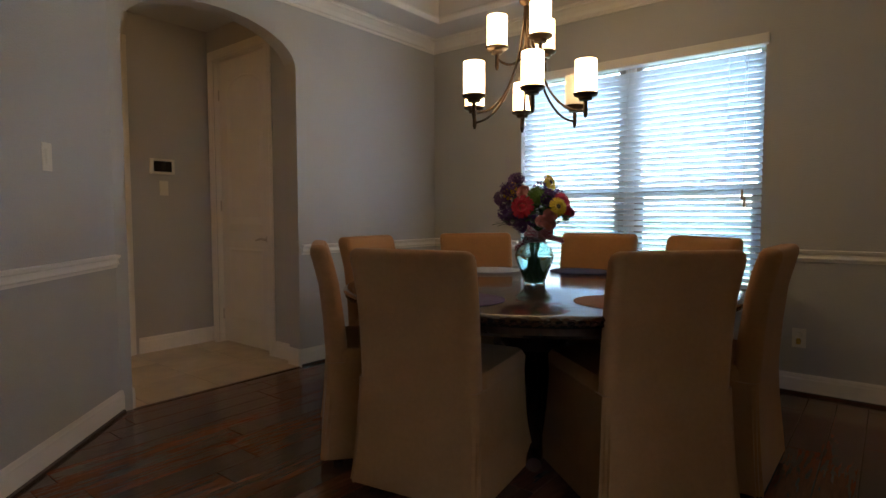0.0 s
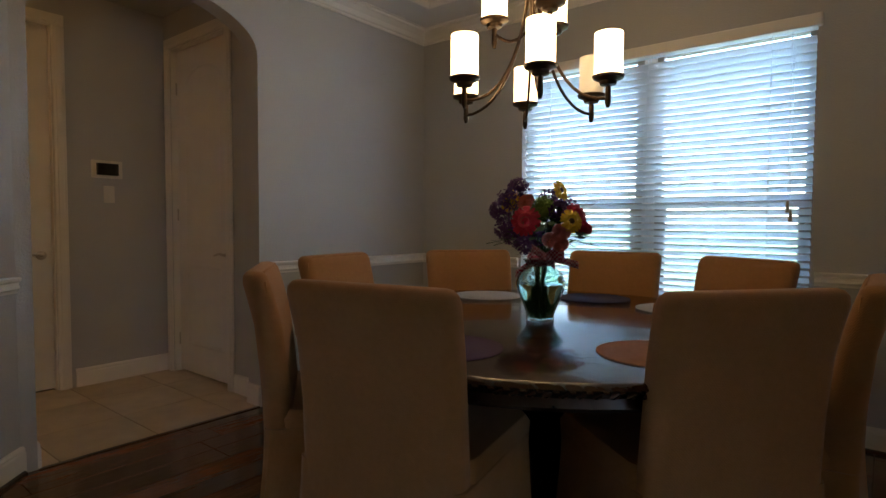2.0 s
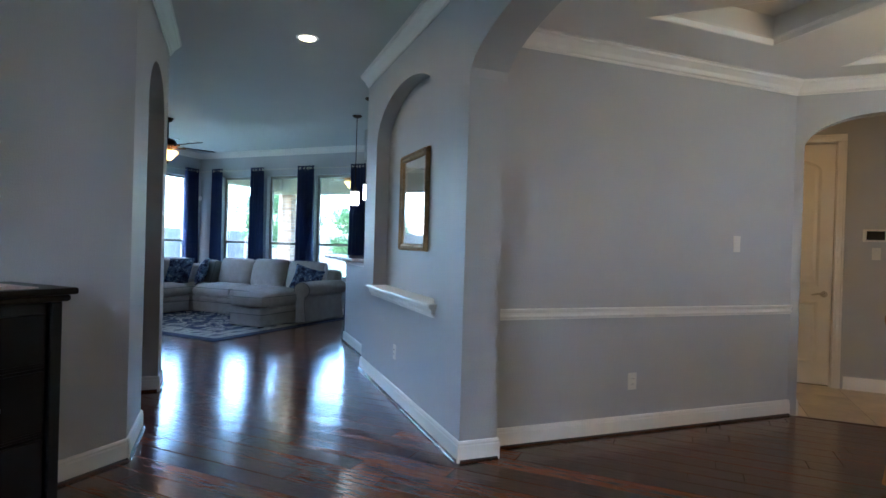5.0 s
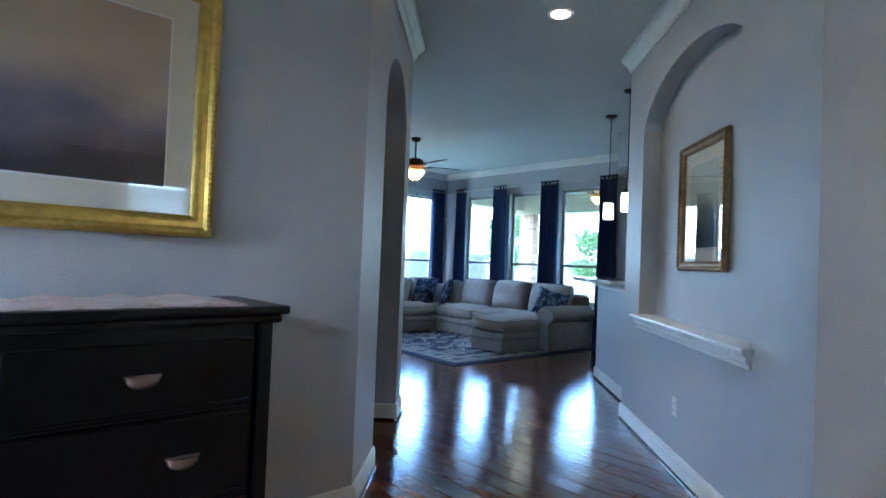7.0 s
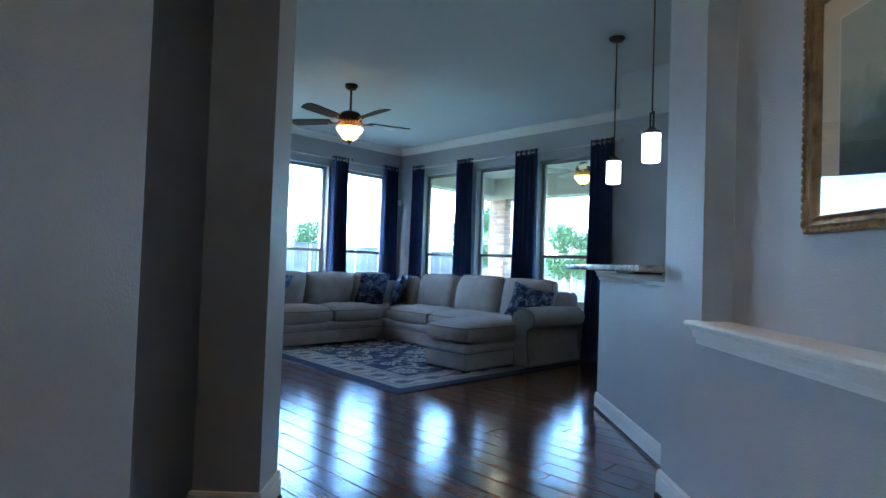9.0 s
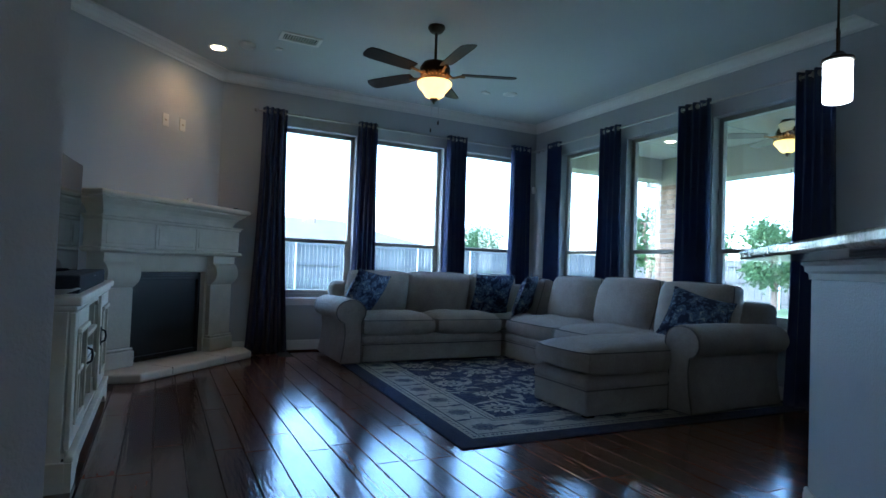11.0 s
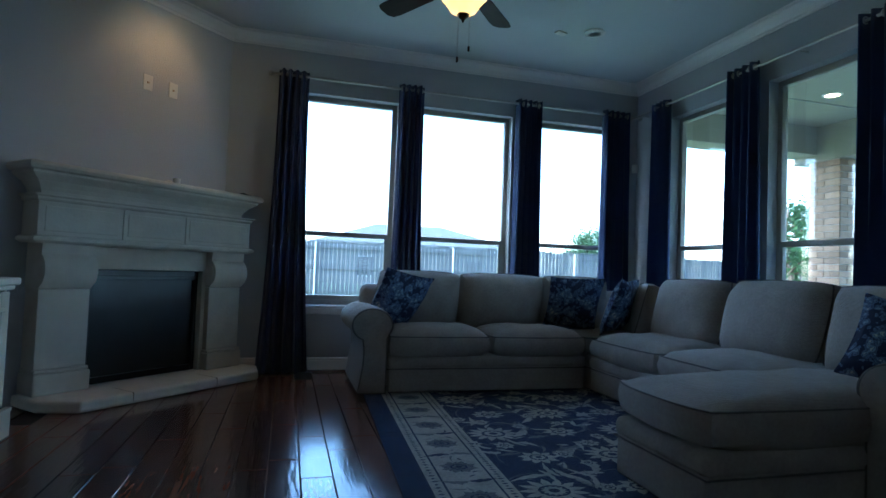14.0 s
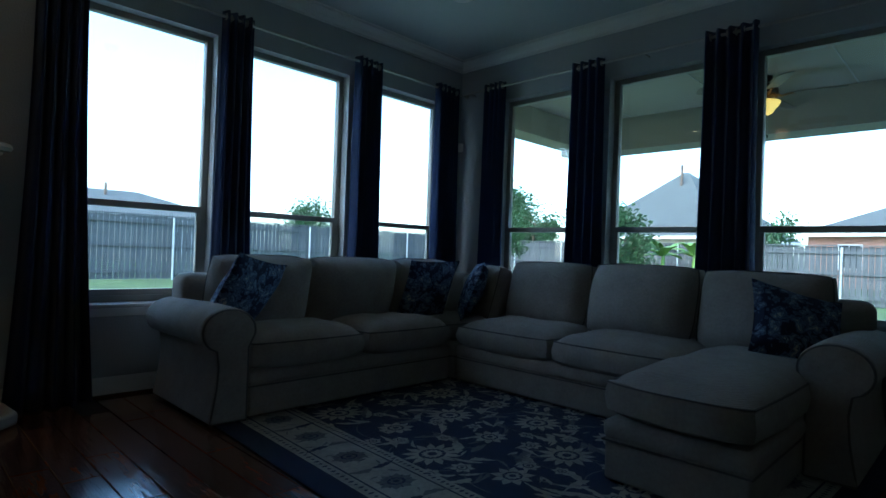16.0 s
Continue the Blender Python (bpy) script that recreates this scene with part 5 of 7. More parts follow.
# ---- ceiling fixtures ----
def ceiling_fan(name, x, y, ztop, rod, m_blade, label, lit, turn, ghost=None):
    f = thing(name, label, "ceiling fan", pose(x, y, ztop))
    part("canopy", lathe(B(), [(0.001, -0.0005), (0.07, -0.001), (0.072, -0.02), (0.05, -0.05), (0.03, -0.06), (0.001, -0.06)], 20), BRONZE, f, "", True)
    part("downrod", lathe(B(), [(0.012, -rod), (0.012, -0.055)], 10), BRONZE, f, "", True)
    z = -rod
    part("motor", lathe(B(), [(0.001, z + 0.03), (0.05, z + 0.03), (0.10, z + 0.01), (0.125, z - 0.03), (0.125, z - 0.07), (0.10, z - 0.10), (0.06, z - 0.12), (0.001, z - 0.12)], 28), BRONZE, f, "", True)
    for i in range(20):
        a = 2 * math.pi * i / 20
        part("motor_fin", boxed(0.085, 0.118, -0.004, 0.004, z - 0.105, z - 0.075), GOLDD, f, "", False, pose(0, 0, 0, 0, 0, math.degrees(a)))
    part("light_collar", lathe(B(), [(0.001, z - 0.119), (0.06, z - 0.12), (0.065, z - 0.15), (0.085, z - 0.165), (0.001, z - 0.166)], 20), GOLDD, f, "", True)
    part("light_bowl", lathe(B(), [(0.14, z - 0.150), (0.145, z - 0.160), (0.135, z - 0.185), (0.10, z - 0.225), (0.075, z - 0.265), (0.04, z - 0.285), (0.001, z - 0.288)], 28), lit, f, "amber alabaster glass bowl, lit", True)
    part("finial", lathe(B(), [(0.001, z - 0.287), (0.035, z - 0.286), (0.03, z - 0.30), (0.010, z - 0.315), (0.006, z - 0.33), (0.001, z - 0.332)], 14), BRONZE, f, "", True)
    for k in range(5):
        a = turn + 72 * k
        iron = part("blade_iron", tube(B(), [(0.10, 0, z - 0.075), (0.15, 0.01, z - 0.10), (0.20, 0, z - 0.09), (0.25, 0, z - 0.085)], [0.012, 0.010, 0.010, 0.014], 6), GOLDD, f, "", True, pose(0, 0, 0, 0, 0, a))
        bl = [(0.22, -0.050), (0.30, -0.062), (0.60, -0.070), (0.66, -0.062), (0.68, -0.03), (0.68, 0.03), (0.66, 0.062), (0.60, 0.070), (0.30, 0.062), (0.22, 0.050)]
        bm = extrude_poly(B(), bl, lambda u, v: Vector((u, v, z - 0.078 + v * 0.21)), lambda u, v: Vector((u, v, z - 0.070 + v * 0.21)))
        part("blade", bm, m_blade, iron, "dark walnut fan blade")
    for dx, ln in ((0.035, 0.24), (-0.03, 0.17)):
        ch = part("pull_chain", tube(B(), [(dx, 0.03, z - 0.16), (dx, 0.03, z - 0.30 - ln)], 0.0015, 5), STEEL, f)
        part("chain_pull", lathe(B(), [(0.001, 0.0), (0.006, -0.004), (0.007, -0.03), (0.001, -0.035)], 8, (dx, 0.03, z - 0.30 - ln)), DARKW, ch, "", True)
    return f


BLADE = mat("fan_blade_walnut", (0.035, 0.018, 0.012), 0.6, grain=0.5, scale=8, stretch=(1, 6, 1), spec=0.12)
ceiling_fan("ceiling_fan", -2.125, -5.31, H1, 0.32, BLADE, "bronze five-blade ceiling fan with a lit amber glass bowl", BOWL, 14)
fan_lamp = new("fan_lamp", bpy.data.lights.new("fan_lamp", 'POINT'))
fan_lamp.data.energy, fan_lamp.data.color, fan_lamp.data.shadow_soft_size = 6.0, (1.0, 0.50, 0.20), 0.03
fan_lamp.location = (-2.125, -5.31, H1 - 0.32 - 0.205)


def can_light(x, y, z, watts, label, tilt=None, spot=70):
    c = thing("recessed_light", label, "recessed light", pose(x, y, z))
    part("trim_ring", lathe(B(), [(0.062, -0.0008), (0.092, -0.0008), (0.090, -0.006), (0.066, -0.009), (0.062, -0.004), (0.062, -0.0008)], 28), TRIM, c, "", True)
    part("lamp_face", lathe(B(), [(0.001, -0.0045), (0.060, -0.0045), (0.060, -0.001), (0.001, -0.001)], 24), BULB, c, "glowing warm lamp face", True)
    lamp = bpy.data.lights.new("can_lamp", 'SPOT')
    lamp.energy, lamp.color, lamp.spot_size, lamp.spot_blend, lamp.shadow_soft_size = watts, (1.0, 0.50, 0.19), radians(spot), 1.0, 0.06
    lo = new("can_lamp", lamp)
    lo.matrix_basis = look((x, y, z - 0.02), tilt or (x, y, 0))


can_light(-0.24, -1.43, H1, 0.9, "round recessed ceiling light, on, in the corridor")
can_light(-0.565, -6.81, H1, 1.0, "round recessed eyeball light aimed at the chimney wall", (-0.12, -7.06, 2.0), 95)


def disc_fixture(name, x, y, r, h, label, cat):
    d = thing(name, label, cat, pose(x, y, H1))
    part("housing", lathe(B(), [(0.001, -0.0008), (r, -0.0008), (r, -h * 0.5), (r * 0.8, -h), (0.001, -h)], 24), PLASTIC, d, "", True)
    part("rim", lathe(B(), [(r * 0.5, -h - 0.001), (r * 0.62, -h - 0.004), (r * 0.7, -h - 0.001)], 20), TRIM, d, "", True)


disc_fixture("smoke_detector", -0.80, -6.57, 0.07, 0.035, "round white smoke detector on the ceiling", "smoke detector")
disc_fixture("ceiling_speaker", -3.64, -6.49, 0.085, 0.012, "round white recessed ceiling speaker", "speaker")
sq = thing("ceiling_sensor", "small square white ceiling plate", "sensor", pose(-3.37, -6.58, H1, 0, 0, 20))
part("plate", boxed(-0.05, 0.05, -0.03, 0.03, -0.014, -0.0008, 0.004), PLASTIC, sq)
part("lens", boxed(-0.012, 0.012, -0.012, 0.012, -0.017, -0.0135, 0.002), PAPER, sq)
sq2 = thing("ceiling_sensor", "small square white ceiling plate by the vent", "sensor", pose(-1.07, -6.52, H1, 0, 0, 10))
part("plate", boxed(-0.03, 0.03, -0.03, 0.03, -0.014, -0.0008, 0.004), PLASTIC, sq2)
part("lens", boxed(-0.010, 0.010, -0.010, 0.010, -0.017, -0.0135, 0.002), PAPER, sq2)
vt = thing("ceiling_vent", "white metal ceiling air vent with dark slots", "vent", pose(-1.20, -6.18, H1, 0, 0, 0))
part("backing", boxed(-0.15, 0.15, -0.07, 0.07, -0.003, -0.0008), BLACKP, vt)
for a in ((-0.18, -0.15, -0.10, 0.10), (0.15, 0.18, -0.10, 0.10), (-0.15, 0.15, -0.10, -0.07), (-0.15, 0.15, 0.07, 0.10)):
    part("frame", boxed(*a, -0.012, -0.0008, 0.003, 1), TRIM, vt)
for i in range(13):
    x = -0.138 + i * 0.023
    part("slat", boxed(-0.006, 0.006, -0.069, 0.069, -0.0012, 0.0012), TRIM, vt, "", False, pose(x, 0, -0.008, 0, 40, 0))


def pendant(x, y, turn):
    p = thing("pendant_light", "bronze mini pendant with a glowing white glass cylinder over the bar", "pendant light", pose(x, y, H1, 0, 0, turn), "bar pendants")
    part("canopy", lathe(B(), [(0.001, -0.0008), (0.065, -0.001), (0.065, -0.012), (0.045, -0.028), (0.012, -0.034), (0.001, -0.034)], 20), BRONZE, p, "", True)
    part("rod", lathe(B(), [(0.005, -0.882), (0.005, -0.03)], 8), BRONZE, p, "", True)
    bm = B()
    for sx in (-0.016, 0.016):
        box(bm, sx - 0.004, sx + 0.004, -0.005, 0.005, -0.982, -0.872)
    box(bm, -0.02, 0.02, -0.006, 0.006, -0.887, -0.874)
    part("yoke", bm, BRONZE, p)
    part("cap", lathe(B(), [(0.001, -0.972), (0.02, -0.974), (0.035, -0.992), (0.062, -1.004), (0.064, -1.018), (0.001, -1.019)], 24), BRONZE, p, "", True)
    part("glass_shade", lathe(B(), [(0.001, -1.0195), (0.056, -1.020), (0.056, -1.190), (0.052, -1.197), (0.001, -1.198)], 28), PENDG, p, "glowing white glass cylinder", True)


pendant(*P(-3.795, 0.156), 20)
pendant(*P(-2.84, 0.105), 60)

# ---- bar ----
m = Matrix.Translation((*P(-2.062, 0.06), 1.0965)) @ Matrix.Rotation(radians(225), 4, 'Z')
bt = thing("bar_top", "speckled granite bar top with a rounded edge on a half wall", "counter", m)
# local: x along the bar to the south-west, y to the corridor side
sl = part("slab", extrude_poly(B(), [(0.004, 0.29), (1.66, 0.29), (1.76, 0.25), (1.80, 0.15), (1.80, -0.19), (0.004, -0.19)], lambda x, y: Vector((x, y, 0.0)), lambda x, y: Vector((x, y, 0.038))), GRANITE, bt, "", True)
bvl = sl.modifiers.new("eased", 'BEVEL')
bvl.width, bvl.segments = 0.010, 3
part("support_bracket", boxed(0.35, 0.65, -0.015, 0.20, -0.012, -0.0005, 0.002, 1), BLACKP, bt, "flat black steel bracket")
kc = thing("kitchen_counter", "lower kitchen counter with granite top behind the bar", "counter", m)
part("cabinet", boxed(0.02, 1.66, -0.80, -0.175, -1.094, -0.19, 0.004, 1), CREAM, kc)
part("worktop", boxed(0.01, 1.68, -0.83, -0.172, -0.189, -0.15, 0.008), GRANITE, kc)
fc = thing("kitchen_faucet", "brushed nickel gooseneck kitchen faucet behind the bar", "faucet", m @ pose(0.69, -0.27, -0.1495))
part("base", lathe(B(), [(0.001, 0), (0.03, 0.0), (0.028, 0.015), (0.016, 0.03), (0.001, 0.031)], 16), STEEL, fc, "", True)
part("spout", tube(B(), [(0, 0, 0.03), (0, 0, 0.26)] + [(0, -0.085 + 0.085 * math.cos(a), 0.26 + 0.085 * math.sin(a)) for a in [math.pi * i / 10 for i in range(1, 11)]] + [(0, -0.17, 0.20)], 0.013, 10), STEEL, fc, "", True)
part("lever", tube(B(), [(0.02, 0, 0.05), (0.07, 0, 0.08)], 0.007, 6), STEEL, fc, "", True)


# ---- foyer ----
def buffet():
    b = thing("buffet_chest", "black lacquered chest of drawers with silver cup pulls", "chest", pose(2.785, PY + 0.012, 0))
    W, D, Hh = 0.77, 0.455, 1.065
    part("top", boxed(-W - 0.045, W + 0.045, 0.0, D + 0.045, Hh - 0.03, Hh, 0.010, 3), BLACKW, b)
    part("top_moulding", boxed(-W - 0.025, W + 0.025, 0.0, D + 0.025, Hh - 0.06, Hh - 0.031, 0.012, 3), BLACKW, b)
    part("body", boxed(-W, W, 0.0, D - 0.03, 0.10, Hh - 0.061, 0.003, 1), BLACKW, b)
    for x in (-W - 0.002, W - 0.045):
        part("post", boxed(x, x + 0.047, D - 0.029, D, 0.10, Hh - 0.061, 0.006, 2), BLACKW, b)
    part("plinth", boxed(-W - 0.02, W + 0.02, 0.0, D + 0.02, 0.04, 0.10, 0.012, 2), BLACKW, b)
    for x in (-W + 0.03, W - 0.03):
        for y in (0.05, D - 0.04):
            part("foot", lathe(B(), [(0.001, 0.0), (0.022, 0.001), (0.034, 0.02), (0.028, 0.0395), (0.001, 0.04)], 14, (x, y, 0)), BLACKW, b, "", True)
    for i, (z0, z1) in enumerate([(0.725, 0.955), (0.435, 0.71), (0.125, 0.42)]):
        for x0, x1 in ([(-W + 0.06, -0.015), (0.015, W - 0.06)] if i == 0 else [(-W + 0.06, W - 0.06)]):
            d = part("drawer", boxed(x0, x1, D - 0.0295, D - 0.008, z0, z1, 0.006, 2), BLACKW, b)
            part("drawer_bead", boxed(x0 + 0.015, x1 - 0.015, D - 0.0085, D - 0.003, z0 + 0.015, z0 + 0.025, 0.002, 1), BLACKW, d)
            for hx in ([(x0 + x1) / 2] if i == 0 else [x0 + 0.22, x1 - 0.22]):
                hz = (z0 + z1) / 2
                bm = B()
                cup = [[bm.verts.new((hx + 0.05 * math.cos(math.pi * u / 14), D - 0.0055 + 0.024 * math.sin(math.pi * u / 14) * math.sin(math.pi * w / 12), hz + 0.016 - 0.040 * math.sin(math.pi * u / 14) ** 0.8 * math.cos(math.pi * w / 12))) for u in range(15)] for w in range(7)]
                for ra, rb in zip(cup, cup[1:]):
                    for u in range(14):
                        bm.faces.new((ra[u], ra[u + 1], rb[u + 1], rb[u]))
                bmesh.ops.remove_doubles(bm, verts=bm.verts, dist=0.0002)
                pl = part("cup_pull", bm, STEEL, d, "polished silver cup pull", True)
                part("pull_plate", boxed(hx - 0.053, hx + 0.053, D - 0.0085, D - 0.006, hz + 0.010, hz + 0.021, 0.001, 1), STEEL, pl)
    # lace runner with a scalloped hem
    bm = B()
    n = 132
    def edge(s):
        return 0.022 * abs(math.sin(s * math.pi * 11))
    pts = [(-0.68 + 1.36 * i / n, 0.44 + edge(i / n)) for i in range(n + 1)] + [(0.68 - 1.36 * i / n, 0.08 - edge(i / n)) for i in range(n + 1)]
    extrude_poly(bm, pts, lambda x, y: Vector((x, y, 0.0005)), lambda x, y: Vector((x, y, 0.010 + 0.006 * math.sin(x * 31))))
    rn = thing("lace_runner", "pale pink scalloped lace runner on the black chest", "runner", pose(2.785, PY + 0.012, Hh))
    part("cloth", bm, LACE, rn)


buffet()


def framed(name, m, w, h, fw, fr, matw, pm, label, ornate):
    """A framed print: mitred moulded frame, mat, print and glass. m: local x along the wall, y into the room, z up from the lower edge's middle."""
    t = thing(name, label, "picture", m)
    prof = [(0.0, 0.002), (0.0, 0.022), (0.15, 0.034), (0.3, 0.036), (0.45, 0.026), (0.6, 0.028), (0.8, 0.022), (0.92, 0.016), (1.0, 0.010), (1.0, 0.002)]
    cor = [(-w / 2, 0, 1, 1), (w / 2, 0, -1, 1), (w / 2, h, -1, -1), (-w / 2, h, 1, -1)]
    for k in range(4):
        a, b = cor[k], cor[(k + 1) % 4]
        bm = B()
        extrude_poly(bm, prof, lambda o, d: Vector((a[0] + a[2] * o * fw, d, a[1] + a[3] * o * fw)), lambda o, d: Vector((b[0] + b[2] * o * fw, d, b[1] + b[3] * o * fw)))
        s = part("frame_side", bm, fr, t, "", True)
        ln = math.hypot(b[0] - a[0], b[1] - a[1])
        n = int(ln / (0.030 if ornate else 0.022))
        bm = B()
        dx, dz = (b[0] - a[0]) / ln, (b[1] - a[1]) / ln
        for i in range(n):
            q = fw * 0.3 + (ln - fw * 0.6) * (i + 0.5) / n
            cx, cz = a[0] + dx * q + a[2] * abs(dz) * fw * 0.22, a[1] + dz * q + a[3] * abs(dx) * fw * 0.22
            g = bmesh.ops.create_icosphere(bm, subdivisions=1, radius=0.011 if ornate else 0.007)["verts"]
            for v in g:
                v.co = Vector((v.co.x * (1 + 0.5 * abs(dx)) + cx, v.co.y * 0.7 + 0.035, v.co.z * (1 + 0.5 * abs(dz)) + cz))
        part("frame_beading", bm, fr, s, "", True)
    part("mat_board", boxed(-w / 2 + fw * 0.8, w / 2 - fw * 0.8, 0.003, 0.006, fw * 0.8, h - fw * 0.8), MATB, t, "cream mat board")
    part("mat_bevel", boxed(-w / 2 + fw + matw - 0.008, w / 2 - fw - matw + 0.008, 0.0062, 0.0072, fw + matw - 0.008, h - fw - matw + 0.008), PAPER, t)
    part("print", boxed(-w / 2 + fw + matw, w / 2 - fw - matw, 0.0074, 0.0084, fw + matw, h - fw - matw), pm, t, "landscape print")
    g = part("glazing", boxed(-w / 2 + fw * 0.85, w / 2 - fw * 0.85, 0.0105, 0.0115, fw * 0.85, h - fw * 0.85), PICG, t, "clear picture glass")
    g.visible_shadow = False
    return t


framed("painting", pose(2.785, PY + 0.0015, 1.30), 1.40, 1.02, 0.085, GOLD, 0.10, pic_mat("dusk_landscape", (0.03, 0.024, 0.028), (0.15, 0.13, 0.17), (0.44, 0.36, 0.28), 3.0),
       "large gilt-framed dusk landscape with a cream mat", False)
framed("painting", Matrix.Translation((*P(-0.81, NICHE_V + 0.1285), 1.245)) @ Matrix.Rotation(radians(-135), 4, 'Z'), 0.70, 0.82, 0.06, GOLDD, 0.085,
       pic_mat("garden_print", (0.03, 0.05, 0.045), (0.12, 0.18, 0.15), (0.45, 0.5, 0.45), 4.0), "antique gilt-framed garden print hanging in the niche", True)


# ---- dining room ----
TX, TY, TZ = 0.145, 3.655, 0.75


def dining_table():
    t = thing("dining_table", "large round dark wood pedestal dining table with a carved rim", "table", pose(TX, TY, 0))
    part("tabletop", lathe(B(), [(0.001, TZ - 0.035), (0.963, TZ - 0.035), (0.990, TZ - 0.028), (1.006, TZ - 0.015), (0.997, TZ - 0.004), (0.984, TZ), (0.001, TZ)], 96), DARKW, t, "glossy dark wood top", True)
    bm = lathe(B(), [(0.899, TZ - 0.10), (0.915, TZ - 0.10), (0.931, TZ - 0.085), (0.922, TZ - 0.06), (0.937, TZ - 0.045), (0.937, TZ - 0.0355), (0.899, TZ - 0.0355)], 96)
    part("apron", bm, DARKW, t, "", True)
    bm = B()
    for i in range(150):
        a = 2 * math.pi * i / 150
        g = bmesh.ops.create_icosphere(bm, subdivisions=1, radius=0.012)["verts"]
        mm = Matrix.Rotation(a, 4, 'Z') @ Matrix.Translation((0.991, 0, TZ - 0.031)) @ Matrix.Rotation(0.5, 4, 'X')
        for v in g:
            v.co = mm @ Vector((v.co.x * 0.7, v.co.y * 1.5, v.co.z * 0.8))
    part("carved_rim", bm, DARKW, t, "carved rope rim", True)
    part("pedestal", lathe(B(), [(0.001, 0.12), (0.20, 0.12), (0.23, 0.16), (0.17, 0.22), (0.12, 0.28), (0.17, 0.36), (0.22, 0.43), (0.20, 0.50), (0.12, 0.58), (0.16, 0.63), (0.30, 0.66), (0.30, TZ - 0.036), (0.001, TZ - 0.036)], 32), DARKW, t, "turned pedestal", True)
    for k in range(4):
        a = radians(90 * k + 30)
        pts = [(0.15, 0.20), (0.30, 0.24), (0.42, 0.17), (0.52, 0.07), (0.60, 0.045), (0.64, 0.04)]
        part("foot", tube(B(), [(p * math.cos(a), p * math.sin(a), z) for p, z in pts], [0.06, 0.055, 0.048, 0.042, 0.040, 0.034], 10), DARKW, t, "scrolled foot", True)


dining_table()


def dining_chair():
    c = thing("dining_chair", "tan slipcovered parsons dining chair with a pleated skirt", "chair", None, "chairs round the table")
    # local: +y faces the table, the back stands at y = 0
    def shell(rows):
        bm = B()
        vs = [[bm.verts.new(p) for p in r] for r in rows]
        n = len(vs[0])
        for a, b in zip(vs, vs[1:]):
            for i in range(n):
                bm.faces.new((a[i], a[(i + 1) % n], b[(i + 1) % n], b[i]))
        bm.faces.new(vs[0]), bm.faces.new(vs[-1])
        return bm

    def rrect(w, d, cy, z, r, wave=0.0, n=10, lean=0.0):
        pts = []
        for qx, qy, a0 in ((1, 1, 0), (-1, 1, 90), (-1, -1, 180), (1, -1, 270)):
            for i in range(n + 1):
                a = radians(a0 + 90 * i / n)
                x, y = qx * (w / 2 - r) + r * math.cos(a), qy * (d / 2 - r) + r * math.sin(a)
                pts.append((x, y))
        out = []
        m = len(pts)
        for i, (x, y) in enumerate(pts):
            q, p2 = pts[i - 1], pts[(i + 1) % m]
            k = 1 + wave * (math.sin(i * 1.9) + 0.6 * math.sin(i * 0.83 + 1)) / max(0.2, math.hypot(x, y))
            out.append((x * k, cy + y * k + lean, z))
        return out
    rows = []
    for z, w, d, cy, r in [(0.30, 0.455, 0.10, 0.035, 0.035), (0.45, 0.452, 0.096, 0.03, 0.038), (0.60, 0.452, 0.09, 0.018, 0.038), (0.75, 0.455, 0.086, 0.0, 0.036), (0.83, 0.460, 0.085, -0.02, 0.035), (0.88, 0.462, 0.083, -0.034, 0.034), (0.902, 0.456, 0.074, -0.038, 0.032), (0.914, 0.435, 0.052, -0.041, 0.024), (0.918, 0.41, 0.026, -0.042, 0.012)]:
        rows.append(rrect(w, d, cy, z, r))
    part("backrest", shell(rows), SLIP, c, "", True)
    part("back_seam", tube(B(), [(x, y, z) for x, y, z in [(0.222, 0.05, 0.31), (0.222, 0.03, 0.60), (0.224, 0.006, 0.78), (0.222, -0.006, 0.885), (0.19, -0.012, 0.912), (-0.19, -0.012, 0.912), (-0.222, -0.006, 0.885), (-0.224, 0.006, 0.78), (-0.222, 0.03, 0.60), (-0.222, 0.05, 0.31)]], 0.004, 5), SLIP, c, "", True)
    rows = []
    for z, w, d, r in [(0.40, 0.46, 0.46, 0.03), (0.46, 0.47, 0.47, 0.04), (0.485, 0.45, 0.45, 0.05), (0.495, 0.36, 0.36, 0.05)]:
        rows.append(rrect(w, d, 0.27, z, r))
    part("seat", shell(rows), SLIP, c, "", True)
    rows = []
    for k in range(9):
        z = 0.43 - k * 0.40 / 8
        wv = 0.0035 * k / 8 * 1.6
        rows.append(rrect(0.468 + 0.045 * (k / 8) ** 1.5, 0.50 + 0.055 * (k / 8) ** 1.5, 0.235, z, 0.03, wv, 10))
    bm = shell(rows)
    for v in bm.verts:
        k = noise.noise(Vector((v.co.x * 5, v.co.y * 5, v.co.z * 4))) * 0.012 * (0.45 - v.co.z) / 0.4
        v.co.x += k
        v.co.y += k * 0.6
    part("skirt", bm, SLIP, c, "tan cloth skirt with soft folds", True)
    for x in (-0.18, 0.18):
        for y in (0.03, 0.45):
            part("leg", boxed(x - 0.02, x + 0.02, y - 0.02, y + 0.02, 0.0, 0.05, 0.004, 1), DARKW, c)
    for ob in c.children:
        ob.data.transform(Matrix.Diagonal((1.15, 1.05, 1.073, 1)))
    return c


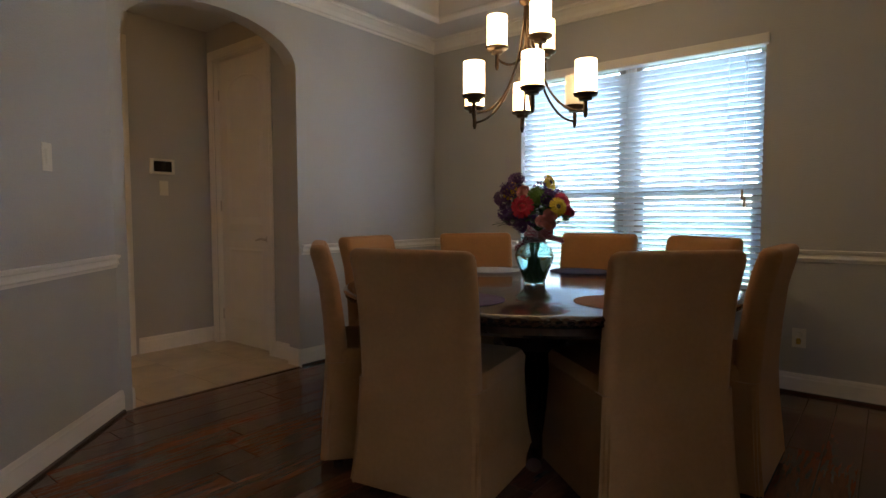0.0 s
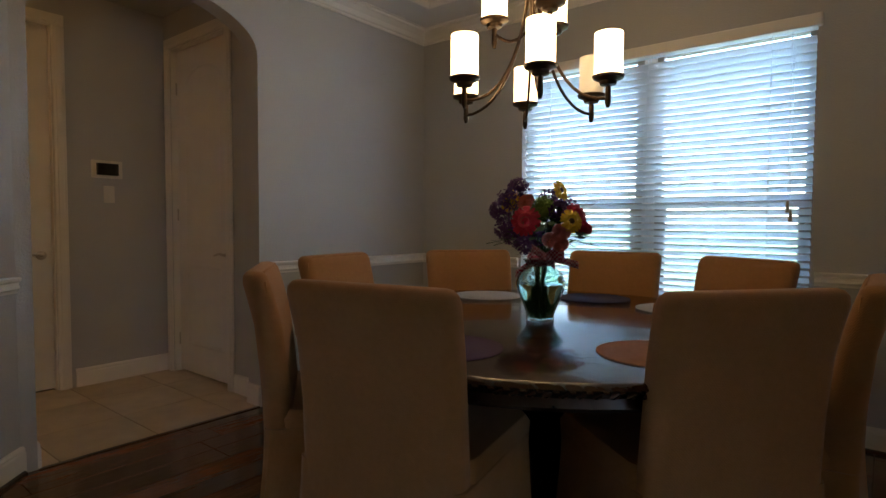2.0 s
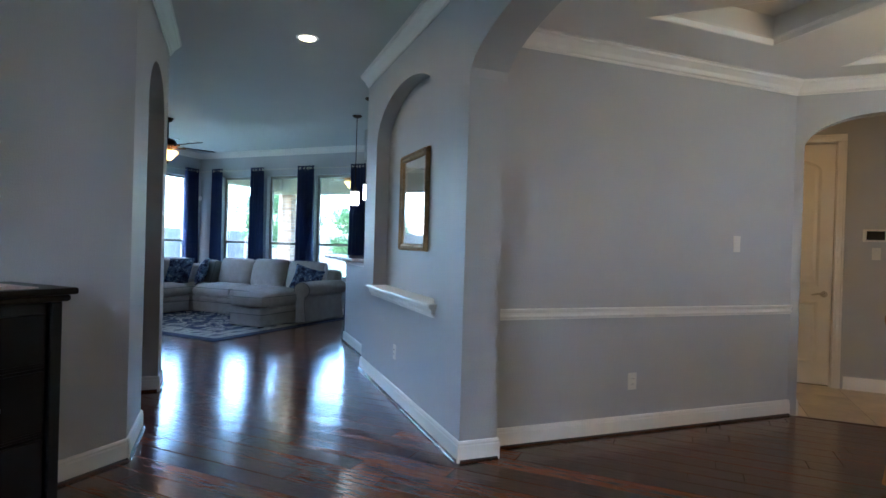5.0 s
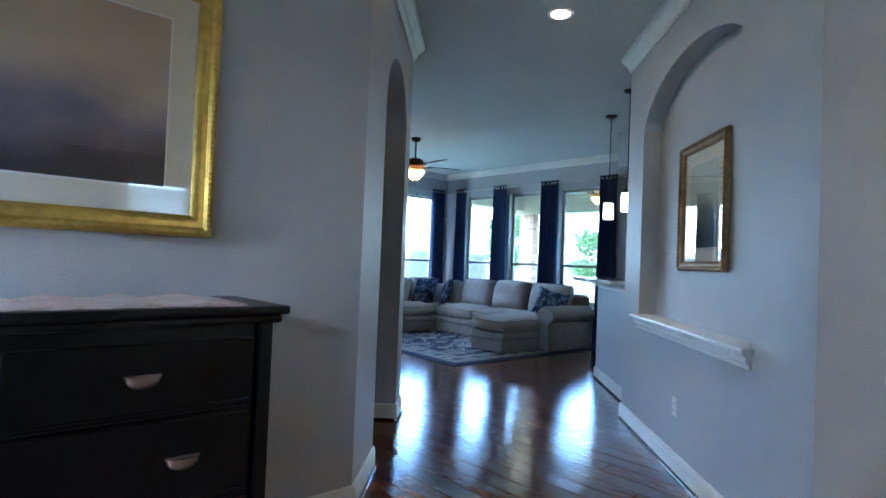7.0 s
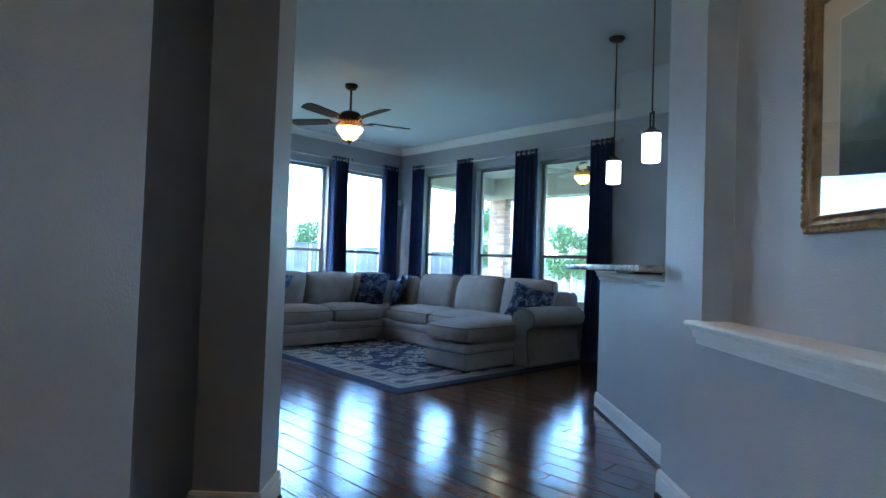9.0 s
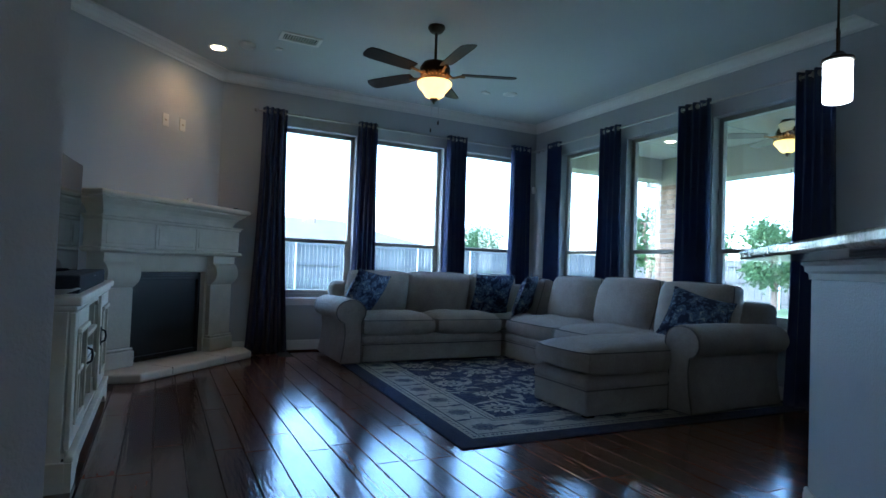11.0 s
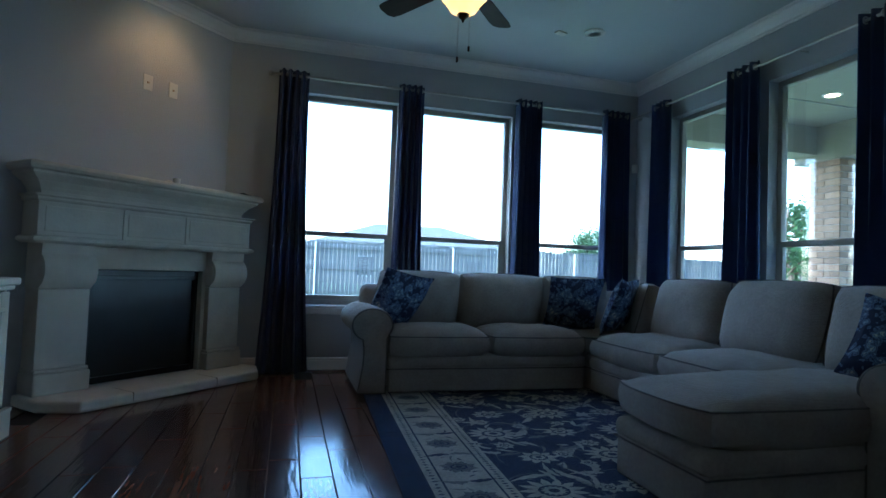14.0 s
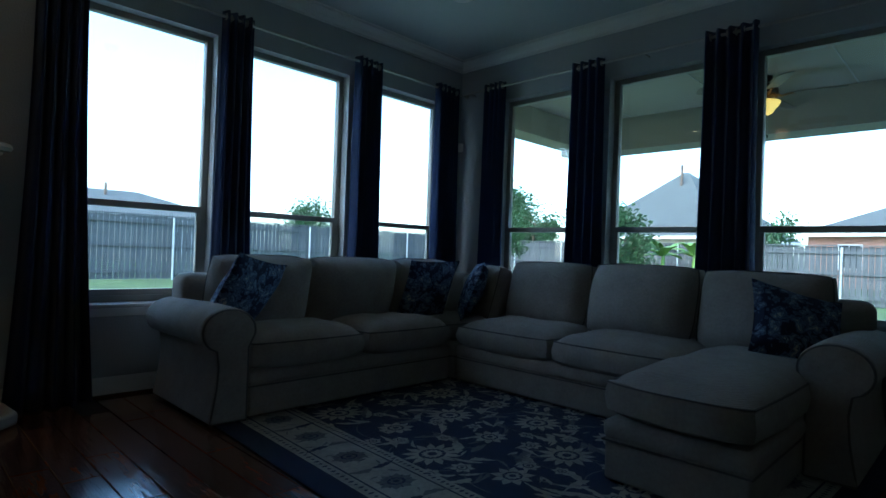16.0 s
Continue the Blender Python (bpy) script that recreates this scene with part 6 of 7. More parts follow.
A0 = -60.9
CHAIR_AT = (329, 2, 57, 96, 142, 190, 234, 274)
chair0 = dining_chair()
spots = []
rj = random.Random(3)
for k in range(8):
    a = radians(CHAIR_AT[k])
    rr = 1.03 + (-0.02, 0.06, 0.05, 0.04, 0.03, 0.03, 0.05, 0.01)[k]
    spots.append(pose(TX + rr * math.cos(a), TY + rr * math.sin(a), 0, 0, 0, math.degrees(a) + 90 + (-8, -2, 3, -1, 1, 2, -3, 7)[k]))
chair0.matrix_basis = spots[0]
for s in spots[1:]:
    copy_thing(chair0, s)

PURP = weave_mat("purple_woven_mat", (0.10, 0.06, 0.13), 90)
MBLUE = weave_mat("navy_woven_mat", (0.03, 0.035, 0.10), 90)
MGREY = weave_mat("pale_grey_woven_mat", (0.40, 0.40, 0.42), 90)
MROSE = weave_mat("rose_woven_mat", (0.42, 0.22, 0.17), 90)
for k, (mt, nm) in enumerate([(MROSE, "rose"), (MBLUE, "navy blue"), (MGREY, "pale grey"), (MBLUE, "navy blue"), (MGREY, "pale grey"), (MBLUE, "navy blue"), (MROSE, "rose"), (PURP, "purple")]):
    a = radians(CHAIR_AT[k])
    r0 = 0.72
    pm = thing("placemat", "round woven %s placemat on the dark table" % nm, "placemat", pose(TX + r0 * math.cos(a), TY + r0 * math.sin(a), TZ + 0.0005), "placemats")
    prof = [(0.001, 0.0)] + [(0.19, 0.0)] + [(0.19 - 0.19 * i / 40, 0.0035 + 0.0012 * (i % 2)) for i in range(40)] + [(0.001, 0.004)]
    part("woven_disc", lathe(B(), prof, 40), mt, pm, "", True)


def bouquet():
    v = thing("flower_vase", "aqua ribbed glass vase with clear water on the table", "vase", pose(TX + 0.04, TY - 0.07, TZ + 0.0005))
    out = [(0.055, 0.0), (0.058, 0.004), (0.055, 0.02), (0.068, 0.06), (0.094, 0.125), (0.100, 0.155), (0.088, 0.19), (0.060, 0.217), (0.057, 0.23), (0.072, 0.25)]
    inn = [(r - 0.004, max(z, 0.012)) for r, z in out[::-1]]
    bm = lathe(B(), out + inn[:-1] + [(0.03, 0.012), (0.001, 0.012)], 48)
    for q in bm.verts:
        a = math.atan2(q.co.y, q.co.x) + q.co.z * 6
        k = 1 + 0.018 * math.cos(a * 10) * (0.04 < q.co.z < 0.22)
        q.co.x *= k
        q.co.y *= k
    g = part("glass", bm, VASEG, v, "", True)
    part("water", lathe(B(), [(0.001, 0.014), (0.048, 0.0145), (0.061, 0.06), (0.086, 0.125), (0.090, 0.15), (0.001, 0.1505)], 32), WATER, v, "clear water", True)
    b = thing("flower_bouquet", "mixed bouquet of red and yellow gerberas, peach roses and purple blooms", "flowers", pose(TX, TY, TZ + 0.014) @ Matrix.Scale(1.12, 4))
    col = lambda n, c, r=0.6: mat(n, c, r, grain=0.3, scale=40)
    RED, YEL, PEACH, PUR = col("crimson_petal", (0.50, 0.015, 0.05)), col("yellow_petal", (0.75, 0.50, 0.02)), col("peach_petal", (0.72, 0.26, 0.18)), col("purple_petal", (0.09, 0.03, 0.14))
    GRN, DGRN, LIME_G = col("stem_green", (0.06, 0.12, 0.03)), col("fern_green", (0.02, 0.05, 0.025)), col("lime_bloom", (0.16, 0.26, 0.04))
    BRN = col("flower_centre", (0.10, 0.06, 0.02))
    rnd = random.Random(8)
    # stems fan up from the vase's foot
    heads = []
    def stem(p):
        q = Vector((rnd.uniform(-0.025, 0.025), rnd.uniform(-0.025, 0.025), 0.003))
        nck = Vector((p.x * 0.22, p.y * 0.22, 0.23))
        part("stem", tube(B(), [q, q.lerp(nck, 0.5), nck, nck.lerp(p, 0.55) + Vector((0, 0, 0.02)), p], 0.0028, 5), GRN, b, "", True)
    cx = math.cos(radians(A0)), math.sin(radians(A0))       # towards the open side of the room
    sx = -cx[1], cx[0]
    def place(side, front, z):
        return Vector((sx[0] * side + cx[0] * front, sx[1] * side + cx[1] * front, z - 0.035 if z > 0.27 else z))
    def face_m(p, up=0.3):
        d = Vector((p.x, p.y, 0.0))
        d = (d.normalized() if d.length > 0.01 else Vector((0, 0, 1))) * (1 - up) + Vector((cx[0], cx[1], 0)) * 0.5 + Vector((0, 0, up))
        return Matrix.Translation(p) @ d.to_track_quat('Z', 'Y').to_matrix().to_4x4()
    def gerbera(p, r, mt):
        stem(p)
        bm = B()
        for ring, (n, rr, lift) in enumerate([(18, r, 0.0), (14, r * 0.78, 0.006)]):
            for i in range(n):
                a = 2 * math.pi * (i + 0.5 * ring) / n + rnd.uniform(-0.06, 0.06)
                w = rr * 0.15
                pts = [(0.25 * rr, 0, lift), (0.6 * rr, w, lift + 0.006), (0.92 * rr, w * 0.8, lift + 0.001), (rr, 0, lift - 0.002), (0.92 * rr, -w * 0.8, lift + 0.001), (0.6 * rr, -w, lift + 0.006)]
                ca, sa = math.cos(a), math.sin(a)
                bm.faces.new([bm.verts.new((x * ca - y * sa, x * sa + y * ca, z)) for x, y, z in pts])
        h = part("gerbera", bm, mt, b, "", False, face_m(p))
        part("flower_centre", lathe(B(), [(0.001, 0.011), (r * 0.2, 0.009), (r * 0.26, 0.004), (r * 0.27, -0.004), (0.001, -0.008)], 14), BRN if mt is YEL else mt, h, "", True)
    def rose(p, r, mt):
        stem(p)
        bm = B()
        for j in range(5):
            n = 3 + j
            rr = r * (0.25 + 0.75 * j / 4)
            for i in range(n):
                a = 2 * math.pi * i / n + j * 0.7
                w = 1.5 * math.pi / n
                prev = None
                for s in range(5):
                    t = a - w + 2 * w * s / 4
                    lo = Vector((rr * 0.5 * math.cos(t), rr * 0.5 * math.sin(t), -r * 0.7))
                    md = Vector((rr * math.cos(t), rr * math.sin(t), r * 0.1))
                    hi = Vector((rr * 1.02 * math.cos(t), rr * 1.02 * math.sin(t), r * (0.62 - 0.10 * j) - 0.06 * r * abs(s - 2)))
                    cur = [bm.verts.new(q) for q in (lo, md, hi)]
                    if prev:
                        for k in range(2):
                            bm.faces.new((prev[k], cur[k], cur[k + 1], prev[k + 1]))
                    prev = cur
        part("rose", bm, mt, b, "", True, face_m(p, 0.6))
    def cluster(p, r, mt, n, nm):
        stem(p)
        bm = B()
        for i in range(n):
            q = Vector((rnd.gauss(0, 1), rnd.gauss(0, 1), rnd.gauss(0, 1)))
            q = q.normalized() * r * rnd.uniform(0.6, 1.0)
            for k in range(4):
                a = 1.57 * k + rnd.uniform(0, 1)
                s = 0.010
                d = q.normalized()
                e1 = d.orthogonal().normalized()
                e2 = d.cross(e1)
                f1, f2 = e1 * math.cos(a) + e2 * math.sin(a), e2 * math.cos(a) - e1 * math.sin(a)
                bm.faces.new([bm.verts.new(q), bm.verts.new(q + f1 * s + f2 * s * 0.5), bm.verts.new(q + f1 * s * 1.5 + d * 0.003), bm.verts.new(q + f1 * s - f2 * s * 0.5)])
        part(nm, bm, mt, b, "", False, Matrix.Translation(p))
    gerbera(place(-0.055, 0.10, 0.385), 0.058, RED)
    gerbera(place(0.125, 0.05, 0.405), 0.052, RED)
    gerbera(place(0.105, 0.10, 0.385), 0.045, YEL)
    gerbera(place(-0.115, 0.04, 0.46), 0.046, YEL)
    gerbera(place(0.07, 0.0, 0.50), 0.044, YEL)
    for s, f, z in ((0.035, 0.13, 0.315), (0.07, 0.12, 0.345), (0.062, 0.14, 0.305), (-0.055, 0.05, 0.455)):
        rose(place(s, f, z), 0.033, PEACH)
    rose(place(0.15, 0.07, 0.36), 0.032, RED)
    cluster(place(0.01, 0.05, 0.435), 0.045, LIME_G, 90, "green_bloom")
    for s, f, z in ((-0.13, 0.06, 0.36), (-0.10, 0.02, 0.33), (-0.085, 0.0, 0.51), (0.03, -0.02, 0.47), (-0.15, 0.05, 0.42), (0.06, 0.05, 0.43), (-0.02, 0.06, 0.33), (0.0, -0.08, 0.42), (-0.12, 0.07, 0.465), (0.10, -0.06, 0.44), (-0.06, 0.09, 0.30)):
        cluster(place(s, f, z), 0.042, PUR, 60, "purple_bloom")
    def fern(p0, p1, ln, mt):
        bm = B()
        p0, p1 = Vector(p0), Vector(p1)
        n = 12
        sd = (p1 - p0).cross(Vector((0, 0, 1))).normalized()
        for i in range(n):
            t = 0.2 + 0.8 * i / n
            q = p0.lerp(p1, t) + Vector((0, 0, 0.03 * math.sin(math.pi * t)))
            L = ln * (1.1 - t * 0.8)
            d = (p1 - p0).normalized()
            for sg in (-1, 1):
                e = (sd * sg + d * 0.6 + Vector((0, 0, rnd.uniform(-0.3, 0.2)))).normalized()
                o = e.cross(d).normalized() * 0
                w = d * L * 0.16
                bm.faces.new([bm.verts.new(q - w * 0.4), bm.verts.new(q + e * L * 0.5 - w), bm.verts.new(q + e * L), bm.verts.new(q + e * L * 0.5 + w), bm.verts.new(q + w * 0.4)])
        part("fern_leaf", bm, mt, b)
        part("fern_stem", tube(B(), [p0, p0.lerp(p1, 0.5) + Vector((0, 0, 0.03)), p1], 0.0015, 4), mt, b)
    base = place(0, 0, 0.25)
    for s, f, z, L in ((0.26, 0.03, 0.37, 0.06), (0.22, 0.06, 0.29, 0.055), (-0.20, 0.05, 0.30, 0.055), (-0.17, 0.08, 0.26, 0.06), (-0.17, 0.0, 0.43, 0.045), (0.12, 0.14, 0.26, 0.05), (0.0, 0.17, 0.27, 0.05), (-0.1, 0.13, 0.27, 0.05), (0.18, -0.1, 0.33, 0.06), (-0.1, -0.15, 0.33, 0.06), (0.02, -0.18, 0.35, 0.06)):
        fern(base, place(s, f, z), L, DGRN)
    for k in range(170):
        a, el = rnd.uniform(0, 6.28), rnd.uniform(-0.2, 1.2)
        r = rnd.uniform(0.05, 0.15)
        p = Vector((r * math.cos(a) * math.cos(el), r * math.sin(a) * math.cos(el), 0.30 + 0.10 * math.sin(el)))
        d = Vector((rnd.gauss(0, 1), rnd.gauss(0, 1), rnd.gauss(0.3, 0.6))).normalized()
        e = d.orthogonal().normalized()
        L = rnd.uniform(0.03, 0.06)
        bm = B()
        bm.faces.new([bm.verts.new(p), bm.verts.new(p + d * L * 0.5 + e * L * 0.22), bm.verts.new(p + d * L), bm.verts.new(p + d * L * 0.5 - e * L * 0.22)])
        part("leaf", bm, DGRN if k % 3 else GRN, b)
    # gingham ribbon bow
    GING = bpy.data.materials.new("red_gingham")
    GING.use_nodes = True
    n_, l_ = GING.node_tree.nodes, GING.node_tree.links
    ck, tc = n_.new("ShaderNodeTexChecker"), n_.new("ShaderNodeTexCoord")
    ck.inputs["Scale"].default_value, ck.inputs["Color1"].default_value, ck.inputs["Color2"].default_value = 120, (0.42, 0.03, 0.07, 1), (0.62, 0.45, 0.45, 1)
    l_.new(tc.outputs["Object"], ck.inputs[0]), l_.new(ck.outputs[0], n_["Principled BSDF"].inputs["Base Color"])
    rb = thing("ribbon_bow", "red gingham ribbon bow tied round the vase neck", "ribbon", pose(TX, TY, TZ))
    def strip(pts, w, nm):
        bm = B()
        pr = None
        for p in pts:
            p = Vector(p)
            cur = (bm.verts.new(p - Vector((0, 0, w / 2))), bm.verts.new(p + Vector((0, 0, w / 2))))
            if pr:
                bm.faces.new((pr[0], cur[0], cur[1], pr[1]))
            pr = cur
        o = part(nm, bm, GING, rb, "", True)
        o.modifiers.new("cloth", 'SOLIDIFY').thickness = 0.0012
    strip([(0.058 * math.cos(2 * math.pi * i / 24), 0.058 * math.sin(2 * math.pi * i / 24), 0.235) for i in range(25)], 0.03, "band")
    ctr = place(0.02, 0.07, 0.26)
    for sd, up in ((-1, 0.0), (1, 0.01), (1, 0.045), (-0.8, 0.04), (0.5, -0.03)):
        strip([ctr + place(sd * 0.075 * math.sin(math.pi * t), 0.03 * math.sin(2 * math.pi * t) + 0.02, up * math.sin(math.pi * t)) for t in [i / 14 for i in range(15)]], 0.034, "loop")
    strip([ctr + place(0.02 + 0.11 * t, 0.02 + 0.02 * math.sin(7 * t), -0.03 * t) for t in [i / 8 for i in range(9)]], 0.03, "tail")
    strip([ctr + place(-0.02 - 0.10 * t, 0.02, -0.07 * t) for t in [i / 8 for i in range(9)]], 0.03, "tail")


bouquet()


def chandelier():
    cxx, cyy = TX, TY - 0.09
    c = thing("chandelier", "two-tier bronze chandelier with nine cylinder glass shades, eight lit", "chandelier", pose(cxx, cyy, 0.08))
    part("ceiling_canopy", lathe(B(), [(0.001, H2 - 0.0808), (0.07, H2 - 0.081), (0.07, H2 - 0.10), (0.03, H2 - 0.12), (0.001, H2 - 0.12)], 20), BRONZE, c, "", True)
    part("stem", lathe(B(), [(0.009, 2.14), (0.009, H2 - 0.115)], 10), BRONZE, c, "", True)
    part("hub", lathe(B(), [(0.001, 2.17), (0.02, 2.165), (0.028, 2.14), (0.042, 2.13), (0.042, 2.11), (0.02, 2.09), (0.014, 1.90), (0.026, 1.88), (0.026, 1.85), (0.014, 1.83), (0.010, 1.80), (0.001, 1.79)], 20), BRONZE, c, "", True)
    def lamp(r, a, z, top, lit, start):
        ca, sa = math.cos(a), math.sin(a)
        pts = []
        for i in range(13):
            t = i / 12
            rad = 0.012 + (r - 0.012) * (t ** 1.5 if start > z else t)
            if start > z:
                zz = z - 0.085 + (start - (z - 0.085)) * (1 - t) ** 2.1
            else:
                zz = start + (z - 0.06 - start) * t - 0.04 * math.sin(math.pi * t)
            pts.append((rad * ca, rad * sa, zz))
        part("arm", tube(B(), pts, 0.0065, 8), BRONZE, c, "curved bronze arm", True)
        cp = part("cup", lathe(B(), [(0.001, z - 0.12), (0.006, z - 0.118), (0.011, z - 0.10), (0.010, z - 0.04), (0.030, z - 0.035), (0.034, z - 0.022), (0.056, z - 0.012), (0.060, z - 0.002), (0.001, z)], 20, (r * ca, r * sa, 0)), BRONZE, c, "", True)
        part("glass_shade", lathe(B(), [(0.001, z + 0.001), (0.050, z + 0.001), (0.052, z + 0.006), (0.052, z + 0.155), (0.048, z + 0.155), (0.001, z + 0.15)], 24, (r * ca, r * sa, 0)), SHADE if lit else SHADEOFF, cp, "lit frosted glass cylinder" if lit else "unlit frosted glass cylinder", True)
    a0 = radians(A0 + 6)
    for k in range(6):
        lamp(0.31, a0 + radians(60 * k), 1.62, 0, k != 2, 2.10)
    for k in range(3):
        lamp(0.155, radians(A0 + 25 + 120 * k), 1.90, 0, True, 1.85)


chandelier()
# the hall's own warm ceiling light, round the corner beside the second door
hl = thing("hall_ceiling_light", "small flush ceiling light in the tiled hall", "ceiling light", pose(-2.55, 1.62, H2))
part("pan", lathe(B(), [(0.001, -0.0008), (0.13, -0.001), (0.13, -0.02), (0.001, -0.021)], 24), BRONZE, hl, "", True)
part("bowl", lathe(B(), [(0.12, -0.0215), (0.11, -0.05), (0.06, -0.075), (0.001, -0.08)], 24), mat("lit_hall_glass", (0.9, 0.8, 0.6), 0.5, emit=(1.0, 0.44, 0.10), strength=1.0), hl, "glowing glass bowl", True)


# ---- outdoors ----
GRASS = mat("lawn_grass", (0.075, 0.115, 0.035), 0.9, grain=0.5, scale=3, bump=0.5, bscale=60)
FENCE = mat("weathered_cedar", (0.085, 0.088, 0.090), 0.85, grain=0.5, scale=6, bump=0.3, bscale=25, stretch=(5, 5, 0.6))
GALV = mat("galvanised_post", (0.50, 0.51, 0.52), 0.5, 0.3, grain=0.1)
BRICKM = mat("tan_brick", (0.30, 0.20, 0.13), 0.9, grain=0.35, scale=18, vary=0.25, bump=0.3, bscale=60)
MORTAR = mat("mortar", (0.32, 0.29, 0.25), 0.95, grain=0.2)
CONC = mat("patio_concrete", (0.38, 0.37, 0.35), 0.9, grain=0.2, scale=5)
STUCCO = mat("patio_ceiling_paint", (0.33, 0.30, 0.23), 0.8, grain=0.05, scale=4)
ROOFM = mat("asphalt_shingle", (0.080, 0.086, 0.082), 0.95, grain=0.35, scale=9, bump=0.4, bscale=30)
HBRICK = mat("red_house_brick", (0.33, 0.17, 0.12), 0.9, grain=0.3, scale=12)
HTAN = mat("tan_house_brick", (0.45, 0.38, 0.30), 0.9, grain=0.3, scale=12)
LEAF = mat("tree_leaf", (0.085, 0.15, 0.065), 0.7, grain=0.5, scale=2)
LEAF2 = mat("banana_leaf", (0.16, 0.26, 0.05), 0.6, grain=0.3, scale=5)
BARK = mat("tree_bark", (0.14, 0.10, 0.075), 0.95, grain=0.5, scale=12, bump=0.5, bscale=20)
GZ = -0.14
tagged(link("ground", boxed(-400, 400, -400, 400, GZ - 0.3, GZ), GRASS), "mown green lawn behind the house", "lawn", kind="structure")
tagged(link("patio", boxed(-7.9, W_X - 0.17, -8.1, 3.0, GZ + 0.001, -0.03, 0.01), CONC), "grey concrete patio slab", "patio", kind="structure")


def fence(p0, p1, h, seed, label):
    rnd = random.Random(seed)
    m, L = line_frame(p0, p1, GZ)
    f = thing("fence", label, "fence", m)
    bm = B()
    n = int(L / 0.145)
    for i in range(n):
        s = i * 0.145
        box(bm, s + 0.006, s + 0.137, 0.030 + rnd.uniform(0, 0.012), 0.052, 0.04, h + rnd.uniform(-0.012, 0.012))
    tagged(part("pickets", bm, FENCE, f, "weathered grey cedar pickets"), kind="stuff")
    for z in (0.22, h * 0.52, h - 0.22):
        part("rail", boxed(0, L, -0.008, 0.029, z, z + 0.085), FENCE, f)
    part("cap_board", boxed(0, L, -0.012, 0.055, h + 0.014, h + 0.045), FENCE, f)
    for i in range(int(L / 2.4) + 1):
        s = i * 2.4 + 0.3
        if s < L:
            part("post", lathe(B(), [(0.03, -0.05), (0.03, h - 0.02), (0.001, h - 0.018)], 10, (s, -0.04, 0)), GALV, f, "galvanised steel post", True)


fence((-24.0, -21.5), (12.0, -21.5), 1.92, 1, "weathered grey cedar picket fence with steel posts behind the lawn")
fence((-20.5, 8.0), (-20.5, -21.4), 1.75, 2, "pale weathered cedar picket fence along the side yard")

# patio: roof, beams, brick column, fan, light
pr = thing("patio_roof", "painted ceiling and beams of the covered patio", "patio roof", kind="structure")
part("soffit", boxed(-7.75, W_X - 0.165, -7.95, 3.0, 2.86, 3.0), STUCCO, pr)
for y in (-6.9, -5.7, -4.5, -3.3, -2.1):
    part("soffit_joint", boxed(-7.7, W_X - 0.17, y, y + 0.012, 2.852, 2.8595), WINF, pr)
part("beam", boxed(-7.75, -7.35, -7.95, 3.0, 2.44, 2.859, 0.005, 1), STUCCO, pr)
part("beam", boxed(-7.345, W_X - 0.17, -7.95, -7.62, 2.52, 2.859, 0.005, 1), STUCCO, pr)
part("gutter", boxed(-7.90, -7.76, -7.95, 3.0, 2.50, 2.62, 0.02, 2), PAPER, pr, "white rain gutter")
part("roof_cap", boxed(-7.9, W_X - 0.165, -8.1, 3.0, 3.001, 3.2), ROOFM, pr)
part("downspout", boxed(-7.86, -7.79, -7.93, -7.86, -0.10, 2.499, 0.01, 2), PAPER, pr, "white downspout")
cl = link("patio_column", boxed(-7.715, -7.345, -7.695, -7.325, -0.03, 2.438), MORTAR)
tagged(cl, "tan brick column holding up the patio roof", "column", kind="structure")
bme = None
for row in range(32):
    z = -0.03 + row * 0.0768 + 0.004
    if z + 0.068 > 2.44:
        break
    for side in range(4):
        for i in range(2):
            half = row % 2
            a0_, a1_ = [(-0.195, 0.0), (0.004, 0.195)][i] if not half else [(-0.195, -0.09), (-0.086, 0.195)][i]
            key = (round(a1_ - a0_, 3))
            if bme is None:
                bme = {}
            if key not in bme:
                t = boxed(-key / 2, key / 2, -0.004, 0.012, 0.0, 0.068, 0.003, 1)
                me = bpy.data.meshes.new("brick")
                t.to_mesh(me)
                t.free()
                me.materials.append(BRICKM)
                bme[key] = me
            br = new("brick", bme[key])
            br.parent = cl
            br.matrix_basis = Matrix.Translation((-7.53, -7.51, z)) @ Matrix.Rotation(radians(90 * side), 4, 'Z') @ Matrix.Translation(((a0_ + a1_) / 2, -0.1975, 0))
PBOWL = mat("lit_patio_bowl", (0.8, 0.6, 0.3), 0.5, emit=(1.0, 0.62, 0.10), strength=0.16)
PBLADE = mat("patio_fan_blade", (0.16, 0.13, 0.10), 0.5, grain=0.3)
ceiling_fan("patio_fan", -6.62, -5.15, 2.86, 0.10, PBLADE, "dark patio ceiling fan with a lit yellow glass bowl", PBOWL, 30)
can_light(-6.42, -6.66, 2.8605, 0.4, "round recessed light, on, in the patio ceiling")


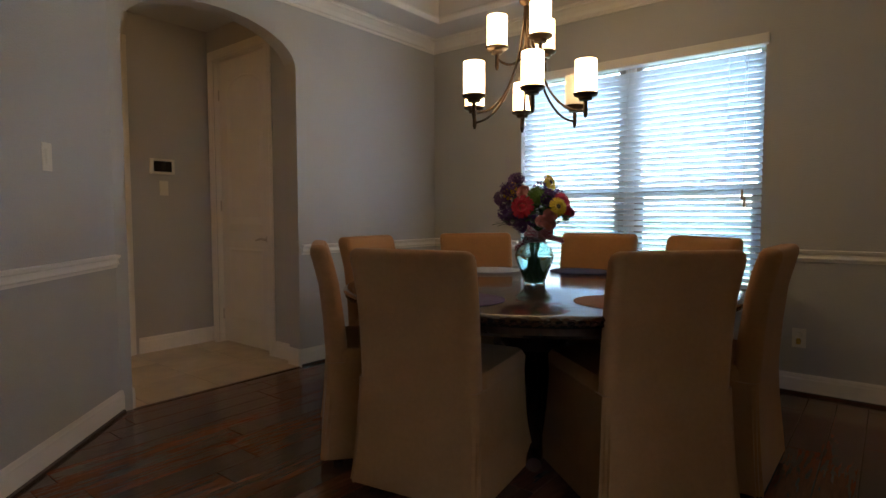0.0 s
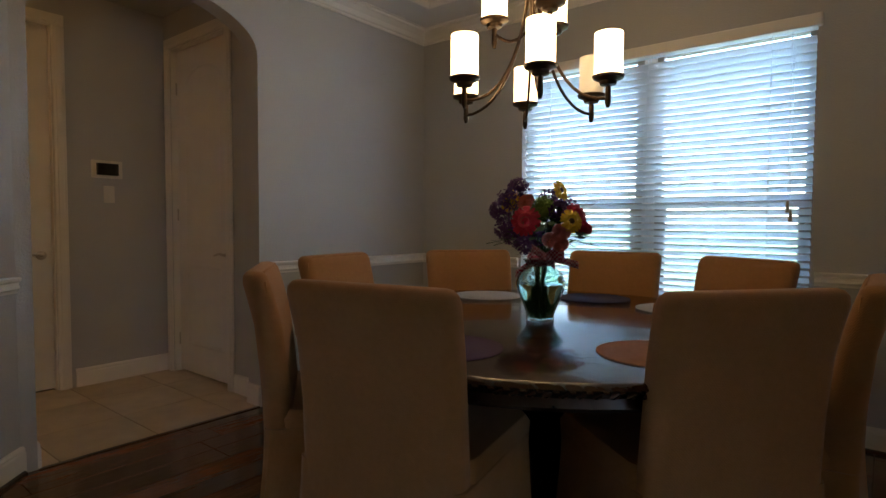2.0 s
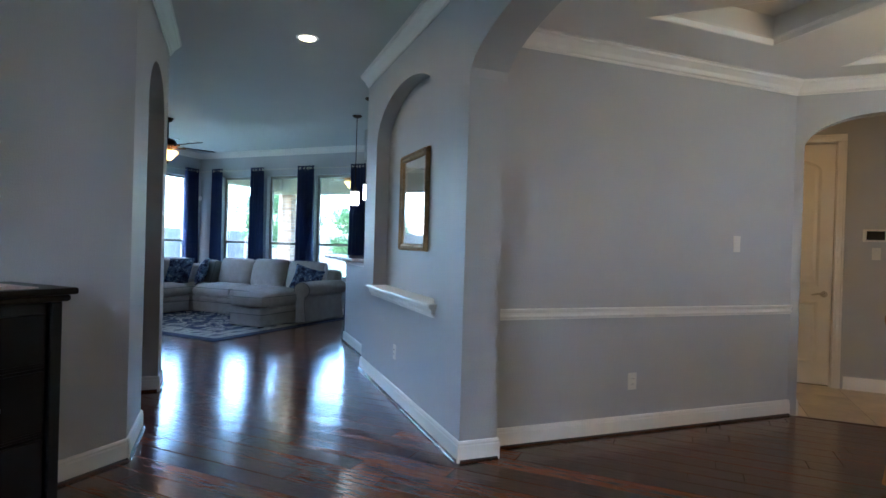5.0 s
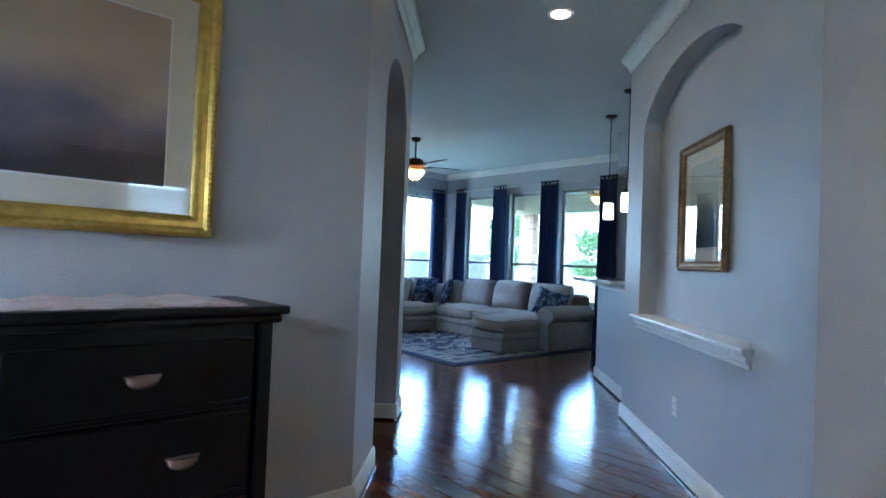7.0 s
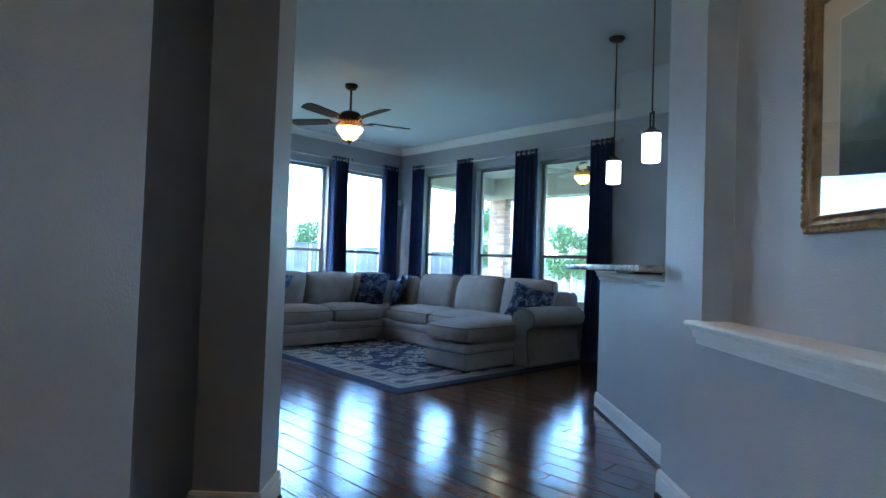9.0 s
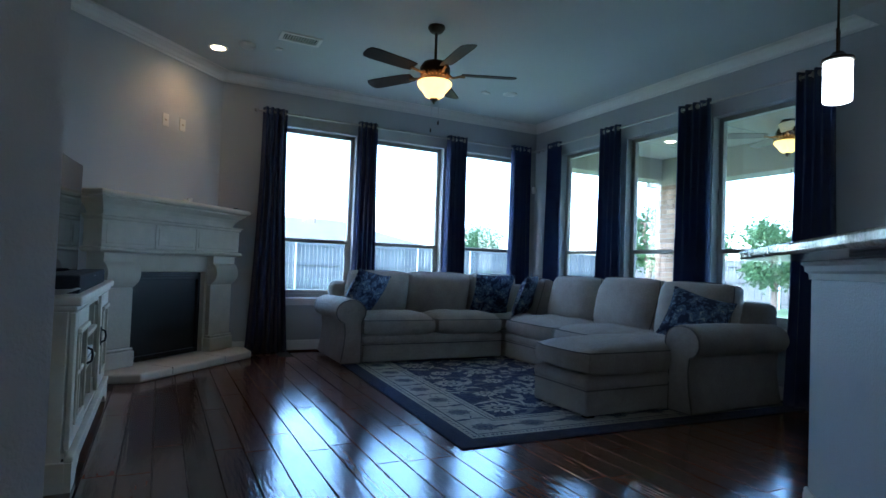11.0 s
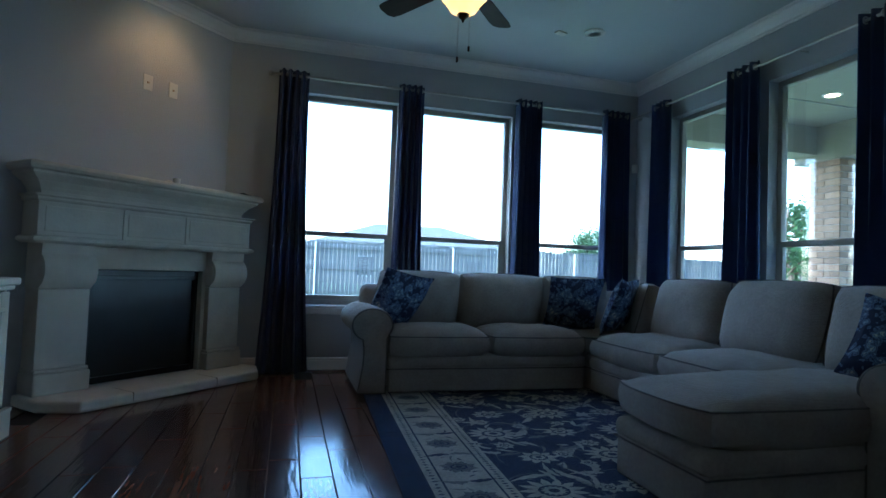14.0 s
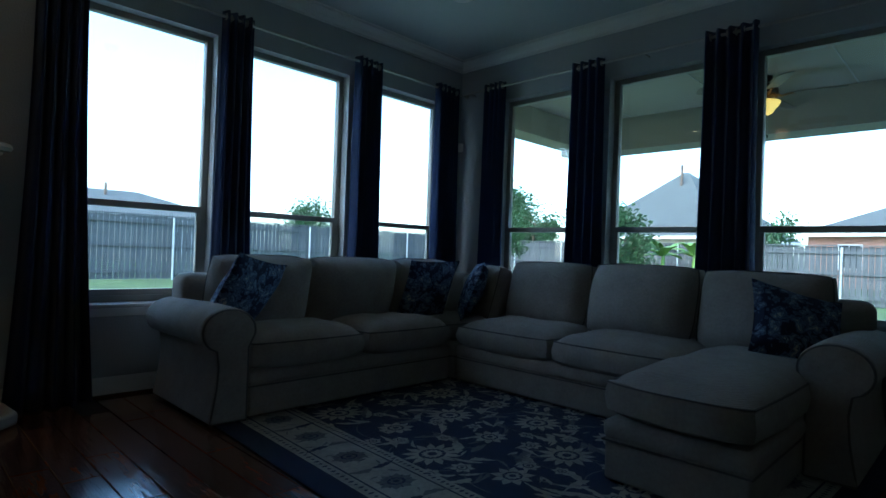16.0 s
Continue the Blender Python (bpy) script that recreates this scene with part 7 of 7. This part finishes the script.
def house(x, y, w, d, wh, rh, turn, brick, label, wins=2):
    h = thing("house", label, "house", pose(x, y, GZ, 0, 0, turn))
    part("wall", boxed(-w / 2, w / 2, -d / 2, d / 2, 0.0, wh), brick, h)
    bm = B()
    o = 0.45
    a = [bm.verts.new(q) for q in ((-w / 2 - o, -d / 2 - o, wh), (w / 2 + o, -d / 2 - o, wh), (w / 2 + o, d / 2 + o, wh), (-w / 2 - o, d / 2 + o, wh))]
    t0, t1 = bm.verts.new((-max(0.2, w / 2 - d / 2), 0, wh + rh)), bm.verts.new((max(0.2, w / 2 - d / 2), 0, wh + rh))
    bm.faces.new((a[0], a[1], t1, t0)), bm.faces.new((a[2], a[3], t0, t1)), bm.faces.new((a[1], a[2], t1)), bm.faces.new((a[3], a[0], t0)), bm.faces.new(a[::-1])
    rf = part("roof", bm, ROOFM, h, "grey hipped shingle roof")
    part("vent_pipe", lathe(B(), [(0.09, wh + rh * 0.7), (0.09, wh + rh + 0.35), (0.001, wh + rh + 0.36)], 8, (0.4, -d * 0.12, 0)), BARK, rf)
    part("fascia", boxed(-w / 2 - o, w / 2 + o, -d / 2 - o - 0.02, -d / 2 - o, wh - 0.18, wh + 0.02), PAPER, h)
    part("fascia", boxed(w / 2 + o, w / 2 + o + 0.02, -d / 2 - o, d / 2 + o, wh - 0.18, wh + 0.02), PAPER, h)
    for side in ("s", "e"):
        for i in range(wins):
            if side == "s":
                wx = -w / 2 + w * (i + 0.5) / wins
                fr = part("window", boxed(wx - 0.6, wx + 0.6, -d / 2 - 0.05, -d / 2 - 0.001, wh - 2.0, wh - 0.6), PAPER, h, "white framed window")
                for k in (-1, 1):
                    part("pane", boxed(wx + k * 0.28 - 0.24, wx + k * 0.28 + 0.24, -d / 2 - 0.06, -d / 2 - 0.051, wh - 1.9, wh - 0.7), SCREENB, fr)
            else:
                wy = -d / 2 + d * (i + 0.5) / wins
                fr = part("window", boxed(w / 2 + 0.001, w / 2 + 0.05, wy - 0.6, wy + 0.6, wh - 2.0, wh - 0.6), PAPER, h, "white framed window")
                for k in (-1, 1):
                    part("pane", boxed(w / 2 + 0.051, w / 2 + 0.06, wy + k * 0.28 - 0.24, wy + k * 0.28 + 0.24, wh - 1.9, wh - 0.7), SCREENB, fr)


house(-10.0, -44.0, 15, 10, 2.5, 1.9, 178, HTAN, "single-storey tan brick house with a hipped grey roof beyond the fence")
house(-41.0, -19.3, 10, 10, 2.7, 4.8, 80, HTAN, "tan house with a steep grey hipped roof beyond the side fence")
house(-42.0, -3.5, 13, 11, 3.0, 3.0, 75, HBRICK, "red brick house with white windows beyond the side fence", 3)
house(8.0, -40.0, 13, 10, 2.7, 2.8, 182, HTAN, "tan brick house with a grey roof far behind the fence")


def tree(x, y, h, cr, seed, label, n=2600, leaf=0.13):
    rnd = random.Random(seed)
    t = thing("tree", label, "tree", pose(x, y, GZ))
    pts = [(0, 0, -0.1), (0.03 * h * rnd.uniform(-1, 1), 0.02 * h, h * 0.3), (0.02 * h, -0.02 * h, h * 0.62), (0, 0, h * 0.9)]
    part("trunk", tube(B(), pts, [0.035 * h, 0.026 * h, 0.016 * h, 0.004 * h], 8), BARK, t, "", True)
    tips = []
    for i in range(16):
        z = h * rnd.uniform(0.28, 0.85)
        a = rnd.uniform(0, 6.28)
        L = cr * rnd.uniform(0.6, 1.05) * (1.15 - 0.5 * z / h)
        p0, p1 = Vector((0, 0, z)), Vector((L * math.cos(a), L * math.sin(a), z + L * rnd.uniform(0.15, 0.7)))
        part("limb", tube(B(), [p0, p0.lerp(p1, 0.5) + Vector((0, 0, 0.06 * L)), p1], [0.010 * h, 0.006 * h, 0.002 * h], 5), BARK, t)
        tips += [p0.lerp(p1, k) for k in (0.55, 0.8, 1.0)]
    verts, faces = [], []
    for i in range(n):
        c = tips[rnd.randrange(len(tips))]
        p = c + Vector((rnd.gauss(0, 1), rnd.gauss(0, 1), rnd.gauss(0, 0.8))) * cr * 0.21
        d = Vector((rnd.gauss(0, 1), rnd.gauss(0, 1), rnd.gauss(0, 1))).normalized()
        e = d.orthogonal().normalized()
        s = leaf * rnd.uniform(0.6, 1.3)
        k = len(verts)
        verts += [p, p + d * s * 0.5 + e * s * 0.3, p + d * s, p + d * s * 0.5 - e * s * 0.3]
        faces.append((k, k + 1, k + 2, k + 3))
    me = bpy.data.meshes.new("crown")
    me.from_pydata([tuple(v) for v in verts], [], faces)
    me.materials.append(LEAF)
    cw = new("crown", me)
    cw.parent = t
    tagged(cw, "loose green leaf crown", kind="stuff")


tree(-16.5, -16.5, 4.0, 1.05, 4, "leafy green garden tree inside the side fence", 4200, 0.17)
tree(-17.6, -12.3, 2.9, 0.95, 5, "rounded leafy bush-like tree by the side fence", 4800, 0.15)
tree(-24.5, -20.5, 3.4, 1.5, 6, "green tree beyond the corner of the fence", 3400, 0.2)
tree(-23.0, -40.0, 4.4, 2.2, 7, "far green tree behind the fence", 5000, 0.24)
tree(-34.0, -30.0, 6.0, 2.8, 8, "far green tree behind the fence", 5000, 0.24)
tree(-25.5, -10.1, 2.9, 1.2, 9, "green tree beyond the side fence", 3600, 0.18)
tree(-27.0, -5.0, 2.8, 1.2, 10, "green tree beyond the side fence", 3600, 0.18)


def banana(x, y, seed):
    rnd = random.Random(seed)
    t = thing("banana_plant", "bright green banana plant with long arching leaves by the fence", "plant", pose(x, y, GZ))
    part("stem", tube(B(), [(0, 0, 0), (0.03, 0, 0.8), (0, 0.02, 1.4)], [0.10, 0.08, 0.05], 8), LEAF2, t, "", True)
    for i in range(9):
        a, el = i * 0.72 + rnd.uniform(-0.2, 0.2), rnd.uniform(0.5, 1.35)
        L = rnd.uniform(0.9, 1.4)
        bm = B()
        pr = None
        for k in range(10):
            s = k / 9
            r = L * s * math.cos(el) + 0.2 * L * s * s
            z = 1.3 + L * s * math.sin(el) - 0.55 * L * s * s
            w = 0.16 * math.sin(math.pi * min(1, s * 0.94 + 0.05)) ** 0.7
            c = Vector((r * math.cos(a), r * math.sin(a), z))
            sd = Vector((-math.sin(a), math.cos(a), 0)) * w
            cur = (bm.verts.new(c - sd - Vector((0, 0, w * 0.4))), bm.verts.new(c), bm.verts.new(c + sd - Vector((0, 0, w * 0.4))))
            if pr:
                bm.faces.new((pr[0], cur[0], cur[1], pr[1])), bm.faces.new((pr[1], cur[1], cur[2], pr[2]))
            pr = cur
        part("leaf", bm, LEAF2, t, "long arching leaf", True)


banana(-19.0, -11.4, 1)
banana(-19.6, -10.6, 2)

# ---- floor pieces ----
TS = 0.455
tbm = boxed(0.003, TS - 0.003, 0.003, TS - 0.003, -0.0028, 0.0012, 0.0015, 1)
tme = bpy.data.meshes.new("tile")
tbm.to_mesh(tme)
tbm.free()
tme.materials.append(TILE)
for i in range(-1, 3):
    for j in range(6):
        x0, y0 = -1.756 - (3 - i) * TS, 1.1 + j * TS
        if -3.4 < x0 and x0 + TS <= -1.70 and y0 + TS < 4.0:
            tl = new("tile", tme)
            tl.parent = tf
            tl.matrix_basis = pose(x0, y0, 0)
PW = 0.145
LENS = (0.62, 0.86, 1.10, 1.34, 1.60)
pmesh = {}
for ln in LENS:
    pb = boxed(-PW / 2 + 0.0012, PW / 2 - 0.0012, 0.0012, ln - 0.0012, -0.0118, 0.0, 0.0035, 1)
    me = bpy.data.meshes.new("plank")
    pb.to_mesh(me)
    pb.free()
    me.materials.append(WOOD)
    pmesh[ln] = me
rp = random.Random(21)
cells = []
for i in range(int((5.05 + 5.4) / PW) + 1):
    x = -5.4 + (i + 0.5) * PW
    y = -7.56 - rp.uniform(0, 1.2)
    lo, hi = -7.6, 5.12
    while y < hi:
        ln = rp.choice(LENS)
        yc = y + ln / 2
        u, v = (x + yc) * R2, (yc - x) * R2
        inside = (yc > -7.65) and not (x > 0.6 and yc < -3.4) and not (x < -1.76 and yc > 1.0 and x > -9) and not (v < -4.75)
        inside = inside and not (v < -3.35 and x > 0.62) and not (x > 2.5 and yc < -2.25) and not x < -4.9 and not (x > 2.45 and yc - 2.45 > (x - 2.18) * 0.9 + 0.3)
        if inside and not (x < -4.85 and yc < -3.2) and not (x > 2.4 and yc > 3.6):
            cells.append((x, y, ln))
        y += ln
near = [c for c in cells if -3.0 < c[0] < 0.4 and -7.6 < c[1] < -2.2][:300]
nset = set(near)
for x, y, ln in near:
    pk = new("plank", pmesh[ln])
    pk.parent = fl
    pk.matrix_basis = pose(x, y, rp.uniform(-0.0010, -0.0004), 0, rp.uniform(-0.3, 0.3), 0)
far = B()
for x, y, ln in cells:
    if (x, y, ln) not in nset:
        z, tilt, ring = rp.uniform(-0.0010, -0.0005), rp.uniform(-0.0005, 0.0005), []
        for g, dz in ((0.0012, -0.0118), (0.0012, -0.0018), (0.0032, 0.0)):
            ring.append([far.verts.new((px, py, z + dz + (tilt if px > x else -tilt))) for px, py in ((x - PW / 2 + g, y + g), (x + PW / 2 - g, y + g), (x + PW / 2 - g, y + ln - g), (x - PW / 2 + g, y + ln - g))])
        far.faces.new(ring[2])
        for lo4, hi4 in zip(ring, ring[1:]):
            for k in range(4):
                far.faces.new((lo4[k], lo4[(k + 1) % 4], hi4[(k + 1) % 4], hi4[k]))
WOOD2 = mat("floor_wood_far", (0.112, 0.042, 0.022), 0.15, grain=0.75, scale=9, bump=0.13, bscale=7, stretch=(7, 0.8, 1), spec=0.75)
n2, l2 = WOOD2.node_tree.nodes, WOOD2.node_tree.links
ge, hs2, mr2 = n2.new("ShaderNodeNewGeometry"), n2.new("ShaderNodeHueSaturation"), n2.new("ShaderNodeMapRange")
mr2.inputs[3].default_value, mr2.inputs[4].default_value = 0.55, 1.45
l2.new(ge.outputs["Random Per Island"], mr2.inputs[0]), l2.new(mr2.outputs[0], hs2.inputs["Value"])
src = n2["Principled BSDF"].inputs["Base Color"].links[0].from_socket
l2.new(src, hs2.inputs["Color"]), l2.new(hs2.outputs[0], n2["Principled BSDF"].inputs["Base Color"])
tagged(part("planks", far, WOOD2, fl, "dark hardwood planks"), kind="stuff")
